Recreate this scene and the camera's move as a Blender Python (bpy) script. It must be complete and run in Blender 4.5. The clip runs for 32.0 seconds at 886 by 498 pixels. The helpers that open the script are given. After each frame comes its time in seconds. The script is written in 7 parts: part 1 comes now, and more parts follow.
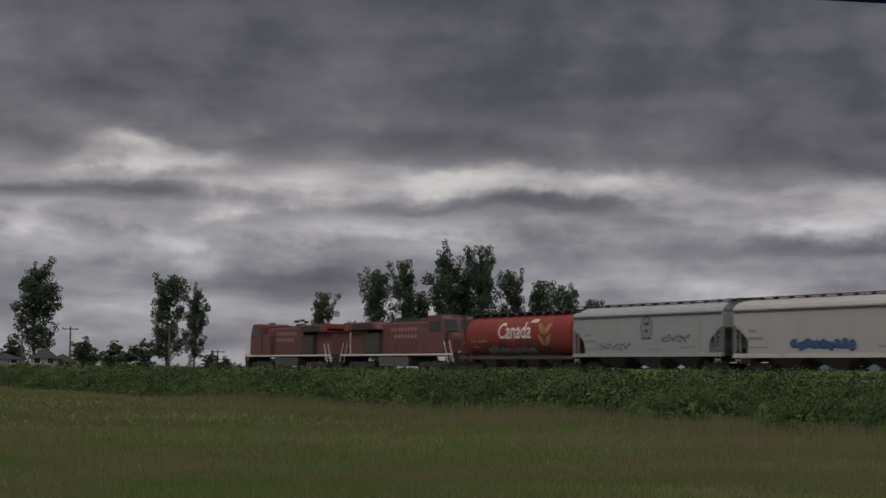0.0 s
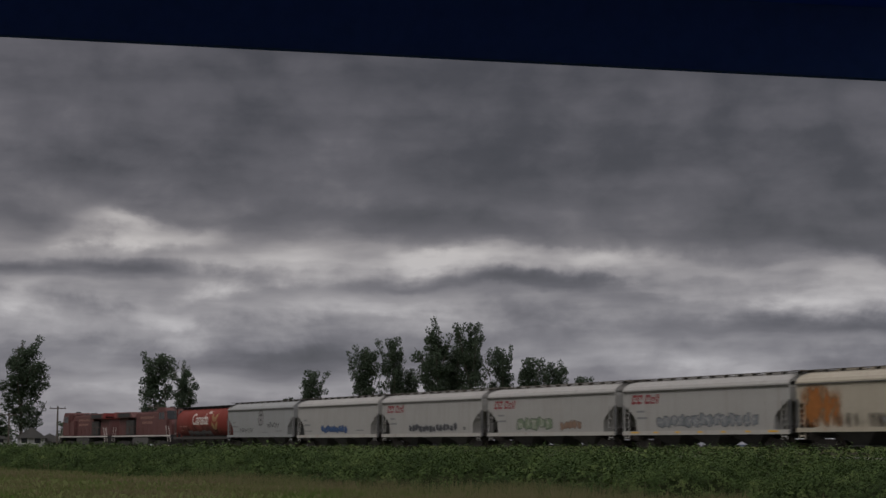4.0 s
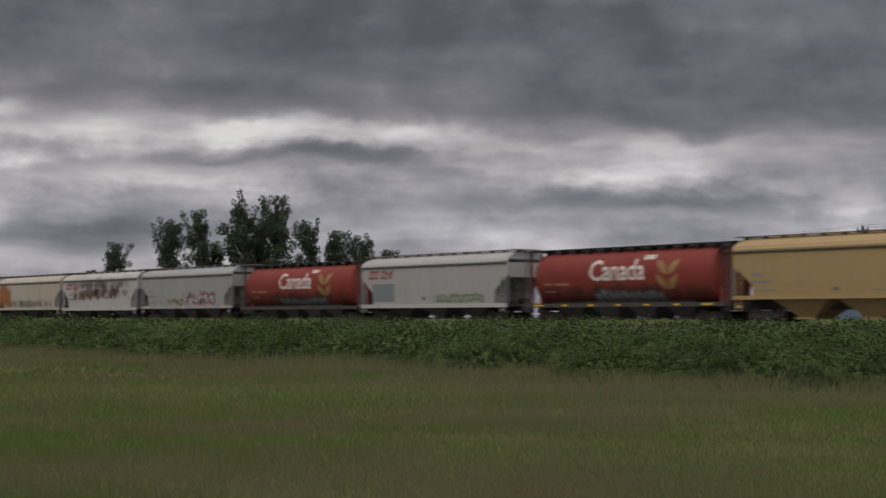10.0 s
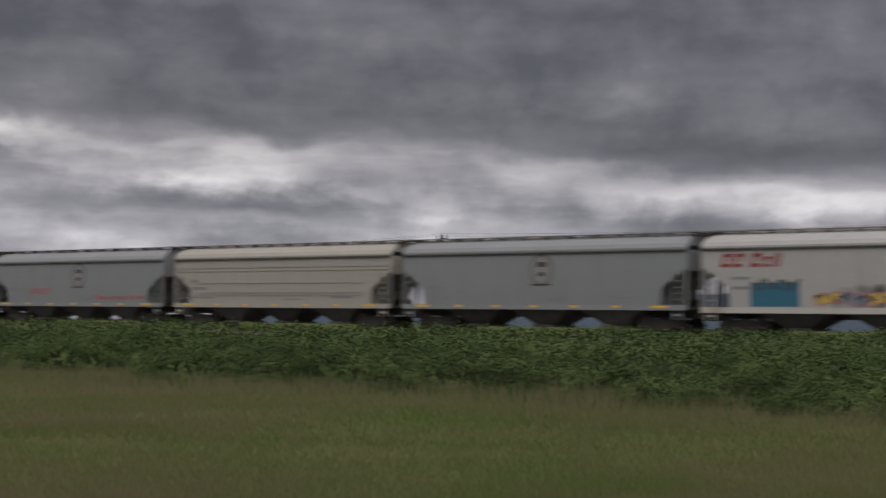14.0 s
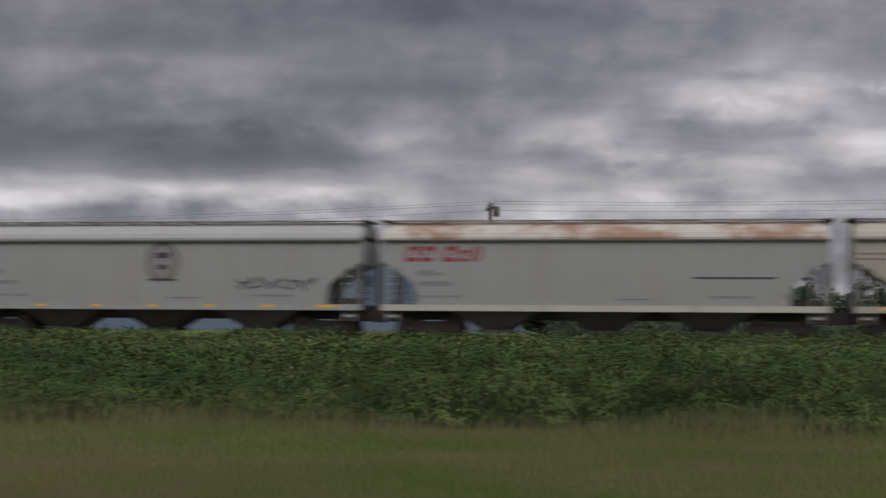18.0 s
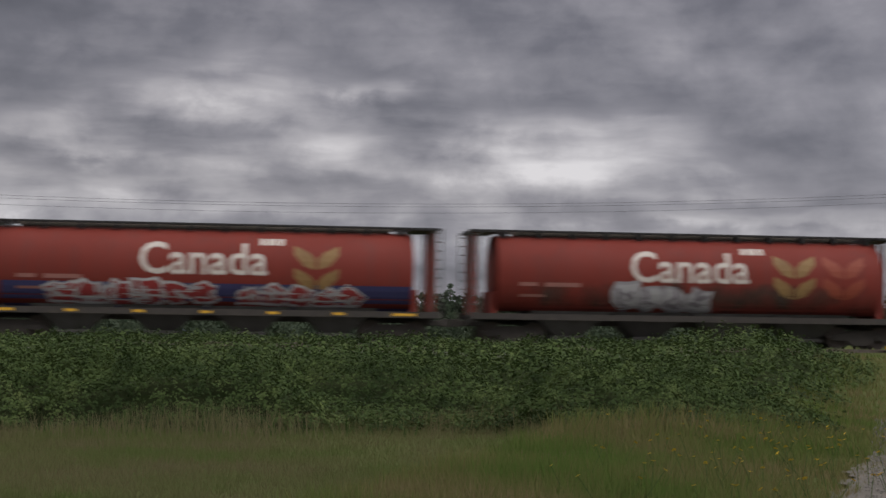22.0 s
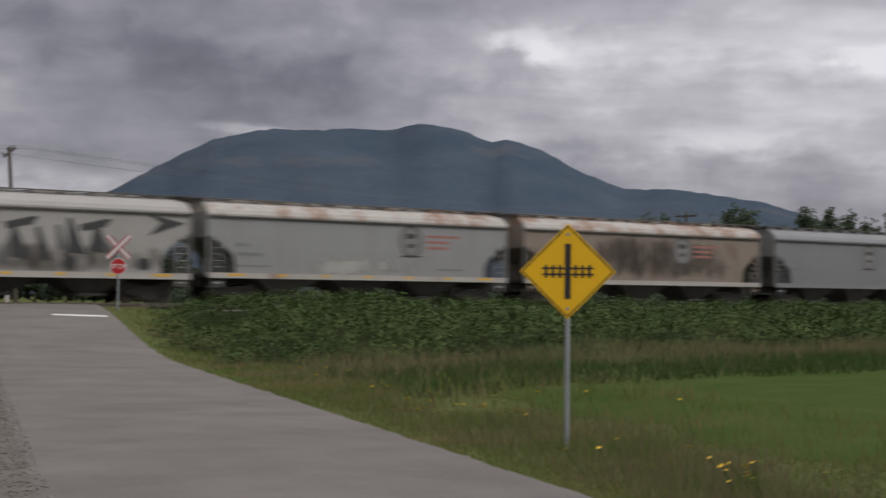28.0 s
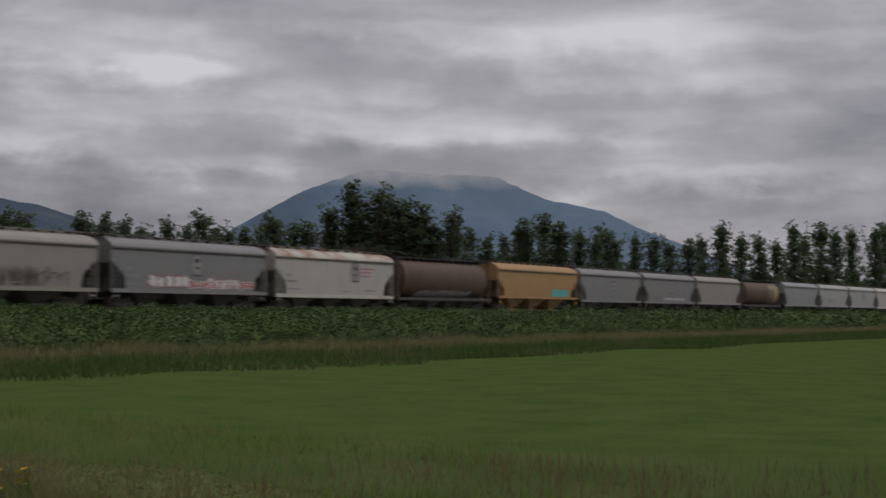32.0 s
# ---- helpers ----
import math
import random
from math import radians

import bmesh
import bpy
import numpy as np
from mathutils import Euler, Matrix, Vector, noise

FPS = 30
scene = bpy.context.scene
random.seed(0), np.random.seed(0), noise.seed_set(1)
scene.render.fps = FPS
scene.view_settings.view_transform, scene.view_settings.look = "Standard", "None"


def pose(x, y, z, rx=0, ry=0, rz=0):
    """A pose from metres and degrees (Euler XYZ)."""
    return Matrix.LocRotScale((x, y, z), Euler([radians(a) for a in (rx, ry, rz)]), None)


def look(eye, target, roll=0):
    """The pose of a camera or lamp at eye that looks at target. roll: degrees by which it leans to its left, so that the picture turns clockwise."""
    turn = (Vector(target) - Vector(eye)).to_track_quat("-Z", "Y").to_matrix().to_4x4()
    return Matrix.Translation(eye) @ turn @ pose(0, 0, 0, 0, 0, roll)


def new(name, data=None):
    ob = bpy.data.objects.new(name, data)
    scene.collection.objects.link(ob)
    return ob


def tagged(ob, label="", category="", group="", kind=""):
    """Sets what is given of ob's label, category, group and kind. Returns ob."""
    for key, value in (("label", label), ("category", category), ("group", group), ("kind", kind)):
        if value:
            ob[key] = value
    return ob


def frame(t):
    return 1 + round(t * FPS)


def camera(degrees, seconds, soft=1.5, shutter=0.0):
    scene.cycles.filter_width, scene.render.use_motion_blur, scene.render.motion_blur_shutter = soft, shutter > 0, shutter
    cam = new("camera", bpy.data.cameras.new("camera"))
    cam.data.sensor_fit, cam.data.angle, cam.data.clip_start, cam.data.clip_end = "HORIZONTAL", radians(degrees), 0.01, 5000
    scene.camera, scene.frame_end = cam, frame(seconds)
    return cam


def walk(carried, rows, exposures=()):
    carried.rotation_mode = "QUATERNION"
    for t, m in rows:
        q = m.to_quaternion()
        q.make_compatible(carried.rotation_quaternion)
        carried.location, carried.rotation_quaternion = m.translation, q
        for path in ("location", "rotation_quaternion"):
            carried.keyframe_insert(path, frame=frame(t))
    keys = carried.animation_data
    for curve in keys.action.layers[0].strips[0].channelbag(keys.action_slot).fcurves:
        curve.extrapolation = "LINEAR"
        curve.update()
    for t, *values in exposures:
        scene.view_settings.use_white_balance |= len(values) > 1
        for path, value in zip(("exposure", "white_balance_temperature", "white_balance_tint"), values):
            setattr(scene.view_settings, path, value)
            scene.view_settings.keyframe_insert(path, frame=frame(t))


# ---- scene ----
EYE = (0.0, 0.0, 1.6)        # the camera stands on the verge of the road
TRACK_Y, RAIL_Z = 65.66, 1.25
cam = camera(29.6, 32.0, soft=1.5, shutter=0.5)
# seconds, heading to the right of the track's perpendicular, tilt, lean
PAN = [
    (0.0, -61.84, 4.04, -0.36),
    (0.5, -61.85, 4.26, -0.29),
    (1.0, -61.58, 4.54, -0.38),
    (1.5, -61.54, 4.83, -0.30),
    (2.0, -61.59, 5.19, -0.30),
    (2.5, -61.61, 5.66, -0.29),
    (3.0, -61.60, 6.20, -0.27),
    (3.5, -61.61, 6.65, -0.18),
    (5.5, -60.67, 6.04, -0.15),
    (6.0, -60.48, 5.30, -0.14),
    (6.5, -60.37, 4.68, -0.09),
    (7.0, -60.21, 4.07, -0.17),
    (7.5, -59.98, 3.56, -0.15),
    (8.0, -59.72, 2.97, -0.02),
    (8.5, -59.22, 2.44, -0.10),
    (9.0, -58.31, 2.26, -0.16),
    (9.5, -56.51, 2.32, -0.13),
    (10.0, -54.87, 2.36, -0.05),
    (10.5, -53.46, 2.38, -0.14),
    (11.0, -52.11, 2.41, -0.20),
    (11.5, -50.56, 2.44, -0.27),
    (12.0, -49.26, 2.46, -0.33),
    (12.5, -47.14, 2.49, -0.31),
    (13.0, -45.15, 2.51, -0.43),
    (13.5, -43.28, 2.55, -0.49),
    (14.0, -40.71, 2.58, -0.86),
    (14.5, -37.23, 2.63, -1.17),
    (16.5, -21.89, 2.82, -0.25),
    (17.0, -17.43, 2.82, -0.30),
    (17.5, -14.02, 2.79, -0.29),
    (18.0, -10.28, 2.81, -0.44),
    (18.5, -6.46, 2.85, -0.21),
    (19.0, -3.47, 2.80, -0.51),
    (19.5, -0.99, 2.82, -0.43),
    (20.0, 1.12, 2.84, -0.61),
    (20.5, 3.41, 2.84, -0.57),
    (21.0, 5.23, 2.87, -0.64),
    (21.5, 6.74, 2.91, -0.75),
    (22.0, 7.95, 2.95, -0.77),
    (22.5, 8.37, 2.96, -0.92),
    (23.0, 9.75, 2.97, -0.85),
    (23.5, 11.51, 2.99, -0.81),
    (24.0, 12.63, 3.00, -0.81),
    (24.5, 14.77, 3.00, -0.93),
    (26.5, 27.99, 1.81, -0.46),
    (27.0, 31.39, 1.64, -0.48),
    (27.5, 35.00, 1.59, -0.57),
    (28.0, 38.61, 1.67, -0.53),
    (28.5, 42.43, 1.71, -0.65),
    (29.0, 46.63, 1.73, -0.63),
    (29.5, 50.13, 1.77, -0.54),
    (30.0, 53.29, 1.85, -0.60),
    (30.5, 56.19, 1.90, -0.59),
    (31.0, 58.33, 1.95, -0.70),
    (31.5, 60.60, 1.99, -0.58),
    (32.0, 62.99, 2.03, -0.55),
]
walk(cam, [(t, pose(*EYE, 90 + tilt, lean, -head)) for t, head, tilt, lean in PAN],
     exposures=[(0.0, -0.42), (3.0, -0.58), (6.5, -0.56), (9.0, -0.16), (13.0, -0.10), (17.0, 0.20), (18.0, 0.10), (20.0, -0.06), (24.0, -0.08), (26.5, 0.16), (28.5, 0.0), (30.0, -0.26), (32.0, -0.30)])

# ---- sky and light ----
world = bpy.data.worlds.new("overcast_sky")
scene.world = world
world.use_nodes = True


class Nodes:
    """Short hand for building node trees."""

    def __init__(self, tree):
        self.tree = tree
        tree.nodes.clear()

    def add(self, kind, inputs=(), **props):
        n = self.tree.nodes.new(kind)
        for k, val in props.items():
            setattr(n, k, val)
        for k, val in dict(inputs).items():
            if isinstance(val, bpy.types.NodeSocket):
                self.tree.links.new(val, n.inputs[k])
            else:
                n.inputs[k].default_value = val
        return n

    def math(self, op, a, b=0.0, c=0.0, clamp=False):
        return self.add("ShaderNodeMath", {0: a, 1: b, 2: c}, operation=op, use_clamp=clamp).outputs[0]

    def noise(self, vec, scale, detail=4.0, rough=0.55, distort=0.0):
        n = self.add("ShaderNodeTexNoise", {"Scale": scale, "Detail": detail, "Roughness": rough, "Distortion": distort})
        if vec is not None:
            self.tree.links.new(vec, n.inputs["Vector"])
        return n.outputs["Fac"]

    def ramp(self, fac, stops):
        n = self.add("ShaderNodeValToRGB", {"Fac": fac})
        e = n.color_ramp.elements
        while len(e) < len(stops):
            e.new(0.5)
        for el, (pos, col) in zip(e, stops):
            el.position, el.color = pos, (*col, 1) if len(col) == 3 else col
        return n.outputs["Color"]

    def mix(self, fac, a, b, mode="MIX"):
        n = self.add("ShaderNodeMix", {"Factor": fac}, data_type="RGBA", blend_type=mode)
        for k, val in (("A", a), ("B", b)):
            sock = [s for s in n.inputs if s.name == k and s.type == "RGBA"][0]
            if isinstance(val, bpy.types.NodeSocket):
                self.tree.links.new(val, sock)
            else:
                sock.default_value = (*val, 1)
        return [s for s in n.outputs if s.type == "RGBA"][0]

    def scaled(self, vec, sx, sy, sz, off=(0, 0, 0)):
        return self.add("ShaderNodeMapping", {"Vector": vec, "Scale": (sx, sy, sz), "Location": off}).outputs[0]


def build_sky():
    n = Nodes(world.node_tree)
    way = n.add("ShaderNodeTexCoord").outputs["Generated"]
    xyz = n.add("ShaderNodeSeparateXYZ", {0: way}).outputs
    az = n.math("MULTIPLY", n.math("ARCTAN2", xyz[0], xyz[1]), 57.2958)
    el = n.math("MULTIPLY", n.math("ARCSINE", xyz[2]), 57.2958)
    # the cloud sheet: seen flat overhead, squeezed towards the horizon
    up = n.math("ADD", n.math("MAXIMUM", xyz[2], 0.0), 0.19)
    u, w = n.math("DIVIDE", xyz[0], up), n.math("DIVIDE", xyz[1], up)
    sheet = n.add("ShaderNodeCombineXYZ", {0: u, 1: w, 2: 0.0}).outputs[0]
    flat = n.add("ShaderNodeCombineXYZ", {0: az, 1: n.math("MULTIPLY", el, 1.4), 2: 0.0}).outputs[0]
    bank = n.noise(n.scaled(sheet, 1, 1, 1, (3.1, 8.4, 0)), 1.9, 4.0, 0.48, 0.5)
    puff = n.math("SUBTRACT", n.noise(flat, 0.36, 7.0, 0.55, 0.2), 0.5)
    heap = n.math("ABSOLUTE", n.math("SUBTRACT", n.noise(n.scaled(flat, 1, 1.1, 1, (21, 4, 0)), 0.26, 3.0, 0.42), 0.5))
    # flat-based rolls of cloud, drawn out along the horizon
    roll = n.noise(n.add("ShaderNodeCombineXYZ", {0: n.math("MULTIPLY", az, 0.13), 1: n.math("MULTIPLY_ADD", puff, 0.5, n.math("MULTIPLY", el, 0.80)), 2: 3.0}).outputs[0], 1.0, 5.0, 0.48)
    roll = n.math("SUBTRACT", n.math("MULTIPLY_ADD", n.math("SUBTRACT", roll, 0.5), 4.5, 0.5, clamp=True), 0.5)
    warp = n.math("SUBTRACT", bank, 0.5)
    warp2 = n.math("SUBTRACT", n.noise(n.scaled(sheet, 1, 1, 1, (37, 11, 5)), 1.7, 4.0, 0.5), 0.5)
    azw = n.math("MULTIPLY_ADD", puff, 4.5, n.math("MULTIPLY_ADD", warp2, 9.0, az))
    elw = n.math("MULTIPLY_ADD", puff, 1.7, n.math("MULTIPLY_ADD", warp, 2.4, el))
    billow = n.math("SUBTRACT", n.noise(sheet, 2.5, 4.0, 0.45, 0.3), 0.5)
    calm = n.math("MULTIPLY_ADD", n.math("DIVIDE", n.math("SUBTRACT", az, 15.0), 35.0, clamp=True), -0.45, 1.0)
    lift = n.math("MULTIPLY_ADD", n.math("MAXIMUM", n.math("SUBTRACT", -34.0, az), 0.0), 0.0020, 0.622)
    lift = n.math("MULTIPLY_ADD", n.math("MAXIMUM", n.math("SUBTRACT", az, 40.0), 0.0), 0.0030, lift)
    swell = n.math("MULTIPLY_ADD", billow, 0.36, n.math("MULTIPLY_ADD", puff, 0.50, n.math("MULTIPLY", warp, 0.30)))
    swell = n.math("MULTIPLY_ADD", n.math("SUBTRACT", heap, 0.08), 0.45, swell)
    # the dark deck: where its lower edge hangs, and how heavy it is, round the horizon
    around = n.math("DIVIDE", n.math("ADD", n.math("MULTIPLY_ADD", puff, 2.5, az), 80.0), 160.0)
    edge = n.math("MULTIPLY", n.ramp(around, [((a + 80) / 160, (e / 16,) * 3) for a, e in DECK_EDGE]), 16.0)
    weight = n.ramp(around, [((a + 80) / 160, (w,) * 3) for a, w in DECK_WEIGHT])
    above = n.math("SUBTRACT", n.math("MULTIPLY_ADD", puff, 2.2, n.math("MULTIPLY_ADD", warp, 1.2, el)), edge)
    deck = n.math("MULTIPLY_ADD", above, 0.9, 0.5, clamp=True)
    deck = n.math("MULTIPLY", n.math("MULTIPLY", deck, deck), n.math("MULTIPLY_ADD", deck, -2.0, 3.0))
    deck = n.math("MULTIPLY", deck, n.math("DIVIDE", n.math("SUBTRACT", 30.0, el), 18.0, clamp=True))
    calm = n.math("MULTIPLY", calm, n.math("MULTIPLY_ADD", deck, -0.12, 1.0))
    swell = n.math("MULTIPLY_ADD", roll, n.math("MULTIPLY_ADD", deck, -0.09, 0.17), swell)
    base = n.math("SUBTRACT", n.math("MULTIPLY_ADD", swell, calm, lift), n.math("MULTIPLY", deck, weight))
    # large banks of cloud: azimuth, elevation, half widths, how much lighter or darker
    total = base
    for a0, e0, wa, we, gain in CLOUDS_WEST + CLOUDS_MIDDLE + CLOUDS_EAST + CLOUDS_ABOVE:
        da = n.math("DIVIDE", n.math("SUBTRACT", azw, a0), wa)
        de = n.math("DIVIDE", n.math("SUBTRACT", elw, e0), we)
        r2 = n.math("ADD", n.math("MULTIPLY", da, da), n.math("MULTIPLY", de, de))
        total = n.math("MULTIPLY_ADD", n.math("EXPONENT", n.math("MULTIPLY", n.math("POWER", r2, 1.7), -1.0)), gain, total)
    col = n.ramp(total, [(0.0, (0.054, 0.052, 0.058)), (0.25, (0.088, 0.084, 0.095)), (0.45, (0.160, 0.152, 0.170)),
                         (0.62, (0.268, 0.253, 0.272)), (0.8, (0.438, 0.414, 0.424)), (1.0, (0.73, 0.697, 0.69))])
    blue = n.add("ShaderNodeTexSky", sky_type="NISHITA", sun_disc=False, sun_elevation=SUN_EL, sun_rotation=SUN_ROT).outputs[0]
    col = n.mix(0.006, col, blue)
    # warmer grey in the west, bluer in the east and low down
    turn = n.math("DIVIDE", n.math("ADD", az, 40.0), 80.0, clamp=True)
    turn = n.math("MAXIMUM", turn, n.math("DIVIDE", n.math("SUBTRACT", 7.0, el), 4.0, clamp=True))
    col = n.mix(1.0, col, n.mix(turn, (1.014, 1.0, 0.990), (0.978, 1.0, 1.058)), "MULTIPLY")
    # an overcast sky grows brighter towards the zenith
    high = n.math("DIVIDE", n.math("SUBTRACT", el, 16.0), 34.0, clamp=True)
    back = n.add("ShaderNodeBackground", {"Color": col, "Strength": n.math("MULTIPLY_ADD", high, 1.1, 1.0)})
    out = n.add("ShaderNodeOutputWorld")
    n.tree.links.new(back.outputs[0], out.inputs[0])


# the lower edge of the dark deck and its weight, by azimuth
DECK_EDGE = [(-80, 7.0), (-75, 7.1), (-72.5, 7.9), (-69, 7.1), (-66, 7.5), (-63, 7.0), (-54, 6.7), (-51, 6.3), (-44, 6.4), (-39, 6.0), (-30, 5.2), (-25, 5.5), (-16, 5.6), (-9, 6.2), (-4, 8.4),
             (1, 9.8), (6, 8.6), (10, 7.8), (16, 7.4), (19, 5.2), (27, 5.0), (36, 5.4), (41, 8.6), (46, 10.5), (80, 12.0)]
DECK_WEIGHT = [(-80, 0.26), (-60, 0.28), (-40, 0.27), (-24, 0.24), (-12, 0.18), (0, 0.14), (14, 0.07), (20, 0.09), (34, 0.06), (42, 0.0), (80, 0.0)]
# lesser banks: azimuth, elevation, half widths (degrees), how much lighter or darker
CLOUDS_WEST = [
    (-72.5, 7.3, 2.6, 0.6, 0.28), (-66.2, 6.0, 6, 0.6, 0.20), (-58.6, 6.2, 5, 0.5, 0.22), (-47.2, 5.2, 2.8, 0.9, 0.22), (-75, 4.8, 8, 0.4, 0.14), (-63.5, 4.7, 6, 0.5, 0.14), (-73, 5.8, 5, 0.4, -0.16),
    (-60, 5.4, 3, 0.35, -0.16), (-49, 4.1, 5, 0.5, -0.20), (-69, 3.0, 7, 0.7, -0.16), (-61, 14.0, 40, 2.6, -0.10), (-52.6, 5.6, 5, 0.5, 0.10), (-40, 4.6, 8, 0.7, 0.12), (-54, 9.6, 9, 1.6, -0.08),
]
CLOUDS_MIDDLE = [
    (-31, 4.2, 5, 0.7, 0.18), (-35, 6.8, 5, 1.0, -0.08), (-18, 6.4, 6, 0.6, -0.12), (-19, 8.6, 6, 0.8, 0.08), (-20, 4.5, 9, 0.6, 0.16), (-7, 7.6, 5, 1.2, 0.06), (-3.2, 6.0, 2.2, 0.5, 0.14), (1.8, 8.0, 1.8, 0.9, 0.10),
    (-6, 4.6, 8, 0.5, 0.12), (11.6, 6.3, 3.6, 1.3, 0.24), (3.2, 6.6, 1.6, 0.7, 0.08), (8, 4.5, 8, 0.7, 0.10), (-9, 11.2, 5, 0.8, -0.14), (22, 4.1, 6, 0.4, 0.16), (6, 8.4, 0.9, 0.5, 0.16),
]
CLOUDS_EAST = [
    (46, 7.6, 8, 3.0, 0.10), (30.5, 7.2, 6, 1.2, -0.10), (33.5, 5.6, 2, 0.3, 0.20), (41.6, 8.9, 1.6, 0.6, 0.22), (48.6, 5.3, 4, 0.6, 0.10), (53.6, 8.3, 2.2, 0.6, 0.22), (50, 7.0, 6, 0.5, -0.06),
    (55.5, 4.7, 4, 0.5, 0.10), (68, 9.3, 4, 1.0, 0.10), (58.5, 5.0, 1.4, 0.9, -0.10), (77, 6.2, 5, 1.4, -0.12), (60, 7.8, 18, 4.0, 0.14), (72, 4.4, 6, 0.4, 0.10), (64, 6.2, 6, 0.6, 0.08),
]
CLOUDS_ABOVE = [(60, 32, 60, 16, 0.25), (-20, 58, 150, 30, 0.25)]
SUN_EL, SUN_ROT = radians(48), radians(150)
build_sky()
sun = new("sun", bpy.data.lights.new("sun", "SUN"))
sun.data.energy, sun.data.angle, sun.data.color = 1.0, radians(25), (1.0, 0.97, 0.93)
sun.matrix_world = look((60, -104, 130), (0, 0, 0))

# ---- materials ----
MATS = {}


def mat(name, c1, c2=None, rough=0.8, metal=0.0, scale=2.0, fine=0.0, bump=0.0, stretch=(1, 1, 1), rand=0.0, island=0.0, coords="Object", gloss=0.3):
    """A surface of two tones that mix at a broad and a fine scale, with relief and a shade that differs from piece to piece."""
    if name in MATS:
        return MATS[name]
    m = bpy.data.materials.new(name)
    m.use_nodes = True
    n = Nodes(m.node_tree)
    vec = n.scaled(n.add("ShaderNodeTexCoord").outputs[coords], *stretch)
    c2 = c2 or tuple(0.7 * c for c in c1)
    broad = n.noise(vec, scale, 5.0, 0.6)
    fac = n.math("MULTIPLY_ADD", n.math("SUBTRACT", broad, 0.5), 2.4, 0.5, clamp=True)
    grain = n.noise(vec, fine or scale * 14, 3.0, 0.6)
    fac = n.math("MULTIPLY_ADD", n.math("SUBTRACT", grain, 0.5), 0.9, fac, clamp=True)
    col = n.mix(fac, c1, c2)
    if rand or island:
        src = n.add("ShaderNodeNewGeometry").outputs["Random Per Island"] if island else n.add("ShaderNodeObjectInfo").outputs["Random"]
        k = island or rand
        val = n.math("MULTIPLY_ADD", src, 2 * k, 1 - k)
        col = n.add("ShaderNodeHueSaturation", {"Color": col, "Value": val}).outputs[0]
    bsdf = n.add("ShaderNodeBsdfPrincipled", {"Base Color": col, "Metallic": metal, "Specular IOR Level": gloss})
    n.tree.links.new(n.math("MULTIPLY_ADD", grain, 0.25, rough - 0.12, clamp=True), bsdf.inputs["Roughness"])
    if bump:
        b = n.add("ShaderNodeBump", {"Strength": bump, "Distance": 0.05, "Height": grain})
        n.tree.links.new(b.outputs[0], bsdf.inputs["Normal"])
    n.tree.links.new(bsdf.outputs[0], n.add("ShaderNodeOutputMaterial").inputs[0])
    MATS[name] = m
    return m


def part(name, bm, material, parent=None, label="", smooth=False):
    """Links a bmesh (or a finished mesh) as one object under a thing or a part."""
    if isinstance(bm, bpy.types.Mesh):
        me = bm
    else:
        me = bpy.data.meshes.new(name)
        bm.to_mesh(me)
        bm.free()
        if smooth:
            me.polygons.foreach_set("use_smooth", [True] * len(me.polygons))
    ob = new(name, me)
    if material:
        if not me.materials:
            me.materials.append(material)
        elif me.materials[0] != material:
            ob.material_slots[0].link = "OBJECT"
            ob.material_slots[0].material = material
    if parent:
        ob.parent = parent
    if label:
        ob["label"] = label
    return ob


def raw(name, verts, faces, material=None, parent=None, smooth=False):
    """One object from arrays of corners and faces."""
    me = bpy.data.meshes.new(name)
    me.from_pydata([tuple(v) for v in verts], [], [tuple(int(i) for i in f) for f in faces])
    if smooth:
        me.polygons.foreach_set("use_smooth", [True] * len(me.polygons))
    if material:
        me.materials.append(material)
    ob = new(name, me)
    ob.parent = parent
    return ob


def box(bm, x0, x1, y0, y1, z0, z1, bevel=0.0):
    vs = [bm.verts.new((x, y, z)) for x in (x0, x1) for y in (y0, y1) for z in (z0, z1)]
    fs = [bm.faces.new([vs[i] for i in f]) for f in ((0, 1, 3, 2), (4, 6, 7, 5), (0, 4, 5, 1), (2, 3, 7, 6), (0, 2, 6, 4), (1, 5, 7, 3))]
    if bevel:
        bmesh.ops.bevel(bm, geom=list({e for f in fs for e in f.edges}), offset=bevel, segments=1, affect="EDGES")
    return fs


def boxes(*specs, bevel=0.0):
    bm = bmesh.new()
    for s in specs:
        box(bm, *s, bevel=bevel)
    return bm


def rod(bm, a, b, r, r2=None, sides=8, cap=True):
    """A round bar from a to b."""
    a, b = Vector(a), Vector(b)
    q = (b - a).to_track_quat("Z", "Y").to_matrix()
    rings = []
    for p, rad in ((a, r), (b, r if r2 is None else r2)):
        rings.append([bm.verts.new(p + q @ Vector((rad * math.cos(i * math.tau / sides), rad * math.sin(i * math.tau / sides), 0))) for i in range(sides)])
    for i in range(sides):
        bm.faces.new((rings[0][i], rings[0][(i + 1) % sides], rings[1][(i + 1) % sides], rings[1][i]))
    if cap:
        bm.faces.new(rings[0][::-1])
        bm.faces.new(rings[1])


def prism(bm, pts, y0, y1):
    """A flat outline in x and z, given thickness along y."""
    a = [bm.verts.new((x, y0, z)) for x, z in pts]
    b = [bm.verts.new((x, y1, z)) for x, z in pts]
    bm.faces.new(a)
    bm.faces.new(b[::-1])
    for i in range(len(pts)):
        j = (i + 1) % len(pts)
        bm.faces.new((a[j], a[i], b[i], b[j]))


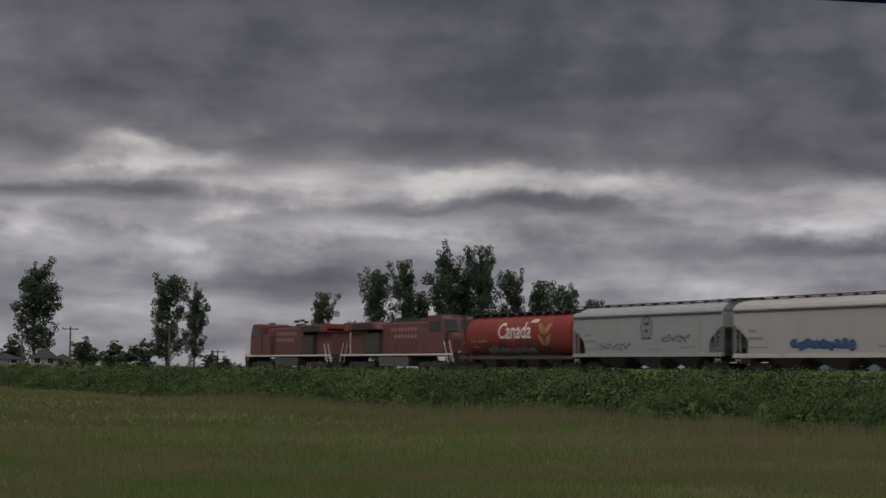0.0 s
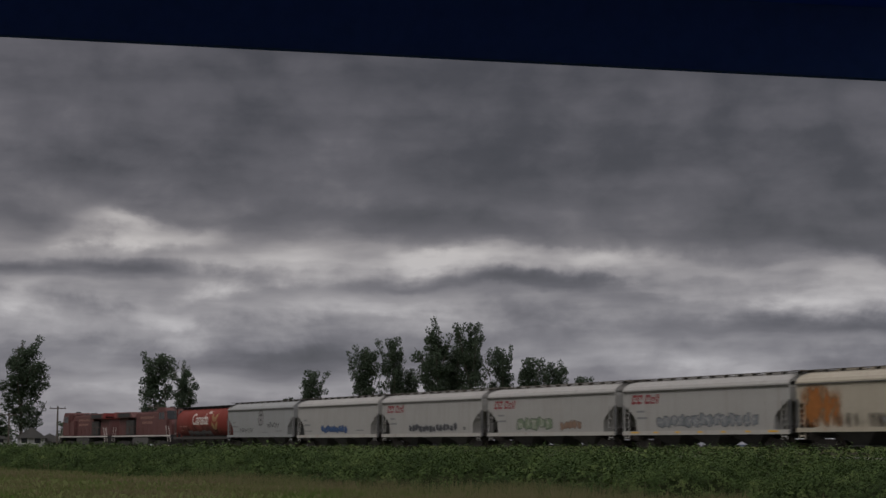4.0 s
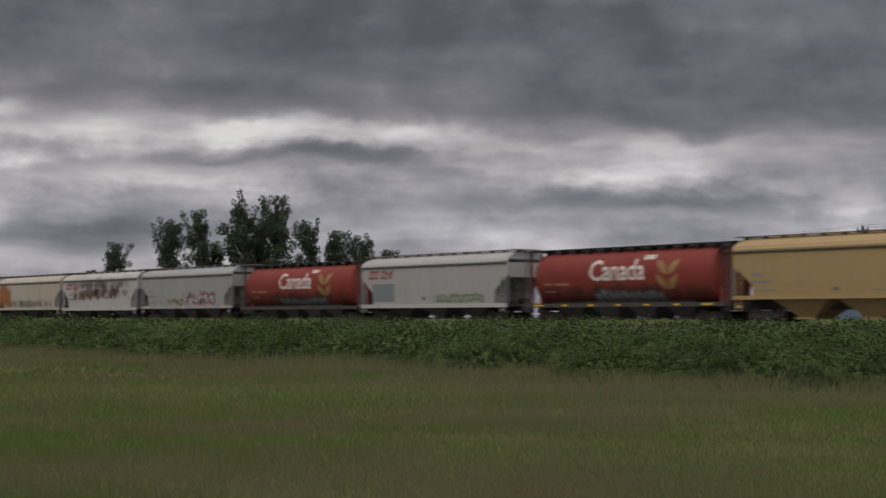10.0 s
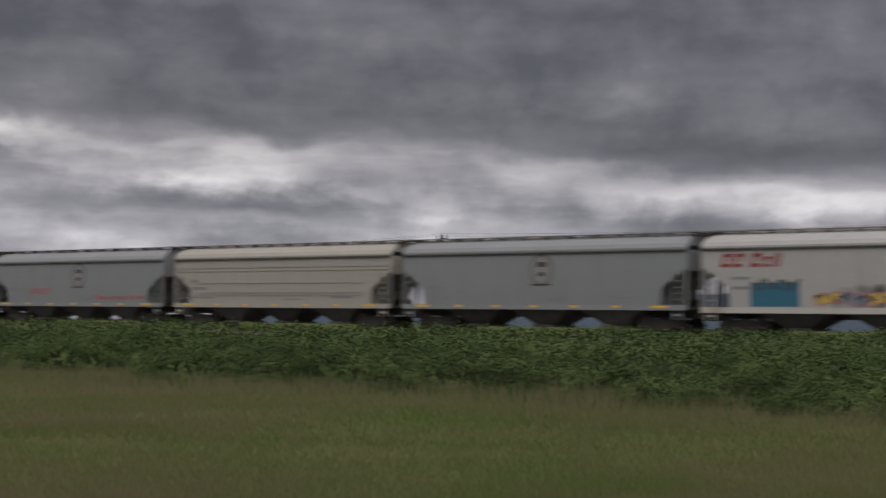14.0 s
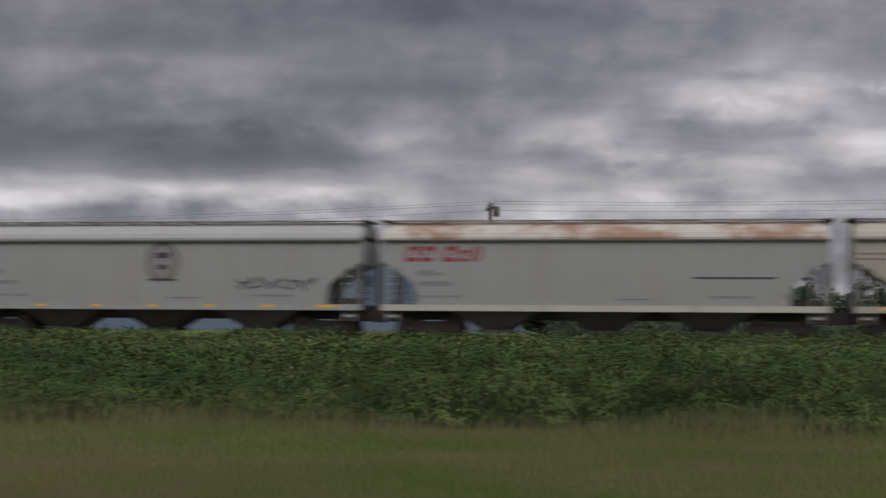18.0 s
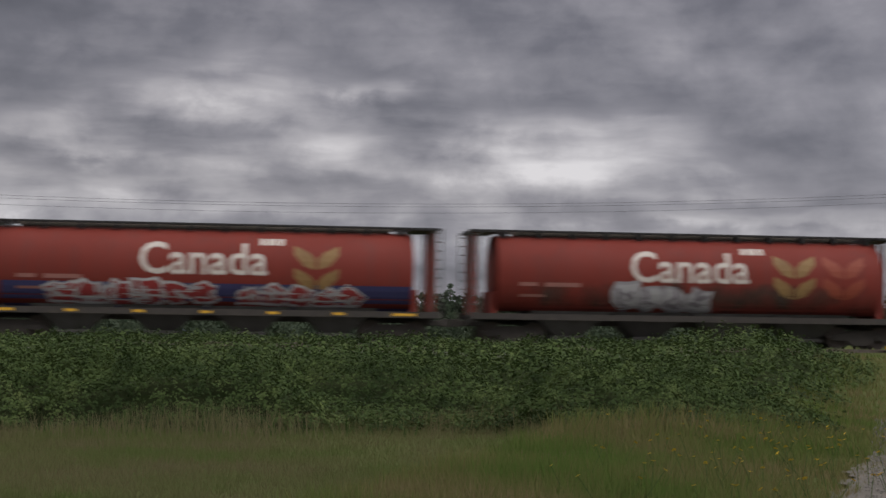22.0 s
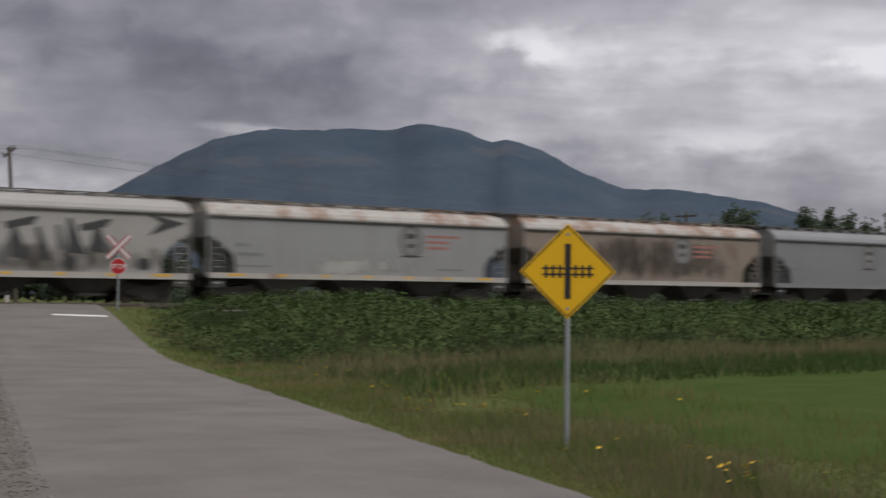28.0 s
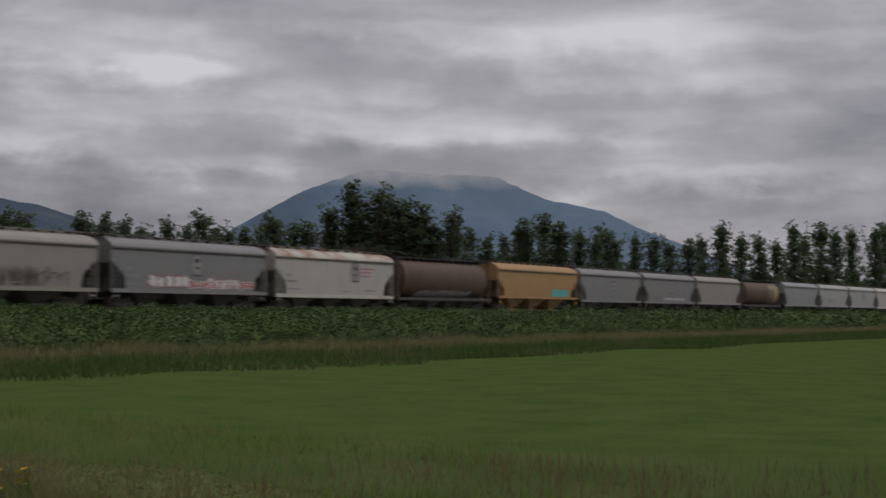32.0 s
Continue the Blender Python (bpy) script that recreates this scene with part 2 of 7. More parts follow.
def quick(name, verts, faces, material, parent=None, smooth=False):
    """One object from large arrays of corners and of faces that all have the same number of corners."""
    verts, faces = np.asarray(verts, np.float32), np.asarray(faces, np.int32)
    me = bpy.data.meshes.new(name)
    me.vertices.add(len(verts))
    me.vertices.foreach_set("co", verts.ravel())
    k = faces.shape[1]
    me.loops.add(faces.size)
    me.loops.foreach_set("vertex_index", faces.ravel())
    me.polygons.add(len(faces))
    me.polygons.foreach_set("loop_start", np.arange(0, faces.size, k, dtype=np.int32))
    me.update(calc_edges=True)
    me.materials.append(material)
    ob = new(name, me)
    ob.parent = parent
    return ob


def leaf_quads(rng, pos, size, flat=0.5, aspect=0.62, face=None):
    """A folded four-cornered leaf at each place, turned at random; flat: how much they lie level."""
    n = len(pos)
    nor = rng.normal(size=(n, 3))
    nor[:, 2] = np.abs(nor[:, 2]) + flat * 2
    if face is not None:
        nor = nor * 0.80 + face
    nor /= np.linalg.norm(nor, axis=1)[:, None]
    t = np.cross(nor, rng.normal(size=(n, 3)))
    t /= np.linalg.norm(t, axis=1)[:, None] + 1e-9
    b = np.cross(nor, t)
    s = (size * rng.uniform(0.6, 1.3, n))[:, None]
    v = np.stack([pos - t * s * 0.5, pos + b * s * aspect * 0.5 + nor * s * 0.10, pos + t * s * 0.5, pos - b * s * aspect * 0.5 + nor * s * 0.10], 1)
    return v.reshape(-1, 3), np.arange(4 * n).reshape(-1, 4)


def thing(name, label, category, group="", m=None, kind=""):
    ob = tagged(new(name), label, category, group, kind)
    if m is not None:
        ob.matrix_basis = m
    return ob


def leafy(name, tones, rough=0.65, scale=0.12, apart=0.62, patchy=2.0, thinness=0.30, clump=0.0):
    """Foliage whose pieces each take one of several tones, with broad patches over the whole."""
    if name in MATS:
        return MATS[name]
    m = bpy.data.materials.new(name)
    m.use_nodes = True
    n = Nodes(m.node_tree)
    pick = n.add("ShaderNodeNewGeometry").outputs["Random Per Island"]
    patch = n.noise(n.add("ShaderNodeTexCoord").outputs["Object"], scale, 4.0, 0.6)
    fac = n.math("ADD", n.math("MULTIPLY", pick, apart), n.math("MULTIPLY_ADD", n.math("SUBTRACT", patch, 0.5), patchy, 0.5 - apart / 2), clamp=True)
    if clump:
        fine = n.noise(n.add("ShaderNodeTexCoord").outputs["Object"], 1.5, 3.0, 0.55)
        fac = n.math("MULTIPLY_ADD", n.math("SUBTRACT", fine, 0.5), clump, fac, clamp=True)
    col = n.ramp(fac, [(i / (len(tones) - 1), c) for i, c in enumerate(tones)])
    bsdf = n.add("ShaderNodeBsdfPrincipled", {"Base Color": col, "Roughness": rough, "Specular IOR Level": 0.04})
    thin = n.add("ShaderNodeBsdfTranslucent", {"Color": col})
    both = n.add("ShaderNodeMixShader", {0: thinness, 1: bsdf.outputs[0], 2: thin.outputs[0]})
    n.tree.links.new(both.outputs[0], n.add("ShaderNodeOutputMaterial").inputs[0])
    MATS[name] = m
    return m


# ---- the lie of the land ----
ROAD_A, ROAD_DIR, ROAD_W = Vector((3.62, 1.1)), Vector((0.386, 0.9225)), 4.62   # a point on its middle line


def smooth(a, b, v):
    k = np.clip((v - a) / (b - a), 0, 1)
    return k * k * (3 - 2 * k)


def road_side(x, y):
    """Metres to the right of the road's middle line, and along it."""
    dx, dy = x - ROAD_A.x, y - ROAD_A.y
    return dx * ROAD_DIR.y - dy * ROAD_DIR.x, dx * ROAD_DIR.x + dy * ROAD_DIR.y


def road_z(y):
    return -0.08 + 1.32 * smooth(37, 65, y) - 1.0 * smooth(69, 95, y)


def land(x, y):
    """Height of the ground."""
    x, y = np.asarray(x, float), np.asarray(y, float)
    bank = 0.80 * smooth(44, 60.5, y) - 0.8 * smooth(71, 84, y)
    lumps = 0.06 * np.sin(x * 0.31 + 1.3 * np.sin(y * 0.2)) * np.sin(y * 0.27 + x * 0.07) * (1 - smooth(40, 56, y))
    off, _ = road_side(x, y)
    near = 1 - smooth(3.4, 7.5, np.abs(off))
    return (bank + lumps) * (1 - near) + (road_z(y) - 0.10) * near


def ground():
    def axis(lo, hi, step, far):
        mid = np.arange(lo, hi + 0.01, step)
        out = far * np.array([0.04, 0.07, 0.11, 0.17, 0.27, 0.42, 0.65, 1.0])
        return np.concatenate([lo - out[::-1], mid, hi + out])
    xs, ys = axis(-220, 220, 2.0, 4700), axis(-16, 130, 1.0, 4700)
    gx, gy = np.meshgrid(xs, ys)
    gz = land(gx, gy)
    verts = np.stack([gx.ravel(), gy.ravel(), gz.ravel()], 1)
    nx, ny = len(xs), len(ys)
    i = (np.arange(ny - 1)[:, None] * nx + np.arange(nx - 1)[None]).ravel()
    faces = np.stack([i, i + 1, i + nx + 1, i + nx], 1)
    ob = raw("ground", verts, faces, M_GROUND, smooth=True)
    tagged(ob, "flat grassy farmland with a low railway bank", "ground", kind="structure")


def ribbon(name, s0, s1, o0, o1, lift, material, step=1.0, wob=0.0, taper=None):
    """A strip along the road, from o0 to o1 metres beside its middle line."""
    ss = np.arange(s0, s1 + 0.01, step)
    verts, faces = [], []
    cols = max(2, int(abs(o1 - o0) / 0.6) + 1)
    for k, s in enumerate(ss):
        for c in range(cols):
            side = o0 if taper is None else o1 + (o0 - o1) * taper(s)
            o = side + (o1 - side) * c / (cols - 1)
            if c in (0, cols - 1):
                o += wob * (noise.noise((s * 0.9, o * 3, 0.0)) + 0.6 * noise.noise((s * 3.1, o * 3, 4.0)))
            x = ROAD_A.x + ROAD_DIR.x * s + ROAD_DIR.y * o
            y = ROAD_A.y + ROAD_DIR.y * s - ROAD_DIR.x * o
            verts.append((x, y, float(road_z(y)) + lift - 0.012 * abs(o)))
            if k and c:
                a = len(verts) - 1
                faces.append((a, a - 1, a - cols - 1, a - cols))
    return raw(name, verts, faces, material, smooth=True)


M_GROUND = mat("field_soil_and_grass", (0.068, 0.084, 0.030), (0.082, 0.088, 0.037), rough=0.95, scale=0.12, fine=3.0, bump=0.6, gloss=0.0)
M_ASPHALT = mat("worn_asphalt", (0.146, 0.132, 0.122), (0.100, 0.092, 0.086), rough=0.9, scale=0.55, fine=26.0, bump=0.25, gloss=0.15)
M_GRAVEL = mat("gravel", (0.165, 0.150, 0.130), (0.10, 0.092, 0.08), rough=0.95, scale=1.2, fine=16.0, bump=0.8, gloss=0.05)
M_WHITE = mat("white_road_paint", (0.62, 0.62, 0.60), (0.45, 0.45, 0.43), rough=0.8, scale=4)
M_STEEL = mat("galvanised_steel", (0.40, 0.42, 0.44), (0.30, 0.32, 0.34), rough=0.45, metal=0.8, scale=5)
M_BLACK = mat("black_paint", (0.018, 0.018, 0.018), (0.03, 0.03, 0.03), rough=0.6, scale=6)
M_YELLOW = mat("yellow_sign_sheeting", (0.80, 0.47, 0.012), (0.74, 0.43, 0.012), rough=0.4, scale=1.5)
M_GRIME = mat("underframe_grime", (0.035, 0.032, 0.03), (0.06, 0.052, 0.045), rough=0.85, scale=2.5, bump=0.2)
M_RAIL = mat("rail_steel", (0.16, 0.12, 0.10), (0.25, 0.22, 0.2), rough=0.4, metal=0.9, scale=3)
ground()

# ---- the train ----
SHARED = {}


SILL_RAISE = [0.0]     # how far the side sill of the car in hand stands over that of the lowest car
TOP_RAISE = 0.14


def car_z(z):
    """Height over the rail on the car in hand, from the height on the lowest car."""
    return float(np.interp(z, (-1, 0.86, 0.94, 2.4, 4.6), (-1, 0.86, 0.94 + SILL_RAISE[0], 2.4, 4.6 + TOP_RAISE)))


def shared(key, make, smooth=False):
    """A mesh that is built once and used by every car that has that part."""
    name, key = key if isinstance(key, str) else key[0], (key, SILL_RAISE[0])
    if key not in SHARED:
        bm = make()
        for v in bm.verts:
            v.co.z = car_z(v.co.z)
        bmesh.ops.recalc_face_normals(bm, faces=bm.faces[:])
        me = bpy.data.meshes.new(name)
        bm.to_mesh(me)
        bm.free()
        if smooth:
            me.polygons.foreach_set("use_smooth", [True] * len(me.polygons))
        SHARED[key] = me
    return SHARED[key]


def loft(stations, rings, caps=True):
    """A skin through rings of equal length; each ring is a list of (y, z) at its x."""
    bm = bmesh.new()
    rows = [[bm.verts.new((x, y, z)) for y, z in ring] for x, ring in zip(stations, rings)]
    k = len(rows[0])
    for a, b in zip(rows, rows[1:]):
        for i in range(k):
            j = (i + 1) % k
            bm.faces.new((a[i], a[j], b[j], b[i]))
    if caps:
        bm.faces.new(rows[0][::-1])
        bm.faces.new(rows[-1])
    return bm


def half_to_ring(half):
    """Mirrors a list of (half width, z) from the bottom up into a closed ring."""
    return [(-w, z) for w, z in half] + [(w, z) for w, z in half[::-1]]


def slab_body(half_len, cut_z, cut_x):
    """The tank of a covered hopper: upright sides, ends that slope in below cut_z."""
    def ring(zb):
        zs = [zb + (3.84 - zb) * i / 6 for i in range(7)]
        return half_to_ring([(1.52 + 0.04 * math.sin(math.pi * min(max((z - 1.0) / 2.9, 0), 1)), z) for z in zs])
    steps = [(0.0, cut_z), (0.12, cut_z - 0.05), (0.78, cut_z - 0.64), (0.95, cut_z - 0.92), (1.0, cut_z - 1.3), (1.02, 1.2)]
    xs = [-half_len + cut_x * f for f, z in steps] + [-4.0, 0.0]
    zb = [z for f, z in steps] + [1.2, 1.2]
    xs = xs + [-x for x in xs[-2::-1]]
    zb = zb + zb[-2::-1]
    return loft(xs, [ring(z) for z in zb])


def slab_roof(half_len):
    half = [(1.61, 3.80), (1.61, 3.90), (1.47, 4.08), (1.18, 4.27), (0.78, 4.41), (0.35, 4.48), (0.0, 4.50)]
    ring = [(-w, z) for w, z in half] + [(w, z) for w, z in half[-2::-1]]
    return loft([-half_len - 0.03, -half_len, half_len, half_len + 0.03], [ring] * 4)


def round_body(half_len):
    """The rounded tank of a cylindrical grain hopper."""
    half = []
    for i in range(15):
        a = radians(-62 + 136 * i / 14)
        half.append((1.60 * math.cos(a) ** 0.82, 2.82 + 1.66 * math.sin(a) if a < 0 else 2.82 + 1.42 * math.sin(a)))
    xs = [-half_len, -half_len + 0.04, -half_len / 3, half_len / 3, half_len - 0.04, half_len]
    shrink = [0.985, 1, 1, 1, 1, 0.985]
    return loft(xs, [half_to_ring([(w * s, z) for w, z in half]) for s in shrink])


def bay(x, z0, z1, w0, w1):
    """One funnel under the tank with its outlet gate."""
    bm = bmesh.new()
    a = [bm.verts.new((x + sx * w0, sy * 1.46, z1)) for sx, sy in ((-1, -1), (1, -1), (1, 1), (-1, 1))]
    b = [bm.verts.new((x + sx * w1, sy * 0.75, z0)) for sx, sy in ((-1, -1), (1, -1), (1, 1), (-1, 1))]
    for i in range(4):
        bm.faces.new((a[i], a[(i + 1) % 4], b[(i + 1) % 4], b[i]))
    bm.faces.new(b)
    bm.faces.new(a[::-1])
    box(bm, x - w1 - 0.1, x + w1 + 0.1, -0.95, 0.95, z0 - 0.12, z0)
    return bm


def ladder(x0, x1, y, z0, z1, rungs):
    bm = bmesh.new()
    for x in (x0, x1):
        box(bm, x - 0.025, x + 0.025, y - 0.02, y + 0.02, z0, z1)
    for i in range(rungs):
        z = z0 + (z1 - z0) * (i + 0.5) / rungs
        box(bm, x0, x1, y - 0.03, y - 0.01, z - 0.014, z + 0.014)
    return bm


def side_frame():
    bm = bmesh.new()
    pts = [(-1.25, 0.50), (-0.95, 0.62), (-0.4, 0.75), (0.4, 0.75), (0.95, 0.62), (1.25, 0.50), (1.1, 0.36), (0.6, 0.38), (0.35, 0.16),
           (-0.35, 0.16), (-0.6, 0.38), (-1.1, 0.36)]
    for y in (-1.02, 0.90):
        prism(bm, pts, y, y + 0.12)
        for sx in (-0.86, 0.86):
            rod(bm, (sx, y - 0.05, 0.46), (sx, y + 0.1, 0.46), 0.13, sides=10)
    box(bm, -0.22, 0.22, -0.95, 0.95, 0.45, 0.72)
    return bm


def wheelset_mesh():
    bm = bmesh.new()
    rod(bm, (0, -0.95, 0), (0, 0.95, 0), 0.085, sides=8)
    for y in (-0.80, 0.68):
        rod(bm, (0, y, 0), (0, y + 0.12, 0), 0.455, sides=20)
        rod(bm, (0, y - 0.02 if y < 0 else y + 0.12, 0), (0, y if y < 0 else y + 0.14, 0), 0.20, sides=10)
        for k in range(3):
            a = k * math.tau / 3
            box(bm, 0.3 * math.cos(a) - 0.04, 0.3 * math.cos(a) + 0.04, y - 0.015, y, 0.3 * math.sin(a) - 0.04, 0.3 * math.sin(a) + 0.04)
    return bm


WHEELS = []


def truck(parent, x, wheels=(-0.86, 0.86), key="truck_frame"):
    fr = part("truck", shared(key, side_frame), M_GRIME, parent)
    fr.location = (x, 0, 0)
    for wx in wheels:
        w = part("wheelset", shared("wheelset", wheelset_mesh), M_WHEEL, fr)
        w.matrix_parent_inverse = Matrix.Translation((wx, 0, 0.455))
        WHEELS.append(w)


def common(car, half, paint, dark):
    """What all hopper cars share: running gear, couplers, underframe."""
    for sx in (-1, 1):
        truck(car, sx * (half - 1.75))
        part("coupler", shared(("coupler", half, sx), lambda: boxes((sx * half - 0.5, sx * half + 0.5, -0.10, 0.10, 0.72, 0.95),
             (sx * (half + 0.42) - 0.16, sx * (half + 0.42) + 0.16, -0.16, 0.16, 0.68, 1.0), bevel=0.02)), M_GRIME, car)
    part("centre_sill", shared(("centre_sill", half), lambda: boxes((-half, half, -0.35, 0.35, 0.80, 1.18))), dark, car)


def hopper_car(x, length, paint, label, roofpaint=None, bays=3, cut=1.4, sill=None, dark=None, baypaint=None):
    """Covered hopper with upright sides."""
    half = length / 2 - 0.46
    car = thing("hopper_car", label, "railcar", "cars of the grain train", Matrix.Translation((x, TRACK_Y, RAIL_Z)))
    dark = dark or M_GRIME
    part("tank", shared(("tank", half, cut), lambda: slab_body(half, 2.98, cut)), paint, car)
    part("roof", shared(("roof", half), lambda: slab_roof(half)), roofpaint or paint, car)
    part("top_chord", shared(("top_chord", half), lambda: boxes((-half, half, -1.635, -1.55, 3.76, 3.82), (-half, half, 1.55, 1.635, 3.76, 3.82))), M_SHADE, car)
    for sy in (-1, 1):
        part("side_sill", shared(("side_sill", half, sy), lambda: boxes((-half, half, sy * 1.60 - 0.05, sy * 1.60 + 0.05, 0.98, 1.22), (-half, half, sy * 1.6 - 0.09, sy * 1.6 + 0.09, 0.94, 0.985))), sill or paint, car)
    part("running_board", shared(("running_board", half), lambda: running_board(half)), M_BOARD, car)
    for k in range(5 if bays == 3 else 6):
        nb = 5 if bays == 3 else 6
        hx = (k - (nb - 1) / 2) * (2 * half - 3) / nb
        part("hatch", shared("hatch", lambda: boxes((-1.0, 1.0, -0.33, 0.33, 4.44, 4.54), (-0.9, 0.9, -0.26, 0.26, 4.54, 4.58))), roofpaint or paint, car).location = (hx, 0, 0)
    span = 2 * half - 4.6
    for k in range(bays):
        bx = (k - (bays - 1) / 2) * span / bays
        part("discharge_bay", shared(("discharge_bay", bays, half), lambda: bay(0, 0.42, 1.22, span / bays / 2 - 0.03, 0.55)), baypaint or M_BAY, car).location = (bx, 0, 0)
    for sx in (-1, 1):
        e = sx * half
        part("end_sheet", shared(("end_sheet", half, sx), lambda: boxes((e - 0.06, e + 0.03, -1.5, 1.5, 2.9, 4.0), (e - 0.05, e + 0.05, -1.58, -1.5, 2.8, 3.8), (e - 0.05, e + 0.05, 1.5, 1.58, 2.8, 3.8), bevel=0.01)), paint, car)
        part("end_platform", shared(("end_platform", half, sx), lambda: boxes((min(e, e - sx * 1.9), max(e, e - sx * 1.9), -1.55, 1.55, 1.0, 1.08))), dark, car)
        for sy in (-1, 1):
            part("corner_post", shared(("corner_post", half, sx, sy), lambda: boxes((e - 0.06, e + 0.06, sy * 1.52 - 0.07, sy * 1.52 + 0.07, 1.0, 3.0))), M_POST, car)
            lx = e - sx * 0.45
            part("ladder", shared(("ladder", half, sx, sy), lambda: ladder(lx - 0.22, lx + 0.22, sy * 1.60, 0.72, 2.95, 7)), paint, car)
        for y in (-0.9, 0.0, 0.9):
            part("slope_brace", shared(("slope_brace", half, sx, y), lambda: one_rod((e - sx * 0.35, y, 1.05), (e - sx * 0.45, y, 2.9), 0.05)), dark, car)
        if sx > 0:
            part("brake_cylinder", shared(("brake_cylinder", half), lambda: one_rod((e - 1.5, -0.6, 1.3), (e - 0.7, -0.6, 1.3), 0.2, 10)), dark, car)
            part("air_reservoir", shared(("air_reservoir", half), lambda: one_rod((e - 1.5, 0.6, 1.35), (e - 0.6, 0.6, 1.35), 0.22, 10)), dark, car)
            part("brake_wheel", shared(("brake_wheel", half), lambda: one_rod((e + 0.10, -0.7, 2.3), (e + 0.14, -0.7, 2.3), 0.28, 14)), dark, car)
    common(car, half, paint, dark)
    return car, half


def one_rod(a, b, r, sides=6):
    bm = bmesh.new()
    rod(bm, a, b, r, sides=sides)
    return bm


def running_board(half):
    bm = bmesh.new()
    for y in (-0.62, 0.62):
        box(bm, -half - 0.15, half + 0.15, y - 0.2, y + 0.2, 4.555, 4.585)
        n = int(half * 2 / 1.35)
        for k in range(n + 1):
            x = -half + 0.1 + (2 * half - 0.2) * k / n
            box(bm, x - 0.02, x + 0.02, y - 0.18, y + 0.18, 4.38, 4.555)
    for s in (-1, 1):
        box(bm, s * (half + 0.02) - 0.22, s * (half + 0.02) + 0.22, -1.2, 1.2, 4.54, 4.58)
    return bm


def grain_car(x, length, paint, label, dark=None):
    """Cylindrical grain hopper with open end platforms."""
    half = length / 2 - 0.46
    tank = half - 1.05
    dark = dark or M_GRIME
    car = thing("grain_car", label, "railcar", "cars of the grain train", Matrix.Translation((x, TRACK_Y, RAIL_Z)))
    part("tank", shared(("round_tank", tank), lambda: round_body(tank), True), paint, car)
    part("roof_walk", shared(("roof_walk", half), lambda: roof_walk(half, tank)), M_BLACK, car)
    part("hatch_trough", shared(("hatch_trough", tank), lambda: boxes((-tank + 0.8, tank - 0.8, -0.42, 0.42, 4.18, 4.40), bevel=0.05)), M_BOARD, car)
    for sy in (-1, 1):
        part("side_sill", shared(("round_sill", half, sy), lambda: boxes((-half, half, sy * 1.52 - 0.06, sy * 1.52 + 0.06, 1.0, 1.24))), M_GRIME, car)
    for k in range(4):
        bx = (k - 1.5) * (2 * tank - 2.6) / 4
        part("discharge_bay", shared(("round_bay", tank), lambda: bay(0, 0.40, 1.36, 1.62, 0.55)), M_BAY, car).location = (bx, 0, 0)
    for sx in (-1, 1):
        e = sx * half
        part("end_platform", shared(("round_platform", half, sx), lambda: boxes((min(e, e - sx * 2.6), max(e, e - sx * 2.6), -1.5, 1.5, 1.02, 1.12))), M_GRIME, car)
        part("end_frame", shared(("end_frame", half, sx), lambda: end_frame(e, sx)), paint, car)
        for sy in (-1, 1):
            part("ladder", shared(("round_ladder", half, sx, sy), lambda: ladder(e - sx * 0.12 - 0.2, e - sx * 0.12 + 0.2, sy * 1.42, 0.75, 4.35, 11)), M_SHADE, car)
    common(car, half, paint, dark)
    return car, half


def end_frame(e, sx):
    bm = bmesh.new()
    for y in (-1.2, -0.4, 0.4, 1.2):
        box(bm, e - sx * 0.2 - 0.05, e - sx * 0.2 + 0.05, y - 0.05, y + 0.05, 1.1, 4.3)
    box(bm, e - sx * 0.95 - 0.12, e - sx * 0.95 + 0.12, -1.0, 1.0, 1.1, 2.1)
    return bm


def roof_walk(half, tank):
    bm = boxes((-half, half, -0.95, -0.50, 4.34, 4.40), (-half, half, 0.50, 0.95, 4.34, 4.40))
    for s in (-1, 1):
        e = s * half
        box(bm, min(e, e - s * 1.1), max(e, e - s * 1.1), -1.45, 1.45, 4.28, 4.36)
    n = 12
    for k in range(n):
        x = -tank + 0.4 + (2 * tank - 0.8) * k / (n - 1)
        box(bm, x - 0.05, x + 0.05, -1.0, 1.0, 4.10, 4.34)
    return bm


M_WHEEL = mat("wheel_steel", (0.05, 0.04, 0.035), (0.09, 0.075, 0.065), rough=0.6, metal=0.5, scale=3)
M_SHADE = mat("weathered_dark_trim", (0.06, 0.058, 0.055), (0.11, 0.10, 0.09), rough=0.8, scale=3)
M_BOARD = mat("roof_walkway_grating", (0.10, 0.09, 0.08), (0.20, 0.18, 0.15), rough=0.8, scale=2, rand=0.4)
M_POST = mat("grey_end_post", (0.15, 0.148, 0.145), (0.10, 0.098, 0.095), rough=0.8, scale=2, rand=0.4)
# dirt and the shade beneath the cars, both put into one dark tone
M_BAY = mat("dirty_shaded_underside", (0.085, 0.082, 0.078), (0.055, 0.052, 0.048), rough=0.85, scale=1.6, rand=0.35)


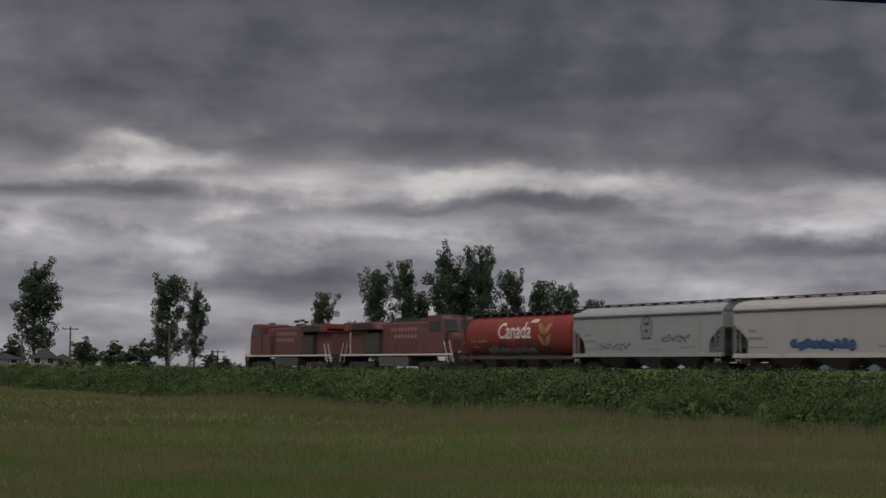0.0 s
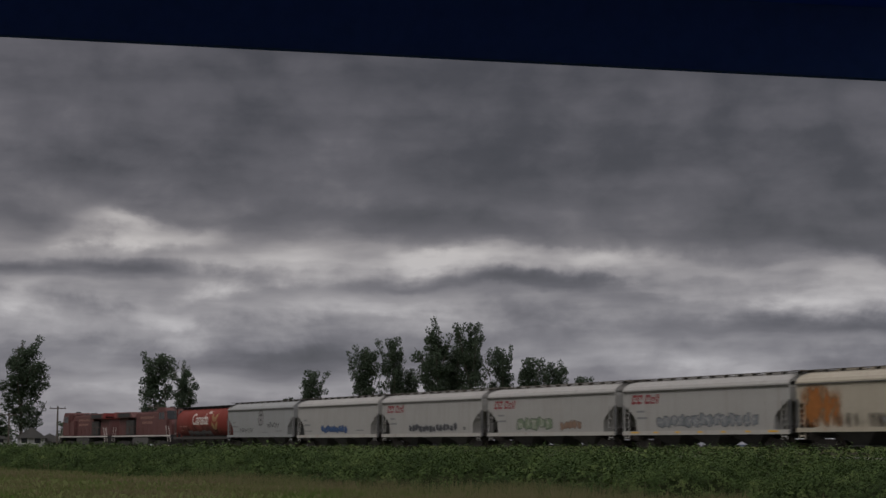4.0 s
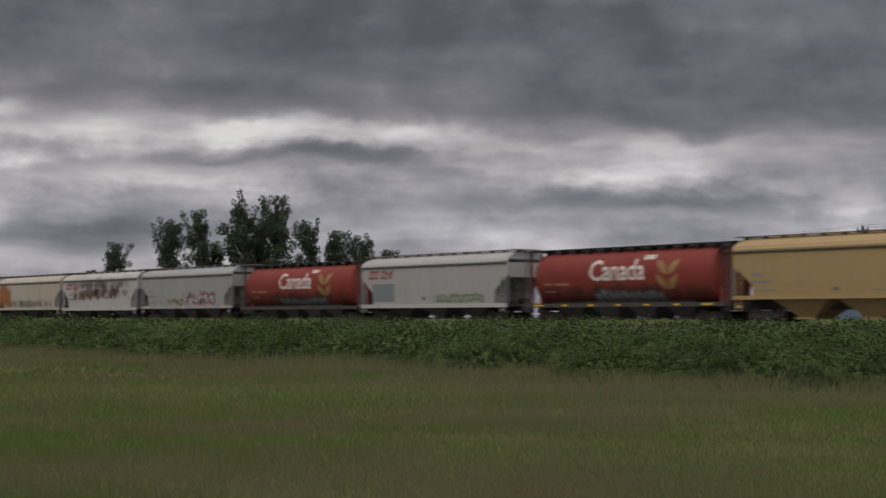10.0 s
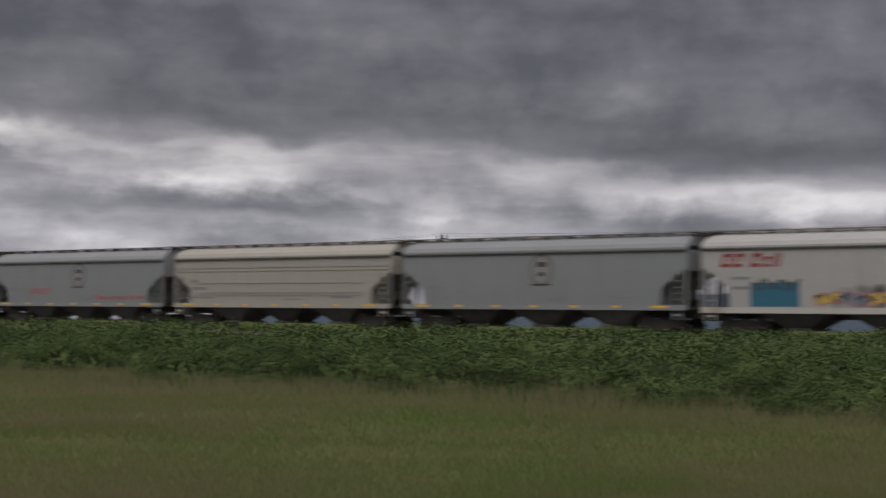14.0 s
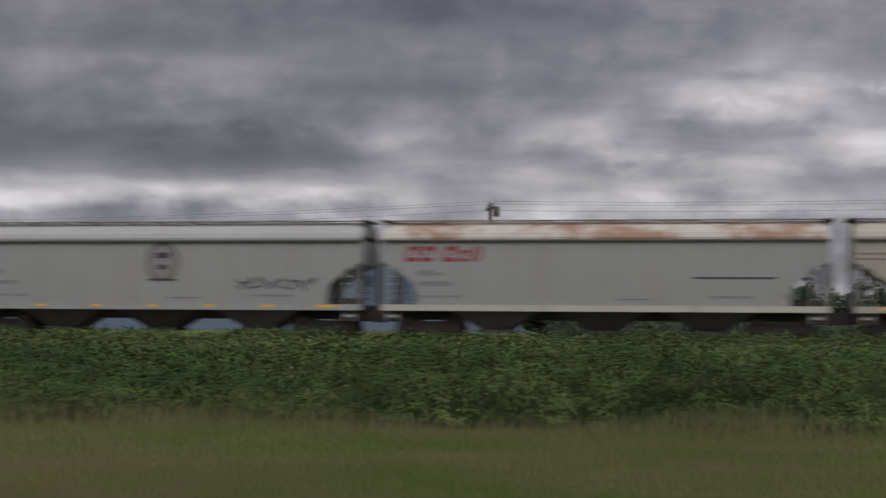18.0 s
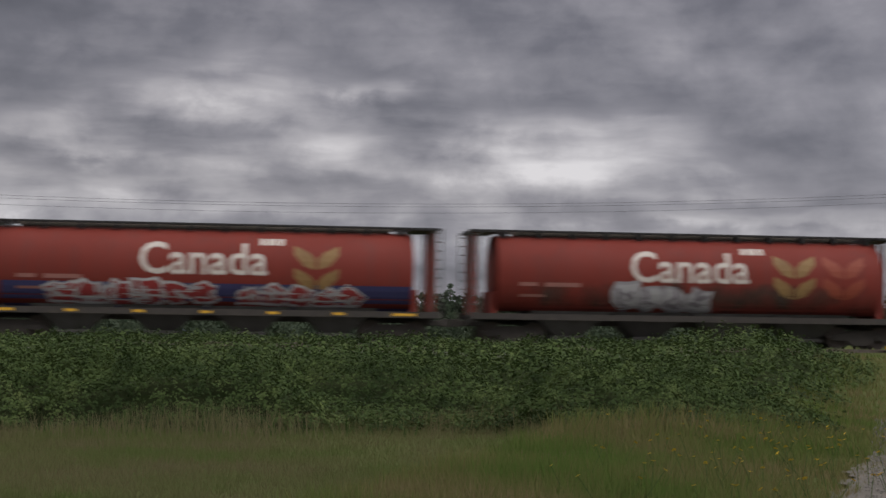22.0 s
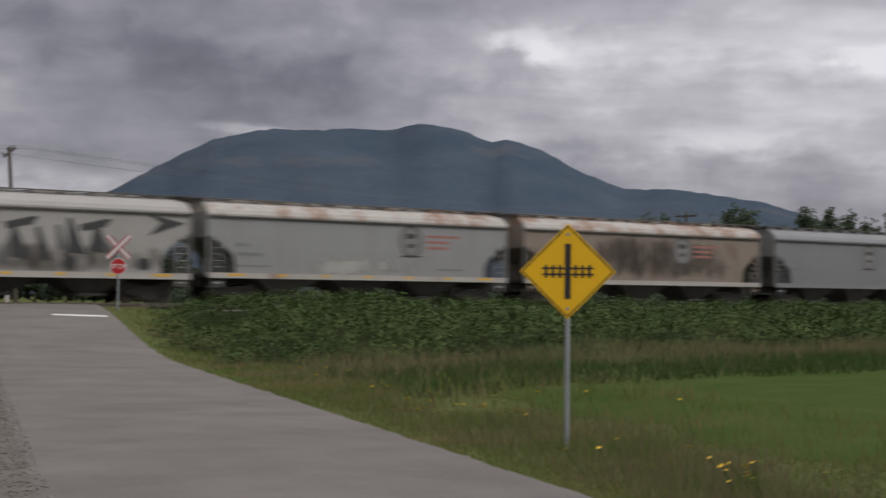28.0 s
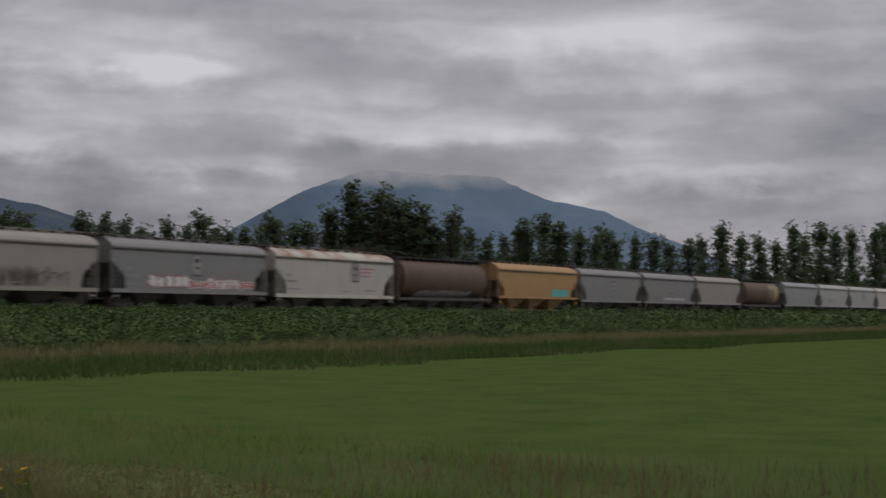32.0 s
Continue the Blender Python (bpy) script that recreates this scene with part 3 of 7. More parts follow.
def paint(name, c1, dirt=(0.16, 0.13, 0.10), amount=0.35, rust=0.0, rustcol=(0.16, 0.06, 0.025), rough=0.55):
    """Weathered car paint: dulled patches, streaks that run down from the roof, rust blooms, grain dust."""
    c1 = tuple(0.74 * v for v in c1)
    if name in MATS:
        return MATS[name]
    m = bpy.data.materials.new(name)
    m.use_nodes = True
    n = Nodes(m.node_tree)
    obj = n.add("ShaderNodeTexCoord").outputs["Object"]
    seed = n.math("MULTIPLY", n.add("ShaderNodeObjectInfo").outputs["Random"], 90.0)
    move = n.add("ShaderNodeCombineXYZ", {0: seed, 1: seed, 2: 0.0}).outputs[0]
    vec = n.add("ShaderNodeVectorMath", {0: obj, 1: move}, operation="ADD").outputs[0]
    cloud = n.noise(vec, 0.55, 6.0, 0.62)
    streak = n.noise(n.scaled(vec, 2.6, 2.6, 0.16), 1.0, 5.0, 0.65)
    grain = n.noise(vec, 14.0, 3.0, 0.6)
    col = n.mix(n.math("MULTIPLY_ADD", n.math("SUBTRACT", cloud, 0.42), 1.8 * amount, 0.0, clamp=True), c1, tuple(0.72 * c for c in c1))
    col = n.mix(n.math("MULTIPLY", n.math("MULTIPLY_ADD", n.math("SUBTRACT", streak, 0.50), 3.2, 0.0, clamp=True), amount), col, dirt)
    if rust:
        patch = n.noise(n.scaled(vec, 0.8, 0.8, 0.55), 0.7, 7.0, 0.68)
        fac = n.math("MULTIPLY_ADD", n.math("SUBTRACT", n.math("MULTIPLY_ADD", streak, 0.35, patch), 0.84 - 0.22 * rust), 7.0, 0.0, clamp=True)
        col = n.mix(n.math("MULTIPLY", fac, 0.85), col, rustcol)
    col = n.mix(n.math("MULTIPLY_ADD", n.math("SUBTRACT", grain, 0.5), 0.5, 0.10, clamp=True), col, dirt)
    bsdf = n.add("ShaderNodeBsdfPrincipled", {"Base Color": col, "Specular IOR Level": 0.22})
    n.tree.links.new(n.math("MULTIPLY_ADD", cloud, 0.3, rough - 0.02, clamp=True), bsdf.inputs["Roughness"])
    b = n.add("ShaderNodeBump", {"Strength": 0.25, "Distance": 0.03, "Height": n.noise(n.scaled(vec, 1, 1, 0.25), 1.1, 2.0, 0.5)})
    n.tree.links.new(b.outputs[0], bsdf.inputs["Normal"])
    n.tree.links.new(bsdf.outputs[0], n.add("ShaderNodeOutputMaterial").inputs[0])
    MATS[name] = m
    return m


P = {
    "white": paint("off_white_paint", (0.42, 0.41, 0.39), amount=0.35),
    "grey": paint("pale_grey_paint", (0.335, 0.345, 0.345), amount=0.35),
    "dgrey": paint("mid_grey_paint", (0.245, 0.26, 0.27), amount=0.35),
    "beige": paint("warm_beige_paint", (0.38, 0.36, 0.315), amount=0.3),
    "tan": paint("yellow_tan_paint", (0.42, 0.29, 0.125), amount=0.35),
    "red": paint("grain_car_red", (0.245, 0.038, 0.026), dirt=(0.10, 0.04, 0.034), amount=0.55),
    "maroon": paint("faded_maroon", (0.135, 0.040, 0.030), dirt=(0.12, 0.06, 0.045), amount=0.6),
    "brown": paint("dark_brown_paint", (0.088, 0.058, 0.046), dirt=(0.13, 0.085, 0.06), amount=0.7, rust=0.5, rustcol=(0.12, 0.06, 0.04)),
    "clean": paint("clean_white_paint", (0.66, 0.66, 0.67), amount=0.15),
    "oxide": paint("red_oxide_paint", (0.155, 0.085, 0.068), dirt=(0.20, 0.14, 0.11), amount=0.6),
    "stone": paint("stone_grey_paint", (0.27, 0.26, 0.24), amount=0.5),
    "slate": paint("slate_grey_paint", (0.20, 0.205, 0.21), amount=0.4),
    "orange": paint("orange_tan_paint", (0.36, 0.215, 0.09), amount=0.35),
    "rustwhite": paint("rust_stained_white", (0.50, 0.48, 0.44), amount=0.4, rust=0.35, rustcol=(0.20, 0.13, 0.09)),
    "rustside": paint("rust_washed_cream", (0.48, 0.43, 0.34), amount=0.4, rust=0.2, rustcol=(0.30, 0.16, 0.08)),
    "rustroof": paint("rust_blotched_roof", (0.48, 0.46, 0.42), amount=0.3, rust=0.95, rustcol=(0.19, 0.095, 0.055)),
    "browngrey": paint("brownish_grey_paint", (0.30, 0.25, 0.21), amount=0.5, rust=0.5, rustcol=(0.17, 0.10, 0.07)),
    "loco": paint("faded_locomotive_red", (0.150, 0.058, 0.053), dirt=(0.115, 0.085, 0.08), amount=0.6),
}

# x of each car's middle when the clip is 16 s old, its length over the couplers, kind, paint, roof, and what its side carries
TRAIN_FRONT = [
    ("grain", -370.6, 18.2, "red", "", "smear:soot:-8:8:1.2:2.6 canada wheat tag:grey:-4.5:2.5:1.28:1.95"), ("hop", -354.0, 17.9, "grey", "", "crest bars scrawl:-5.2:-1.6 scrawl:2.0:5.0"),
    ("hop", -335.9, 17.9, "white", "", "bars tag:blue:-3.2:2.4:1.35:2.15"), ("hop", -318.0, 17.9, "white", "", "word tag:black:-3.6:4.6:1.3:2.1 fleck:5.6"),
    ("hop", -300.0, 17.9, "white", "", "word tag:moss:-4.2:0.6:1.3:2.5 tag:brown:1.6:4.4:1.35:2.1"), ("hop", -282.1, 17.7, "white", "", "word tag:slate:-4.6:5.6:1.35:2.35 yellow"),
    ("hop", -264.6, 17.8, "rustside", "", "smear:orange:-8.2:-4.6:1.2:3.75 smear:soot:-7:8:1.1:2.2 tag:grey:-1.5:2.5:1.35:1.9"), ("hop", -246.9, 18.0, "rustwhite", "", "word smear:brown:-6.8:7.6:1.9:3.75 smear:brown:-7:2:1.7:3.2 smear:soot:-8:8:3.0:3.8"),
    ("hop", -228.9, 18.0, "grey", "", "bars tag:blackgold:-3.2:-0.4:1.2:2.15 tag:pinkwhite:-0.6:5.6:1.2:2.7 yellow"), ("grain", -210.1, 18.6, "red", "", "smear:soot:-8:8:1.2:2.4 canada wheat tag:slate:-2.8:4.0:1.25:1.9"),
    ("hop", -192.2, 18.0, "white", "", "word patch:slate:-7.2:-4.4:1.4:2.7 tag:moss:0.6:6.0:1.25:2.0 fleck:-1"), ("grain", -173.1, 18.4, "red", "", "smear:soot:-8:8:1.2:2.4 canada wheat tag:slate:-2.4:3.6:1.25:2.05 yellow"),
    ("hop", -154.9, 18.8, "tan", "", "bars fleck:-2 fleck:3 fleck:6.4"), ("hop", -136.5, 17.8, "grey", "rustroof", "crest redbars bars tag:cream:-0.6:4.2:1.3:2.3 tag:teal:-1.6:5.8:1.25:1.7 scrawl:-7:-3 yellow"),
    ("hop", -118.8, 17.8, "dgrey", "", "crest bars scrawl:-4.6:-2.6:pink tag:pink:2.0:6.8:1.35:1.8 yellow"), ("rib", -100.7, 18.0, "beige", "", "bars yellow"),
    ("hop", -82.7, 18.0, "dgrey", "", "crest bars yellow"), ("hop", -64.8, 18.0, "white", "", "word patch:cyan:-6.1:-3.7:1.25:2.35 scrawl:-6:-3.8 smear:soot:-4:7:1.1:2.3 tag:bright:-3.0:0.6:1.25:2.0 scrawl:1.5:7.0"),
    ("hop", -45.6, 18.6, "rustside", "", "smear:orange:-8.6:-5:1.4:3.75 smear:orange:-4:1.5:2.4:3.75 smear:soot:-7:8:1.1:2.2 bars yellow"), ("grain", -26.2, 18.8, "maroon", "", "smear:soot:-8:8:1.2:3.6 canada tag:slate:-4.4:-2.0:1.25:2.1 tag:slate:-1.2:1.6:1.25:2.1 fleck:4 wheatfade"),
    ("hop", -8.0, 18.0, "white", "rustroof", "word smear:soot:-6:6:1.1:2.3 smear:brown:-5.4:-0.4:1.1:2.3 tag:grey:-5.0:-0.6:1.3:2.1 scrawl:2.4:6.2"), ("hop", 10.1, 18.0, "grey", "", "crest bars scrawl:3.4:6.6 yellow"),
    ("hop", 28.0, 18.0, "grey", "rustroof", "word bars line:3.5:6.6 fleck:7"), ("rib", 46.0, 18.0, "beige", "", "bars yellow"),
    ("hop", 64.0, 18.2, "grey", "", "word bars patch:lime:-8.3:-7.3:2.4:3.5 tag:moss:-2.8:1.4:1.3:1.9 tag:slate:2.4:6.2:1.35:1.95"), ("grain", 82.0, 18.6, "brown", "", "smear:soot:-8.5:8.5:1.2:4.0 smear:soot:-8.5:3:1.2:4.0 goldpanel goldbars tag:silver:-5.6:-1.2:1.2:2.75 tag:silver:-0.8:3.6:1.2:2.5 yellow"),
]
TRAIN_REAR = [
    ("grain", 101.0, 18.8, "red", "", "canada wheat patch:navy:-7.6:7.8:1.12:2.2 tag:redwhite:-6.0:0.4:1.1:2.5 tag:redwhite:1.2:6.0:1.1:2.3 yellow"), ("grain", 120.0, 18.6, "red", "", "smear:soot:-8:8:1.2:2.6 canada wheat wheatfade tag:silver:-3.2:0.8:1.2:2.6"),
    ("hop", 138.9, 18.6, "tan", "", "bars tag:black:-4.6:-1.4:1.5:2.3 scrawl:0.2:3.6 scrawl:5:6.6"), ("rib", 157.4, 18.0, "beige", "", "bars yellow"), ("hop", 175.4, 18.2, "oxide", "", "fleck:-1 fleck:2 bars yellow"),
    ("hop", 194.4, 18.6, "clean", "", "bars"), ("grain", 213.3, 18.6, "brown", "", "goldpanel goldbars tag:cream:-1.2:2.4:1.2:2.4 tag:slate:-6.2:-2.4:1.3:2.1 yellow"),
    ("hop", 232.2, 18.0, "white", "", "smear:soot:-8.5:8.5:1.1:2.5 strokes yellow"), ("hop", 250.3, 18.2, "grey", "rustroof", "crestright redbars bars smear:pale:-3.8:3.0:1.1:2.2 yellow"),
    ("hop", 269.2, 18.9, "browngrey", "rustroof", "crestright redbars smear:soot:-4:6:1.4:3.7 smear:soot:-8:8:1.1:3.7"), ("hop", 288.0, 17.7, "dgrey", "", "crest bars"), ("hop", 306.4, 18.8, "tan", "", "smear:soot:-8.8:8.8:1.1:2.0 tag:maroon:-7.4:0.2:1.25:3.4 tag:maroon:-0.8:5.4:1.25:3.4 tag:white:5.0:7.4:2.6:3.4 tag:moss:6.2:8.4:1.3:2.2 tag:white:-8.4:-7.0:2.5:3.4"),
    ("hop", 325.6, 18.4, "grey", "", "word tag:pink:-6.0:0.6:1.15:2.2 tag:redwhite:-5.0:1.0:1.2:1.9 tag:slate:0.8:6.8:1.15:2.1 tag:white:1.4:6.4:1.2:1.8"), ("hop", 344.3, 18.4, "stone", "", "bars fleck:4 smear:soot:-8:8:1.1:2.6 scrawl:-6:0 scrawl:1:6"),
    ("hop", 362.9, 18.0, "slate", "", "crest bars tag:white:-4.8:-0.4:1.25:2.4 tag:redwhite:-0.6:7.0:1.25:2.1 tag:white:1.6:5.2:1.3:2.3"), ("hop", 381.3, 18.1, "white", "rustroof", "crestright redbars bars"), ("grain", 399.5, 18.2, "brown", "", "tag:silver:-5:5:1.2:1.9"),
    ("hop", 418.8, 19.4, "orange", "", "patch:teal:3:7:1.3:2.2 fleck:5"), ("hop", 437.7, 18.2, "slate", "", "crest"), ("hop", 456.0, 18.2, "slate", "", "crest tag:silver:-2:5:1.3:1.8"), ("hop", 474.3, 18.2, "stone", "", "bars"),
    ("grain", 493.4, 18.2, "brown", "", "goldpanel"), ("hop", 513.0, 19.0, "dgrey", "", "bars"), ("hop", 532.4, 18.6, "grey", "", "bars scrawl:-4:0"), ("hop", 551.6, 19.0, "grey", "", "crest"), ("hop", 570.6, 18.6, "white", "", "bars"),
    ("hop", 589.4, 18.6, "grey", "", "bars"), ("hop", 608.0, 18.6, "grey", "", "bars"),
]
SPEED, GAIN = 16.727, 0.0416
ROLLING = []
INK = {k: [mat("ink_%s_%d" % (k, i), c, tuple(0.8 * v for v in c), rough=0.6, scale=2.0) for i, c in enumerate(v)] for k, v in {
    "cyan": [(0.03, 0.115, 0.17)], "navy": [(0.045, 0.045, 0.12)], "blackgold": [(0.05, 0.05, 0.055), (0.42, 0.32, 0.06), (0.3, 0.3, 0.3)], "pinkwhite": [(0.07, 0.065, 0.07), (0.32, 0.10, 0.12), (0.42, 0.41, 0.42)],
    "grey": [(0.20, 0.19, 0.19), (0.10, 0.10, 0.10)], "blue": [(0.03, 0.07, 0.17), (0.02, 0.035, 0.09), (0.05, 0.09, 0.19)], "black": [(0.05, 0.05, 0.055), (0.22, 0.22, 0.22)],
    "moss": [(0.16, 0.20, 0.13), (0.09, 0.11, 0.08), (0.30, 0.30, 0.25)], "brown": [(0.22, 0.14, 0.10), (0.12, 0.09, 0.07)], "slate": [(0.17, 0.18, 0.19), (0.10, 0.105, 0.11), (0.26, 0.26, 0.26)],
    "bright": [(0.45, 0.33, 0.06), (0.35, 0.14, 0.16), (0.04, 0.04, 0.05), (0.12, 0.20, 0.24)], "cream": [(0.36, 0.32, 0.22), (0.16, 0.17, 0.12), (0.08, 0.09, 0.06)], "teal": [(0.08, 0.30, 0.32), (0.05, 0.16, 0.18)],
    "pink": [(0.34, 0.12, 0.13), (0.25, 0.22, 0.22), (0.16, 0.10, 0.12)], "silver": [(0.42, 0.41, 0.42), (0.30, 0.29, 0.30), (0.20, 0.18, 0.20)], "redwhite": [(0.30, 0.04, 0.04), (0.48, 0.48, 0.48), (0.42, 0.40, 0.41)],
    "charcoal": [(0.045, 0.045, 0.045), (0.11, 0.11, 0.105), (0.30, 0.30, 0.29)], "maroon": [(0.15, 0.035, 0.03), (0.10, 0.03, 0.025), (0.42, 0.33, 0.08)], "white": [(0.50, 0.48, 0.47), (0.22, 0.08, 0.10)],
    "pale": [(0.52, 0.51, 0.48)], "lime": [(0.40, 0.44, 0.22)], "rust": [(0.19, 0.085, 0.04), (0.14, 0.07, 0.04)]}.items()}
M_WORD = mat("red_lettering", (0.21, 0.026, 0.032), (0.17, 0.035, 0.038), rough=0.6, scale=3)
M_LETTER = mat("white_lettering", (0.58, 0.55, 0.50), (0.44, 0.38, 0.34), rough=0.6, scale=3)
M_GOLD = mat("gold_wheat_paint", (0.27, 0.17, 0.065), (0.18, 0.10, 0.045), rough=0.6, scale=1.3)
M_GOLDFADE = mat("faded_gold_panel", (0.27, 0.205, 0.10), (0.15, 0.105, 0.06), rough=0.7, scale=0.9)
M_GOLDDARK = mat("dull_wheat_paint", (0.24, 0.055, 0.03), (0.22, 0.05, 0.03), rough=0.6, scale=1.6)
M_SMALL = mat("grey_stencil", (0.13, 0.13, 0.13), (0.2, 0.2, 0.2), rough=0.7, scale=5)
M_AMBER = mat("yellow_reflector", (0.62, 0.36, 0.03), (0.5, 0.28, 0.03), rough=0.4, scale=5)
M_CRIMSON = mat("faded_red_bars", (0.30, 0.13, 0.11), (0.25, 0.12, 0.10), rough=0.7, scale=5)


def wall_slab(z):
    return 1.52 + 0.04 * math.sin(math.pi * min(max((z - 1.0) / 2.9, 0), 1))


def wall_round(z):
    s = max(-0.98, min(0.98, (z - 2.82) / (1.66 if z < 2.82 else 1.42)))
    return 1.60 * math.cos(math.asin(s)) ** 0.82


def wrap(bm, wall, lift):
    """Bends a flat drawing in x and z on to the car's near side."""
    zs = [v.co.z for v in bm.verts]
    z = min(zs) + 0.22
    while (wall is wall_round or max(zs) - min(zs) > 0.5) and z < max(zs):
        bmesh.ops.bisect_plane(bm, geom=bm.verts[:] + bm.edges[:] + bm.faces[:], plane_co=(0, 0, z), plane_no=(0, 0, 1))
        z += 0.22
    for v in bm.verts:
        v.co.y -= wall(v.co.z) + lift
        v.co.z = car_z(v.co.z)
    for f in bm.faces:
        f.normal_update()
        if f.normal.y > 0:
            f.normal_flip()
    return bm


def poly(bm, pts):
    return bm.faces.new([bm.verts.new((x, 0, z)) for x, z in pts])


def rects(*specs):
    bm = bmesh.new()
    for x0, x1, z0, z1 in specs:
        poly(bm, [(x0, z0), (x1, z0), (x1, z1), (x0, z1)])
    return bm


def lettered(text, size, shear=0.0, bold=0.0):
    """Text as a flat mesh in x and z, its middle at x = 0."""
    cu = bpy.data.curves.new("text", "FONT")
    cu.body, cu.size, cu.shear, cu.align_x, cu.offset, cu.resolution_u = text, size, shear, "CENTER", bold, 3
    ob = new("text", cu)
    bpy.context.view_layer.update()
    me = bpy.data.meshes.new_from_object(ob.evaluated_get(bpy.context.evaluated_depsgraph_get()))
    bpy.data.objects.remove(ob)
    bm = bmesh.new()
    bm.from_mesh(me)
    bmesh.ops.remove_doubles(bm, verts=bm.verts[:], dist=0.002)
    for v in bm.verts:
        v.co = (v.co.x, 0, v.co.y)
    bpy.data.meshes.remove(me)
    return bm


def ellipse(bm, cx, cz, rx, rz, n=20):
    poly(bm, [(cx + rx * math.cos(i * math.tau / n), cz + rz * math.sin(i * math.tau / n)) for i in range(n)])


def leaf_shape(bm, cx, cz, w, h, side):
    """One slanted grain of the wheat sign."""
    poly(bm, [(cx, cz), (cx + side * w * 0.55, cz + h * 0.15), (cx + side * w, cz + h * 0.62), (cx + side * w, cz + h), (cx + side * w * 0.3, cz + h * 0.72), (cx, cz + h * 0.45)])


def wheat_shape(cx, z0, size):
    bm = bmesh.new()
    for row in range(2):
        for side in (-1, 1):
            leaf_shape(bm, cx + side * 0.05, z0 + row * size * 0.46, size * 0.46, size * 0.5, side)
    return bm


def tag(car, wall, ink, x0, x1, z0, z1, rng):
    """Sprayed letters that run into one another: swollen blocks with darker rims and fillings."""
    n = max(2, round((x1 - x0) / ((z1 - z0) * 0.75)))
    tones = INK[ink]
    for i in range(n):
        rim, body, inner = bmesh.new(), bmesh.new(), bmesh.new()
        cx, w = x0 + (x1 - x0) * (i + 0.5) / n, (x1 - x0) / n * 0.62
        cz, h = (z0 + z1) / 2 + rng.uniform(-0.08, 0.08), (z1 - z0) / 2 * rng.uniform(0.8, 1.0)
        k = rng.randint(9, 13)
        shape = [(rng.uniform(0.62, 1.08), a * math.tau / k + rng.uniform(-0.15, 0.15)) for a in range(k)]

        def ring(f):
            pts = []
            for r, a in shape:
                c, s = math.cos(a), math.sin(a)
                sq = 1 / max(abs(c), abs(s)) ** 0.7
                pts.append((cx + w * f * r * c * sq, max(z0 - 0.06, min(z1 + 0.06, cz + h * f * r * s * sq))))
            return pts
        poly(rim, ring(1.0))
        poly(body, ring(0.80))
        for j in range(rng.randint(3, 4)):
            # a stroke: upright, slanting or across
            upright = j % 2 == 0
            ox, oz = cx + rng.uniform(-0.5, 0.5) * w, cz + rng.uniform(-0.45, 0.45) * h
            sx, sz = (rng.uniform(0.07, 0.13) * w, rng.uniform(0.35, 0.62) * h) if upright else (rng.uniform(0.3, 0.5) * w, rng.uniform(0.08, 0.14) * h)
            sk = rng.uniform(-0.25, 0.25) * (w if upright else h)
            corners = [(-sx, -sz), (sx, -sz), (sx, sz), (-sx, sz)]
            before = len(inner.verts)
            poly(inner, [(ox + px + (sk * pz / sz if upright else 0), oz + pz + (0 if upright else sk * px / sx)) for px, pz in corners])
            inner.verts.ensure_lookup_table()
            for v in inner.verts[before:]:
                v.co.y = -0.0015 * j
        lift = 0.001 * (i % 2)
        g = part("graffiti_letter", wrap(rim, wall, 0.008 + lift), tones[1 % len(tones)], car, "sprayed graffiti letter" if i == 0 else "")
        part("letter_body", wrap(body, wall, 0.012 + lift), tones[(i // 2) % 2 * (3 if len(tones) > 3 else 0)], g)
        part("letter_fill", wrap(inner, wall, 0.016 + lift), tones[2 % len(tones)], g)


def scrawl(car, wall, x0, x1, ink, rng):
    """A thin sprayed line that loops along."""
    bm = bmesh.new()
    z, pts, n = rng.uniform(1.6, 2.3), [], 26
    for i in range(n):
        f = i / (n - 1)
        pts.append((x0 + (x1 - x0) * f + 0.22 * math.sin(i * 1.9), z + 0.22 * math.sin(i * 1.3 + z) + 0.12 * math.sin(i * 2.9)))
    for (ax, az), (bx, bz) in zip(pts, pts[1:]):
        d = max(0.01, math.hypot(bx - ax, bz - az))
        nx, nz = -(bz - az) / d * 0.035, (bx - ax) / d * 0.035
        poly(bm, [(ax - nx, az - nz), (bx - nx, bz - nz), (bx + nx, bz + nz), (ax + nx, az + nz)])
    part("scrawl", wrap(bm, wall, 0.010), INK[ink][0], car, "thin sprayed scrawl")


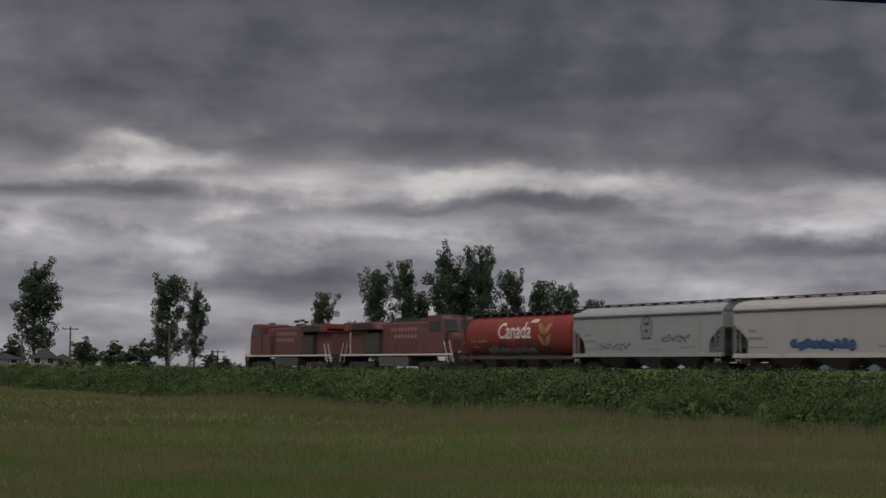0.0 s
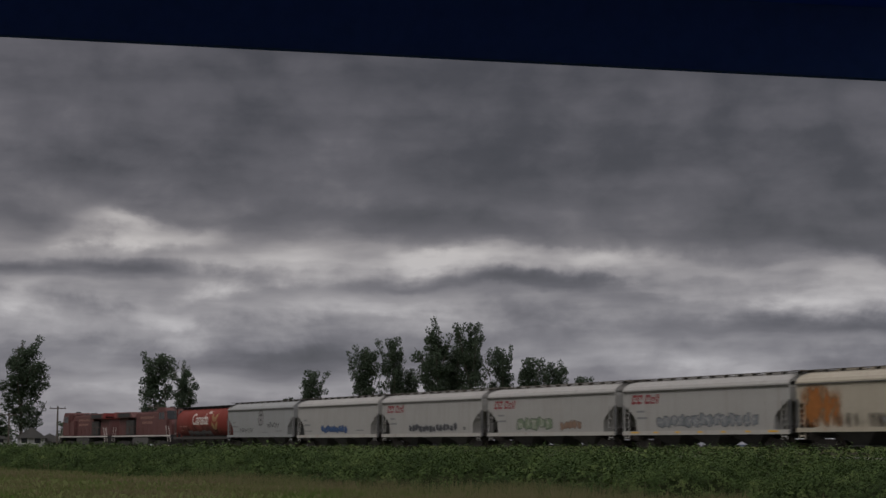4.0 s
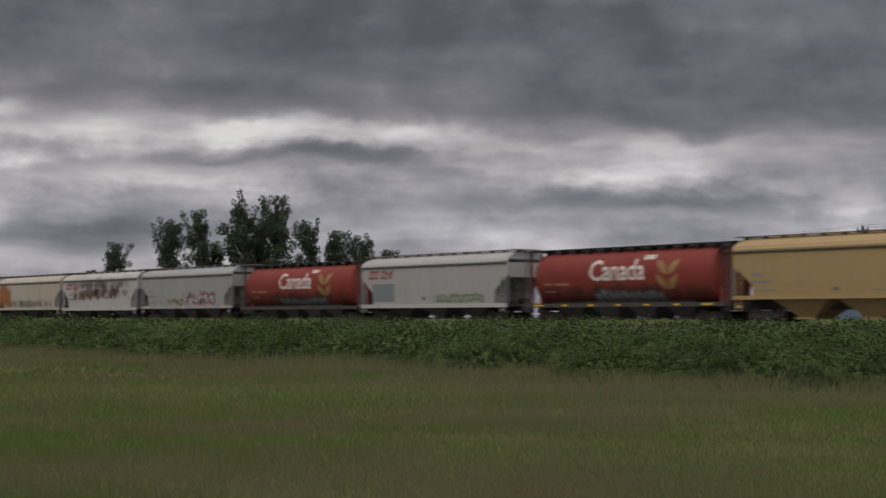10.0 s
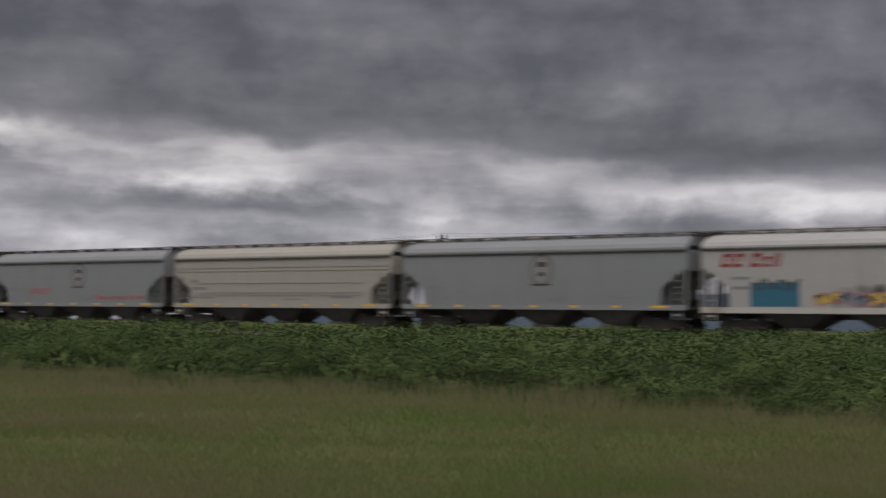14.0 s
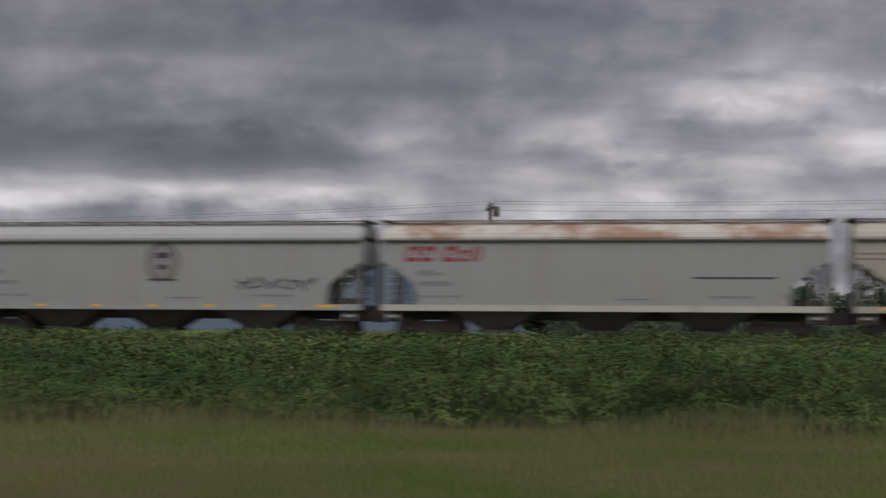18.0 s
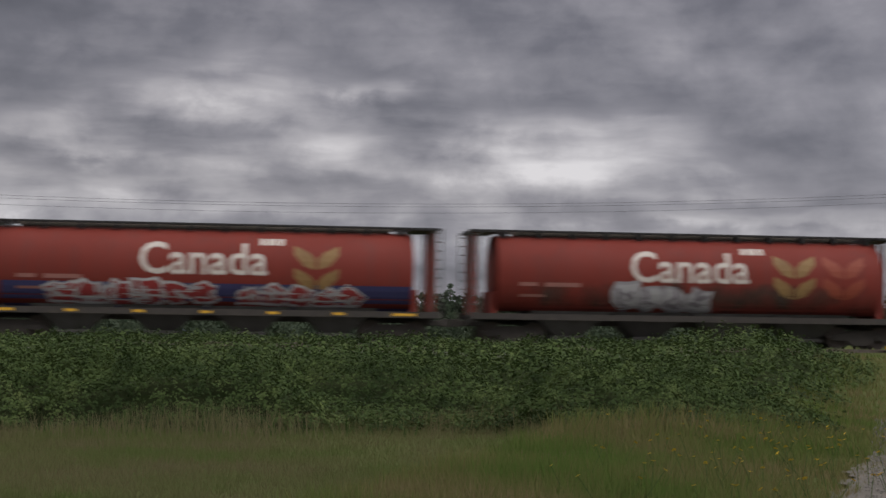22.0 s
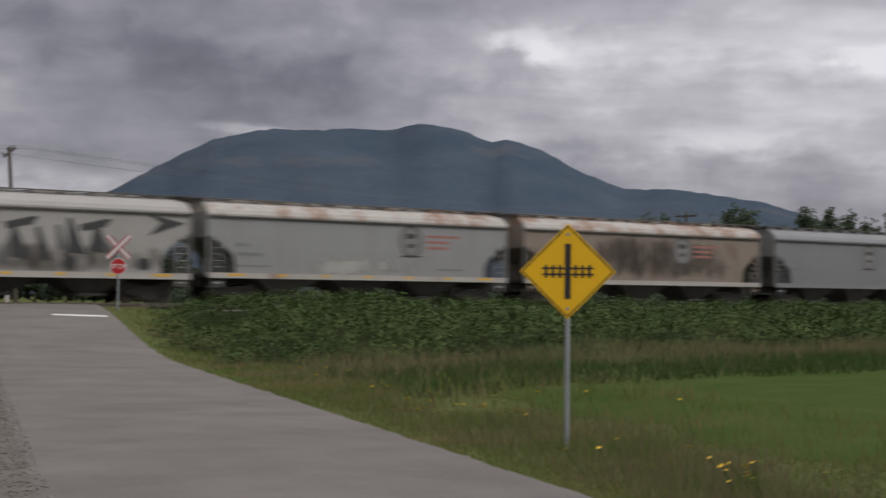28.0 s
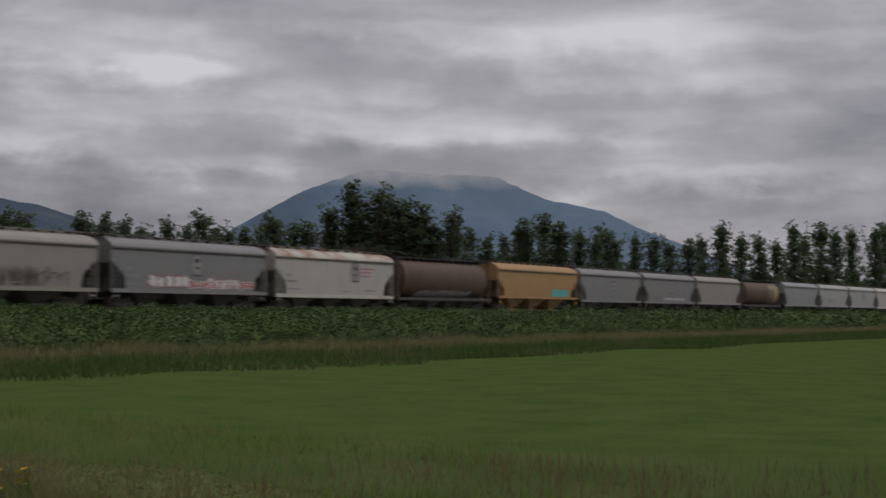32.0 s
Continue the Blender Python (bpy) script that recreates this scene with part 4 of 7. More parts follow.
def rust_stain(name, colour, bite, grow):
    """Rust that soaks through the paint in soft patches and runs, and leaves the rest bare."""
    m = bpy.data.materials.new(name)
    m.use_nodes = True
    n = Nodes(m.node_tree)
    tex = n.add("ShaderNodeTexCoord").outputs
    seed = n.math("MULTIPLY", n.add("ShaderNodeObjectInfo").outputs["Random"], 60.0)
    vec = n.add("ShaderNodeVectorMath", {0: tex["Object"], 1: n.add("ShaderNodeCombineXYZ", {0: seed, 1: 0.0, 2: seed}).outputs[0]}, operation="ADD").outputs[0]
    patch = n.noise(n.scaled(vec, 1.3, 1, 0.8), 0.9, 6.0, 0.66)
    run = n.noise(n.scaled(vec, 3.4, 1, 0.22), 1.0, 5.0, 0.65)
    g = n.add("ShaderNodeSeparateXYZ", {0: tex["Generated"]}).outputs
    rim = n.math("MULTIPLY", n.math("MULTIPLY", n.math("SUBTRACT", 1.0, g[0]), n.math("MULTIPLY", g[0], 4.0)), n.math("MULTIPLY", n.math("SUBTRACT", 1.0, g[2]), n.math("MULTIPLY", g[2], 4.0)))
    fac = n.math("ADD", n.math("ADD", n.math("MULTIPLY", patch, 0.6), n.math("MULTIPLY", run, 0.4)), n.math("MULTIPLY", n.math("SUBTRACT", n.math("POWER", rim, 0.35), 1.0), 0.3))
    alpha = n.math("MULTIPLY", n.math("MULTIPLY", n.math("SUBTRACT", fac, bite), grow, clamp=True), 0.9)
    col = n.mix(n.noise(vec, 2.5, 4.0, 0.6), colour, tuple(0.55 * c for c in colour))
    bsdf = n.add("ShaderNodeBsdfPrincipled", {"Base Color": col, "Roughness": 0.9, "Specular IOR Level": 0.1, "Alpha": alpha})
    n.tree.links.new(bsdf.outputs[0], n.add("ShaderNodeOutputMaterial").inputs[0])
    return m


STAIN = {"orange": rust_stain("orange_rust_stain", (0.34, 0.135, 0.04), 0.30, 5.0), "brown": rust_stain("brown_rust_stain", (0.10, 0.045, 0.030), 0.43, 9.0), "pale": rust_stain("faded_white_stain", (0.50, 0.49, 0.46), 0.36, 6.0), "soot": rust_stain("dark_grime_stain", (0.10, 0.085, 0.07), 0.38, 4.0)}


def smear(car, wall, tone, x0, x1, z0, z1):
    bm = bmesh.new()
    poly(bm, [(x0, z0), (x1, z0), (x1, z1), (x0, z1)])
    part("rust_stain", wrap(bm, wall, 0.005), STAIN[tone], car, "soft rust stain in the paint")


def decorate(car, half, wall, marks, rng):
    for mark in marks.split():
        kind, *a = mark.split(":")
        nums = [float(v) for v in a if v.replace(".", "").replace("-", "").isdigit()]
        if kind == "canada":
            part("wordmark", wrap_at(lettered("Canada", 1.62, bold=0.02), -0.15, 2.55, wall, 0.008), M_LETTER, car, "white wordmark")
            part("flag_mark", wrap(rects((2.0, 2.22, 3.62, 3.86), (2.3, 2.62, 3.62, 3.86), (2.7, 2.92, 3.62, 3.86)), wall, 0.008), M_LETTER, car, "small white flag")
            stencil(car, wall, ((-half + 1.9, -half + 2.6, 2.32, 2.46), (-half + 2.9, -half + 4.3, 2.30, 2.46), (-half + 1.9, -half + 2.9, 1.9, 2.0)), M_CRIMSON)
        elif kind == "wheat":
            part("wheat_sign", wrap(wheat_shape(4.15, 1.95, 1.75), wall, 0.008), M_GOLD, car, "faded gold wheat sign")
        elif kind == "wheatfade":
            part("wheat_sign", wrap(wheat_shape(6.2, 1.95, 1.75), wall, 0.008), M_GOLDDARK, car, "dull red wheat sign")
        elif kind == "goldpanel":
            p = part("gold_panel", wrap(rects((half - 5.7, half - 3.45, 1.35, 4.02), (half - 3.4, half - 1.2, 1.35, 4.02)), wall, 0.006), M_GOLDFADE, car, "yellow wheat panel")
            part("wheat_sign", wrap(wheat_shape(half - 4.6, 1.6, 2.0), wall, 0.012), INK["charcoal"][0], p, "black wheat leaves")
        elif kind == "goldbars":
            stencil(car, wall, ((-5.6, -3.6, 2.86, 3.02), (-3.2, -0.6, 2.86, 3.02), (-5.6, -4.2, 2.56, 2.70), (-3.2, -1.4, 2.56, 2.70), (-7.2, -6.2, 2.55, 3.0)), M_GOLD, "rows of yellow stencilled writing")
        elif kind == "word":
            x = -half + 0.9
            for w, h, gap in ((0.52, 0.56, 0.10), (0.50, 0.56, 0.36), (0.52, 0.56, 0.10), (0.40, 0.42, 0.09), (0.13, 0.56, 0.10), (0.13, 0.56, 0.1)):
                bm = bmesh.new()
                bars = ((0, 1, 0, 0.26), (0, 1, 0.74, 1), (0, 0.27, 0.26, 0.74), (0.73, 1, 0.42, 0.74)) if w > 0.2 else ((0, 1, 0, 1),)
                for u0, u1, f0, f1 in bars:
                    poly(bm, [(x + u * w + 0.28 * h * f, 3.02 + f * h) for u, f in ((u0, f0), (u1, f0), (u1, f1), (u0, f1))])
                part("name_mark", wrap(bm, wall, 0.008), M_WORD, car, "slanting dark red name mark")
                x += w + gap
            stencil(car, wall, ((-half + 1.5, -half + 2.4, 2.5, 2.62), (-half + 1.5, -half + 2.7, 2.05, 2.2)), M_SMALL)
        elif kind == "bars":
            stencil(car, wall, ((-half + 1.4, -half + 2.1, 2.55, 2.70), (-half + 1.4, -half + 2.8, 2.1, 2.28), (-half + 1.4, -half + 3.2, 1.55, 1.64), (half - 4.4, half - 2.8, 1.55, 1.66), (0.6, 2.0, 1.45, 1.52)), M_SMALL)
        elif kind in ("crest", "crestright"):
            cx = 0.35 if kind == "crest" else 2.6
            bm = bmesh.new()
            ellipse(bm, cx, 3.0, 0.72, 0.76)
            ring = part("crest", wrap(bm, wall, 0.006), INK["charcoal"][1], car, "grey oval railway crest")
            bm = bmesh.new()
            ellipse(bm, cx, 3.0, 0.58, 0.62)
            part("crest_field", wrap(bm, wall, 0.010), INK["grey"][0], ring)
            part("crest_figure", wrap(rects((cx - 0.3, cx + 0.3, 3.14, 3.36), (cx - 0.2, cx + 0.2, 2.72, 2.9), (cx - 0.62, cx + 0.62, 2.28, 2.36)), wall, 0.014), INK["charcoal"][0], ring)
        elif kind == "redbars":
            stencil(car, wall, ((3.5, 5.6, 3.2, 3.32), (3.5, 5.0, 2.94, 3.06), (3.5, 4.9, 2.68, 2.80)), M_CRIMSON, "three faded red bars")
        elif kind == "strokes":
            arrow = bmesh.new()
            poly(arrow, [(8.3, 3.42), (6.5, 3.74), (7.1, 3.40), (6.5, 2.86)])
            part("graffiti_arrow", wrap(arrow, wall, 0.014), INK["charcoal"][0], car, "black sprayed arrow head")
            for cx in (-6.9, 2.85, 6.3):
                dot = bmesh.new()
                ellipse(dot, cx, 1.62, 0.34, 0.30, 12)
                part("graffiti_dot", wrap(dot, wall, 0.012), INK["charcoal"][0], car, "black sprayed spot")
            for k in range(16):
                # tapered strokes that lean, dark at the foot
                cx, lean, z0, z1, w = -7.6 + 0.84 * k + rng.uniform(-0.2, 0.2), rng.uniform(-0.9, 0.7), rng.uniform(1.5, 2.3), rng.uniform(2.9, 3.68), rng.uniform(0.22, 0.46)
                bm = bmesh.new()
                poly(bm, [(cx - w, z0), (cx + w, z0 - 0.1), (cx + lean + 0.08, z1), (cx + lean - 0.10, z1 - 0.05)])
                part("graffiti_stroke", wrap(bm, wall, 0.008 + 0.001 * (k % 3)), INK["charcoal"][0 if k % 3 else 1], car, "black sprayed stroke")
                if k % 4 == 1:
                    bm = bmesh.new()
                    poly(bm, [(cx + 0.2, 2.95), (cx + 1.3, 3.15), (cx + 1.6, 3.45), (cx + 1.4, 3.5), (cx + 0.1, 3.22)])
                    part("graffiti_stroke", wrap(bm, wall, 0.012), INK["charcoal"][0], car)
        elif kind == "tag":
            tag(car, wall, a[0], *nums, rng)
        elif kind == "patch":
            part("paint_patch", wrap(rects((nums[0], nums[1], nums[2], nums[3])), wall, 0.006), INK[a[0]][0], car, "overpainted patch")
        elif kind == "scrawl":
            scrawl(car, wall, nums[0], nums[1], a[2] if len(a) > 2 else "charcoal", rng)
        elif kind == "line":
            part("scrawl", wrap(rects((nums[0], nums[1], 2.40, 2.47)), wall, 0.006), INK["charcoal"][0], car)
        elif kind == "smear":
            smear(car, wall, a[0], *nums)
        elif kind == "fleck":
            part("paint_patch", wrap(rects((nums[0], nums[0] + 0.4, 1.5, 1.75)), wall, 0.006), INK["charcoal"][1], car)
        elif kind == "yellow":
            for i in range(7):
                x = -half + 1.4 + (2 * half - 2.8) * i / 6
                w = 0.45 if i in (0, 6) else 0.22
                ob = part("reflector", shared(("reflector", w), lambda: boxes((-w, w, -0.006, 0.0, -0.05, 0.05))), M_AMBER, car)
                ob.location = (x, -1.652 if wall is wall_slab else -1.582, car_z(1.12))


def stencil(car, wall, specs, material, label=""):
    for spec in specs:
        part("stencil", wrap(rects(spec), wall, 0.006), material, car, label)


def wrap_at(bm, dx, dz, wall, lift):
    for v in bm.verts:
        v.co += Vector((dx, 0, dz))
    return wrap(bm, wall, lift)


NAMES = {"stone": "dull stone grey covered hopper car, weathered", "slate": "dark slate grey covered hopper car with crest", "clean": "clean bright white covered hopper car", "red": "red cylindrical grain car with white lettering", "maroon": "faded maroon grain car with white lettering", "brown": "dark brown cylindrical grain car with gold panels",
         "white": "off-white covered hopper car, weathered and tagged", "grey": "pale grey covered hopper car, weathered paint", "dgrey": "mid grey covered hopper car with oval crest",
         "beige": "warm beige covered hopper car with dark top line", "tan": "yellow tan covered hopper car with three bays", "oxide": "rusty red oxide covered hopper car", "orange": "orange tan covered hopper car",
         "rustwhite": "white covered hopper car with brown rust runs", "rustside": "cream covered hopper car stained by rust", "browngrey": "brownish grey covered hopper car, heavily weathered"}


def train():
    rng = random.Random(12)
    for kind, x, length, colour, roof, marks in TRAIN_FRONT + TRAIN_REAR:
        label = NAMES[colour] + (" and sprayed graffiti" if "tag" in marks and colour != "white" else "")
        SILL_RAISE[0] = 0.0 if kind == "grain" else {"white": 0.10, "rustwhite": 0.10, "clean": 0.10, "tan": 0.40, "orange": 0.40, "oxide": 0.40}.get(colour, 0.20)
        if kind == "grain":
            car, half = grain_car(x, length, P[colour], label)
            decorate(car, half, wall_round, marks, rng)
        else:
            car, half = hopper_car(x, length, P[colour], label, roofpaint=P.get(roof), sill=P["rustwhite"] if colour in ("white", "rustwhite") or roof == "rustroof" else None, baypaint=P[colour] if colour in ("tan", "orange", "oxide") else None)
            decorate(car, half, wall_slab, marks, rng)
            if kind == "rib":
                for z, h in ((3.34, 0.035), (3.16, 0.035), (2.5, 0.012), (1.92, 0.025), (1.76, 0.025)):
                    part("side_rib", shared(("side_rib", half, z), lambda: boxes((-half + 0.02 if z > 2.7 else -half + 2.0, half - 0.02 if z > 2.7 else half - 2.0, -wall_slab(z) - 0.03, -wall_slab(z) + 0.02, z - h, z + h))), P[colour], car)
        ROLLING.append((car, x))
    SILL_RAISE[0] = 0.0


train()


# ---- locomotives ----
P_LOCO = P["loco"]
M_GLASS = mat("dark_cab_glass", (0.016, 0.018, 0.020), (0.03, 0.032, 0.035), rough=0.2, scale=2, gloss=0.2)
M_CABWHITE = mat("cream_sill_stripe", (0.55, 0.52, 0.48), (0.40, 0.37, 0.33), rough=0.6, scale=2)
M_LOCOBLACK = mat("sooty_black", (0.022, 0.021, 0.021), (0.045, 0.04, 0.038), rough=0.7, scale=2)
M_FADED = mat("faded_cream_letters", (0.30, 0.19, 0.15), (0.22, 0.11, 0.09), rough=0.7, scale=4)
M_SIGNALRED = paint("signal_red", (0.26, 0.028, 0.03), amount=0.35)


def locomotive(x, turned, label):
    """Six-axle freight locomotive; its cab is at the -x end."""
    loco = thing("locomotive", label, "locomotive", "locomotives of the grain train", Matrix.Translation((x, TRACK_Y, RAIL_Z)))
    body = part("deck", boxes((-10.9, 10.9, -1.5, 1.5, 1.28, 1.52), bevel=0.02), M_LOCOBLACK, loco)
    s = -1 if turned else 1

    def add(name, bm, material, label_="", parent=loco):
        if turned:
            bmesh.ops.rotate(bm, verts=bm.verts[:], cent=(0, 0, 0), matrix=Matrix.Rotation(math.pi, 3, "Z"))
        bmesh.ops.recalc_face_normals(bm, faces=bm.faces[:])
        return part(name, bm, material, parent, label_)

    for sy in (-1, 1):
        add("sill_stripe", boxes((-10.8, 10.8, sy * 1.52 - 0.02, sy * 1.52 + 0.02, 1.34, 1.48)), M_CABWHITE, "cream stripe along the deck")
    # nose and cab
    bm = bmesh.new()
    prism(bm, [(-10.3, 1.52), (-10.3, 2.75), (-10.0, 3.15), (-8.9, 3.22), (-8.9, 1.52)], -1.15, 1.15)
    bmesh.ops.bevel(bm, geom=bm.edges[:], offset=0.10, segments=2, affect="EDGES")
    add("nose", bm, P_LOCO, "short rounded red nose")
    bm = bmesh.new()
    prism(bm, [(-9.1, 1.52), (-9.35, 3.2), (-8.9, 4.35), (-8.6, 4.62), (-6.5, 4.62), (-6.3, 4.45), (-6.3, 1.52)], -1.5, 1.5)
    bmesh.ops.bevel(bm, geom=bm.edges[:], offset=0.06, segments=2, affect="EDGES")
    cab = add("cab", bm, P_LOCO, "red cab with side windows")
    for sy in (-1, 1):
        for x0, x1 in ((-8.62, -7.75), (-7.6, -6.75)):
            add("cab_window", boxes((x0, x1, sy * 1.505 - 0.012, sy * 1.505 + 0.012, 3.28, 4.08)), M_GLASS, "dark side window", cab)
        add("cab_door", boxes((-6.75, -6.35, sy * 1.5 - 0.01, sy * 1.5 + 0.015, 1.6, 3.4)), P_LOCO, "", cab)
    for y in (-0.78, 0.78):
        bm = bmesh.new()
        prism(bm, [(-9.37, 3.3), (-9.31, 3.3), (-8.94, 4.26), (-9.0, 4.26)], y - 0.55, y + 0.55)
        add("windshield", bm, M_GLASS, "sloping windshield pane", cab)
    add("number_board", boxes((-8.80, -8.72, -0.5, 0.5, 4.40, 4.54)), M_LOCOBLACK, "", cab)
    for y in (-0.18, 0.18):
        bm = bmesh.new()
        rod(bm, (-10.32, y, 2.35), (-10.2, y, 2.35), 0.09, sides=12)
        add("headlight", bm, M_LETTER)
    for y in (-0.95, 0.95):
        bm = bmesh.new()
        rod(bm, (-10.98, y, 1.62), (-10.85, y, 1.62), 0.09, sides=12)
        add("ditch_light", bm, M_LETTER)
    # long hood
    bm = bmesh.new()
    prism(bm, [(-6.3, 1.52), (-6.3, 4.25), (3.2, 4.25), (3.2, 1.52)], -0.95, 0.95)
    bmesh.ops.bevel(bm, geom=[e for e in bm.edges if abs(e.verts[0].co.z - 4.25) < 0.01 and abs(e.verts[1].co.z - 4.25) < 0.01], offset=0.18, segments=3, affect="EDGES")
    hood = add("engine_hood", bm, P_LOCO, "long red engine hood")
    for i in range(9):
        for sy in (-1, 1):
            xx = -3.2 + i * 0.68
            add("hood_door", boxes((xx, xx + 0.62, sy * 0.965 - 0.012, sy * 0.965 + 0.012, 1.65, 3.1)), P_LOCO, "", hood)
    for y in (-1.185, 1.185):
        add("inverter_cabinet", boxes((-6.25, -4.3, y - 0.235, y + 0.235, 1.52, 3.5), bevel=0.03), P_LOCO)
    add("intake_section", boxes((3.2, 6.2, -1.25, 1.25, 1.52, 3.35), bevel=0.03), M_LOCOBLACK, "black grilled intake section")
    for i in range(8):
        for y in (-1.27, 1.27):
            add("intake_slat", boxes((3.4 + i * 0.33, 3.52 + i * 0.33, y - 0.02, y + 0.02, 1.7, 3.2)), M_SHADE)
    bm = bmesh.new()
    prism(bm, [(2.9, 3.62), (3.5, 4.30), (9.6, 4.30), (9.9, 3.95), (9.9, 3.62)], -1.55, 1.55)
    bmesh.ops.bevel(bm, geom=bm.edges[:], offset=0.05, segments=1, affect="EDGES")
    rad = add("radiator_wing", bm, P_LOCO, "wide overhanging radiator cowl")
    for sy in (-1, 1):
        add("radiator_grille", boxes((3.9, 8.2, sy * 1.552 - 0.012, sy * 1.552 + 0.012, 3.70, 4.18)), M_LOCOBLACK, "black radiator grille", rad)
    add("radiator_base", boxes((6.2, 9.7, -0.95, 0.95, 1.52, 3.66), bevel=0.03), P_LOCO)
    add("rear_panel", boxes((9.0, 9.9, -1.56, 1.56, 3.60, 4.34), bevel=0.02), M_SIGNALRED, "bright red end panel")
    add("exhaust_funnel", boxes((-0.4, 0.5, -0.3, 0.3, 4.25, 4.5), bevel=0.03), M_LOCOBLACK)
    add("dynamic_brake_box", boxes((-6.1, -3.8, -0.8, 0.8, 4.25, 4.46), bevel=0.03), P_LOCO)
    for xx in (-2.4, 1.4):
        add("roof_fan", boxes((xx - 0.5, xx + 0.5, -0.5, 0.5, 4.25, 4.38), bevel=0.06), M_LOCOBLACK)
    add("air_horn", boxes((-7.5, -6.9, -0.25, 0.25, 4.62, 4.78), bevel=0.02), M_LOCOBLACK)
    # lettering as bars on both flanks
    for sy in (-1, 1):
        bm = bmesh.new()
        for z, n in ((3.42, 8), (2.82, 7)):
            for i in range(n):
                box(bm, -3.4 + i * 0.62, -3.06 + i * 0.62, sy * 0.985 - 0.006, sy * 0.985 + 0.006, z, z + 0.30)
        add("name_mark", bm, M_FADED, "faded cream name bars")
        # handrail with posts, end steps
        bm = bmesh.new()
        rod(bm, (-6.1, sy * 1.42, 2.55), (9.6, sy * 1.42, 2.55), 0.022, sides=6)
        add("handrail", bm, P_LOCO)
        for i in range(10):
            bm = bmesh.new()
            xx = -5.9 + i * 1.7
            rod(bm, (xx, sy * 1.42, 1.5), (xx, sy * 1.42, 2.55), 0.02, sides=6)
            add("handrail_post", bm, P_LOCO)
        for ex in (-10.5, 10.4):
            add("end_stair", boxes(*[(ex - 0.4, ex + 0.4, sy * 1.38 - 0.14, sy * 1.38 + 0.14, 0.45 + 0.28 * k, 0.49 + 0.28 * k) for k in range(4)]), M_LOCOBLACK)
            for dx in (-0.45, 0.45):
                bm = bmesh.new()
                rod(bm, (ex + dx, sy * 1.52, 0.75), (ex + dx - math.copysign(0.75, ex), sy * 1.52, 2.5), 0.032, sides=6)
                add("grab_iron", bm, M_LETTER, "white grab iron")
    bm = bmesh.new()
    prism(bm, [(-2.6, 1.28), (-2.9, 0.95), (-2.7, 0.42), (2.7, 0.42), (2.9, 0.95), (2.6, 1.28)], -1.45, 1.45)
    add("fuel_tank", bm, M_BAY, "grimy fuel tank")
    for ex in (-1, 1):
        fr = part("truck", shared("loco_truck", loco_truck), M_LOCOBLACK, loco)
        fr.location = (ex * 6.9, 0, 0)
        for wx in (-1.95, 0, 1.95):
            w = part("wheelset", shared("wheelset", wheelset_mesh), M_WHEEL, fr)
            w.matrix_parent_inverse = Matrix.Translation((wx, 0, 0.455))
            WHEELS.append(w)
        part("coupler", shared(("loco_coupler", ex), lambda: boxes((ex * 11.1 - 0.4, ex * 11.1 + 0.4, -0.14, 0.14, 0.72, 1.0), bevel=0.03)), M_GRIME, loco)
        part("pilot_plate", shared(("pilot", ex), lambda: boxes((ex * 10.85 - 0.05, ex * 10.85 + 0.05, -1.4, 1.4, 0.25, 1.28))), M_LOCOBLACK, loco)
    ROLLING.append((loco, x))


def loco_truck():
    bm = bmesh.new()
    pts = [(-2.6, 0.50), (-2.4, 0.80), (2.4, 0.80), (2.6, 0.50), (2.3, 0.34), (1.4, 0.42), (0.5, 0.34), (-0.5, 0.34), (-1.4, 0.42), (-2.3, 0.34)]
    for y in (-1.2, 1.06):
        prism(bm, pts, y, y + 0.14)
        for sx in (-1.95, 0, 1.95):
            rod(bm, (sx, y - 0.06, 0.46), (sx, y + 0.1, 0.46), 0.17, sides=10)
    box(bm, -0.4, 0.4, -1.0, 1.0, 0.5, 0.9)
    return bm


locomotive(-414.9, False, "faded red freight locomotive leading the train")
locomotive(-391.3, True, "second faded red locomotive, its cab facing back")

# ---- thicket, grass, trees ----
# leaf tones vary by plant; the strong clump also paints mound-sized light and shade
M_BRAMBLE = leafy("bramble_leaves", [(0.020, 0.034, 0.012), (0.032, 0.052, 0.017), (0.052, 0.080, 0.026), (0.080, 0.112, 0.037), (0.110, 0.140, 0.050)], scale=0.30, apart=0.22, patchy=1.2, clump=2.0, thinness=0.2)
# near-black green that paints the shade deep inside the thicket
M_BRAMBLE_DARK = mat("shaded_thicket_inside", (0.026, 0.030, 0.015), (0.020, 0.030, 0.011), rough=1.0, scale=3.0, gloss=0.0)
M_GRASS = leafy("meadow_grass", [(0.086, 0.140, 0.032), (0.106, 0.134, 0.044), (0.128, 0.134, 0.057), (0.148, 0.134, 0.070), (0.160, 0.140, 0.080)], rough=0.9, scale=0.20, apart=0.07, patchy=2.8, thinness=0.5, clump=0.9)
M_DRY = leafy("seeding_verge_grass", [(0.084, 0.140, 0.030), (0.104, 0.144, 0.038), (0.136, 0.148, 0.052), (0.172, 0.152, 0.068), (0.205, 0.168, 0.090)], rough=0.9, scale=0.35, apart=0.35, patchy=2.6, thinness=0.45)
M_MOWN = leafy("mown_green_grass", [(0.074, 0.116, 0.030), (0.084, 0.124, 0.034), (0.094, 0.130, 0.039), (0.104, 0.132, 0.045)], rough=0.9, scale=0.12, apart=0.12, patchy=1.0, thinness=0.5)
M_CROWN = leafy("tree_leaves", [(0.050, 0.070, 0.046), (0.060, 0.082, 0.053), (0.072, 0.094, 0.060), (0.086, 0.108, 0.068)], scale=0.3, apart=0.4, thinness=0.40)
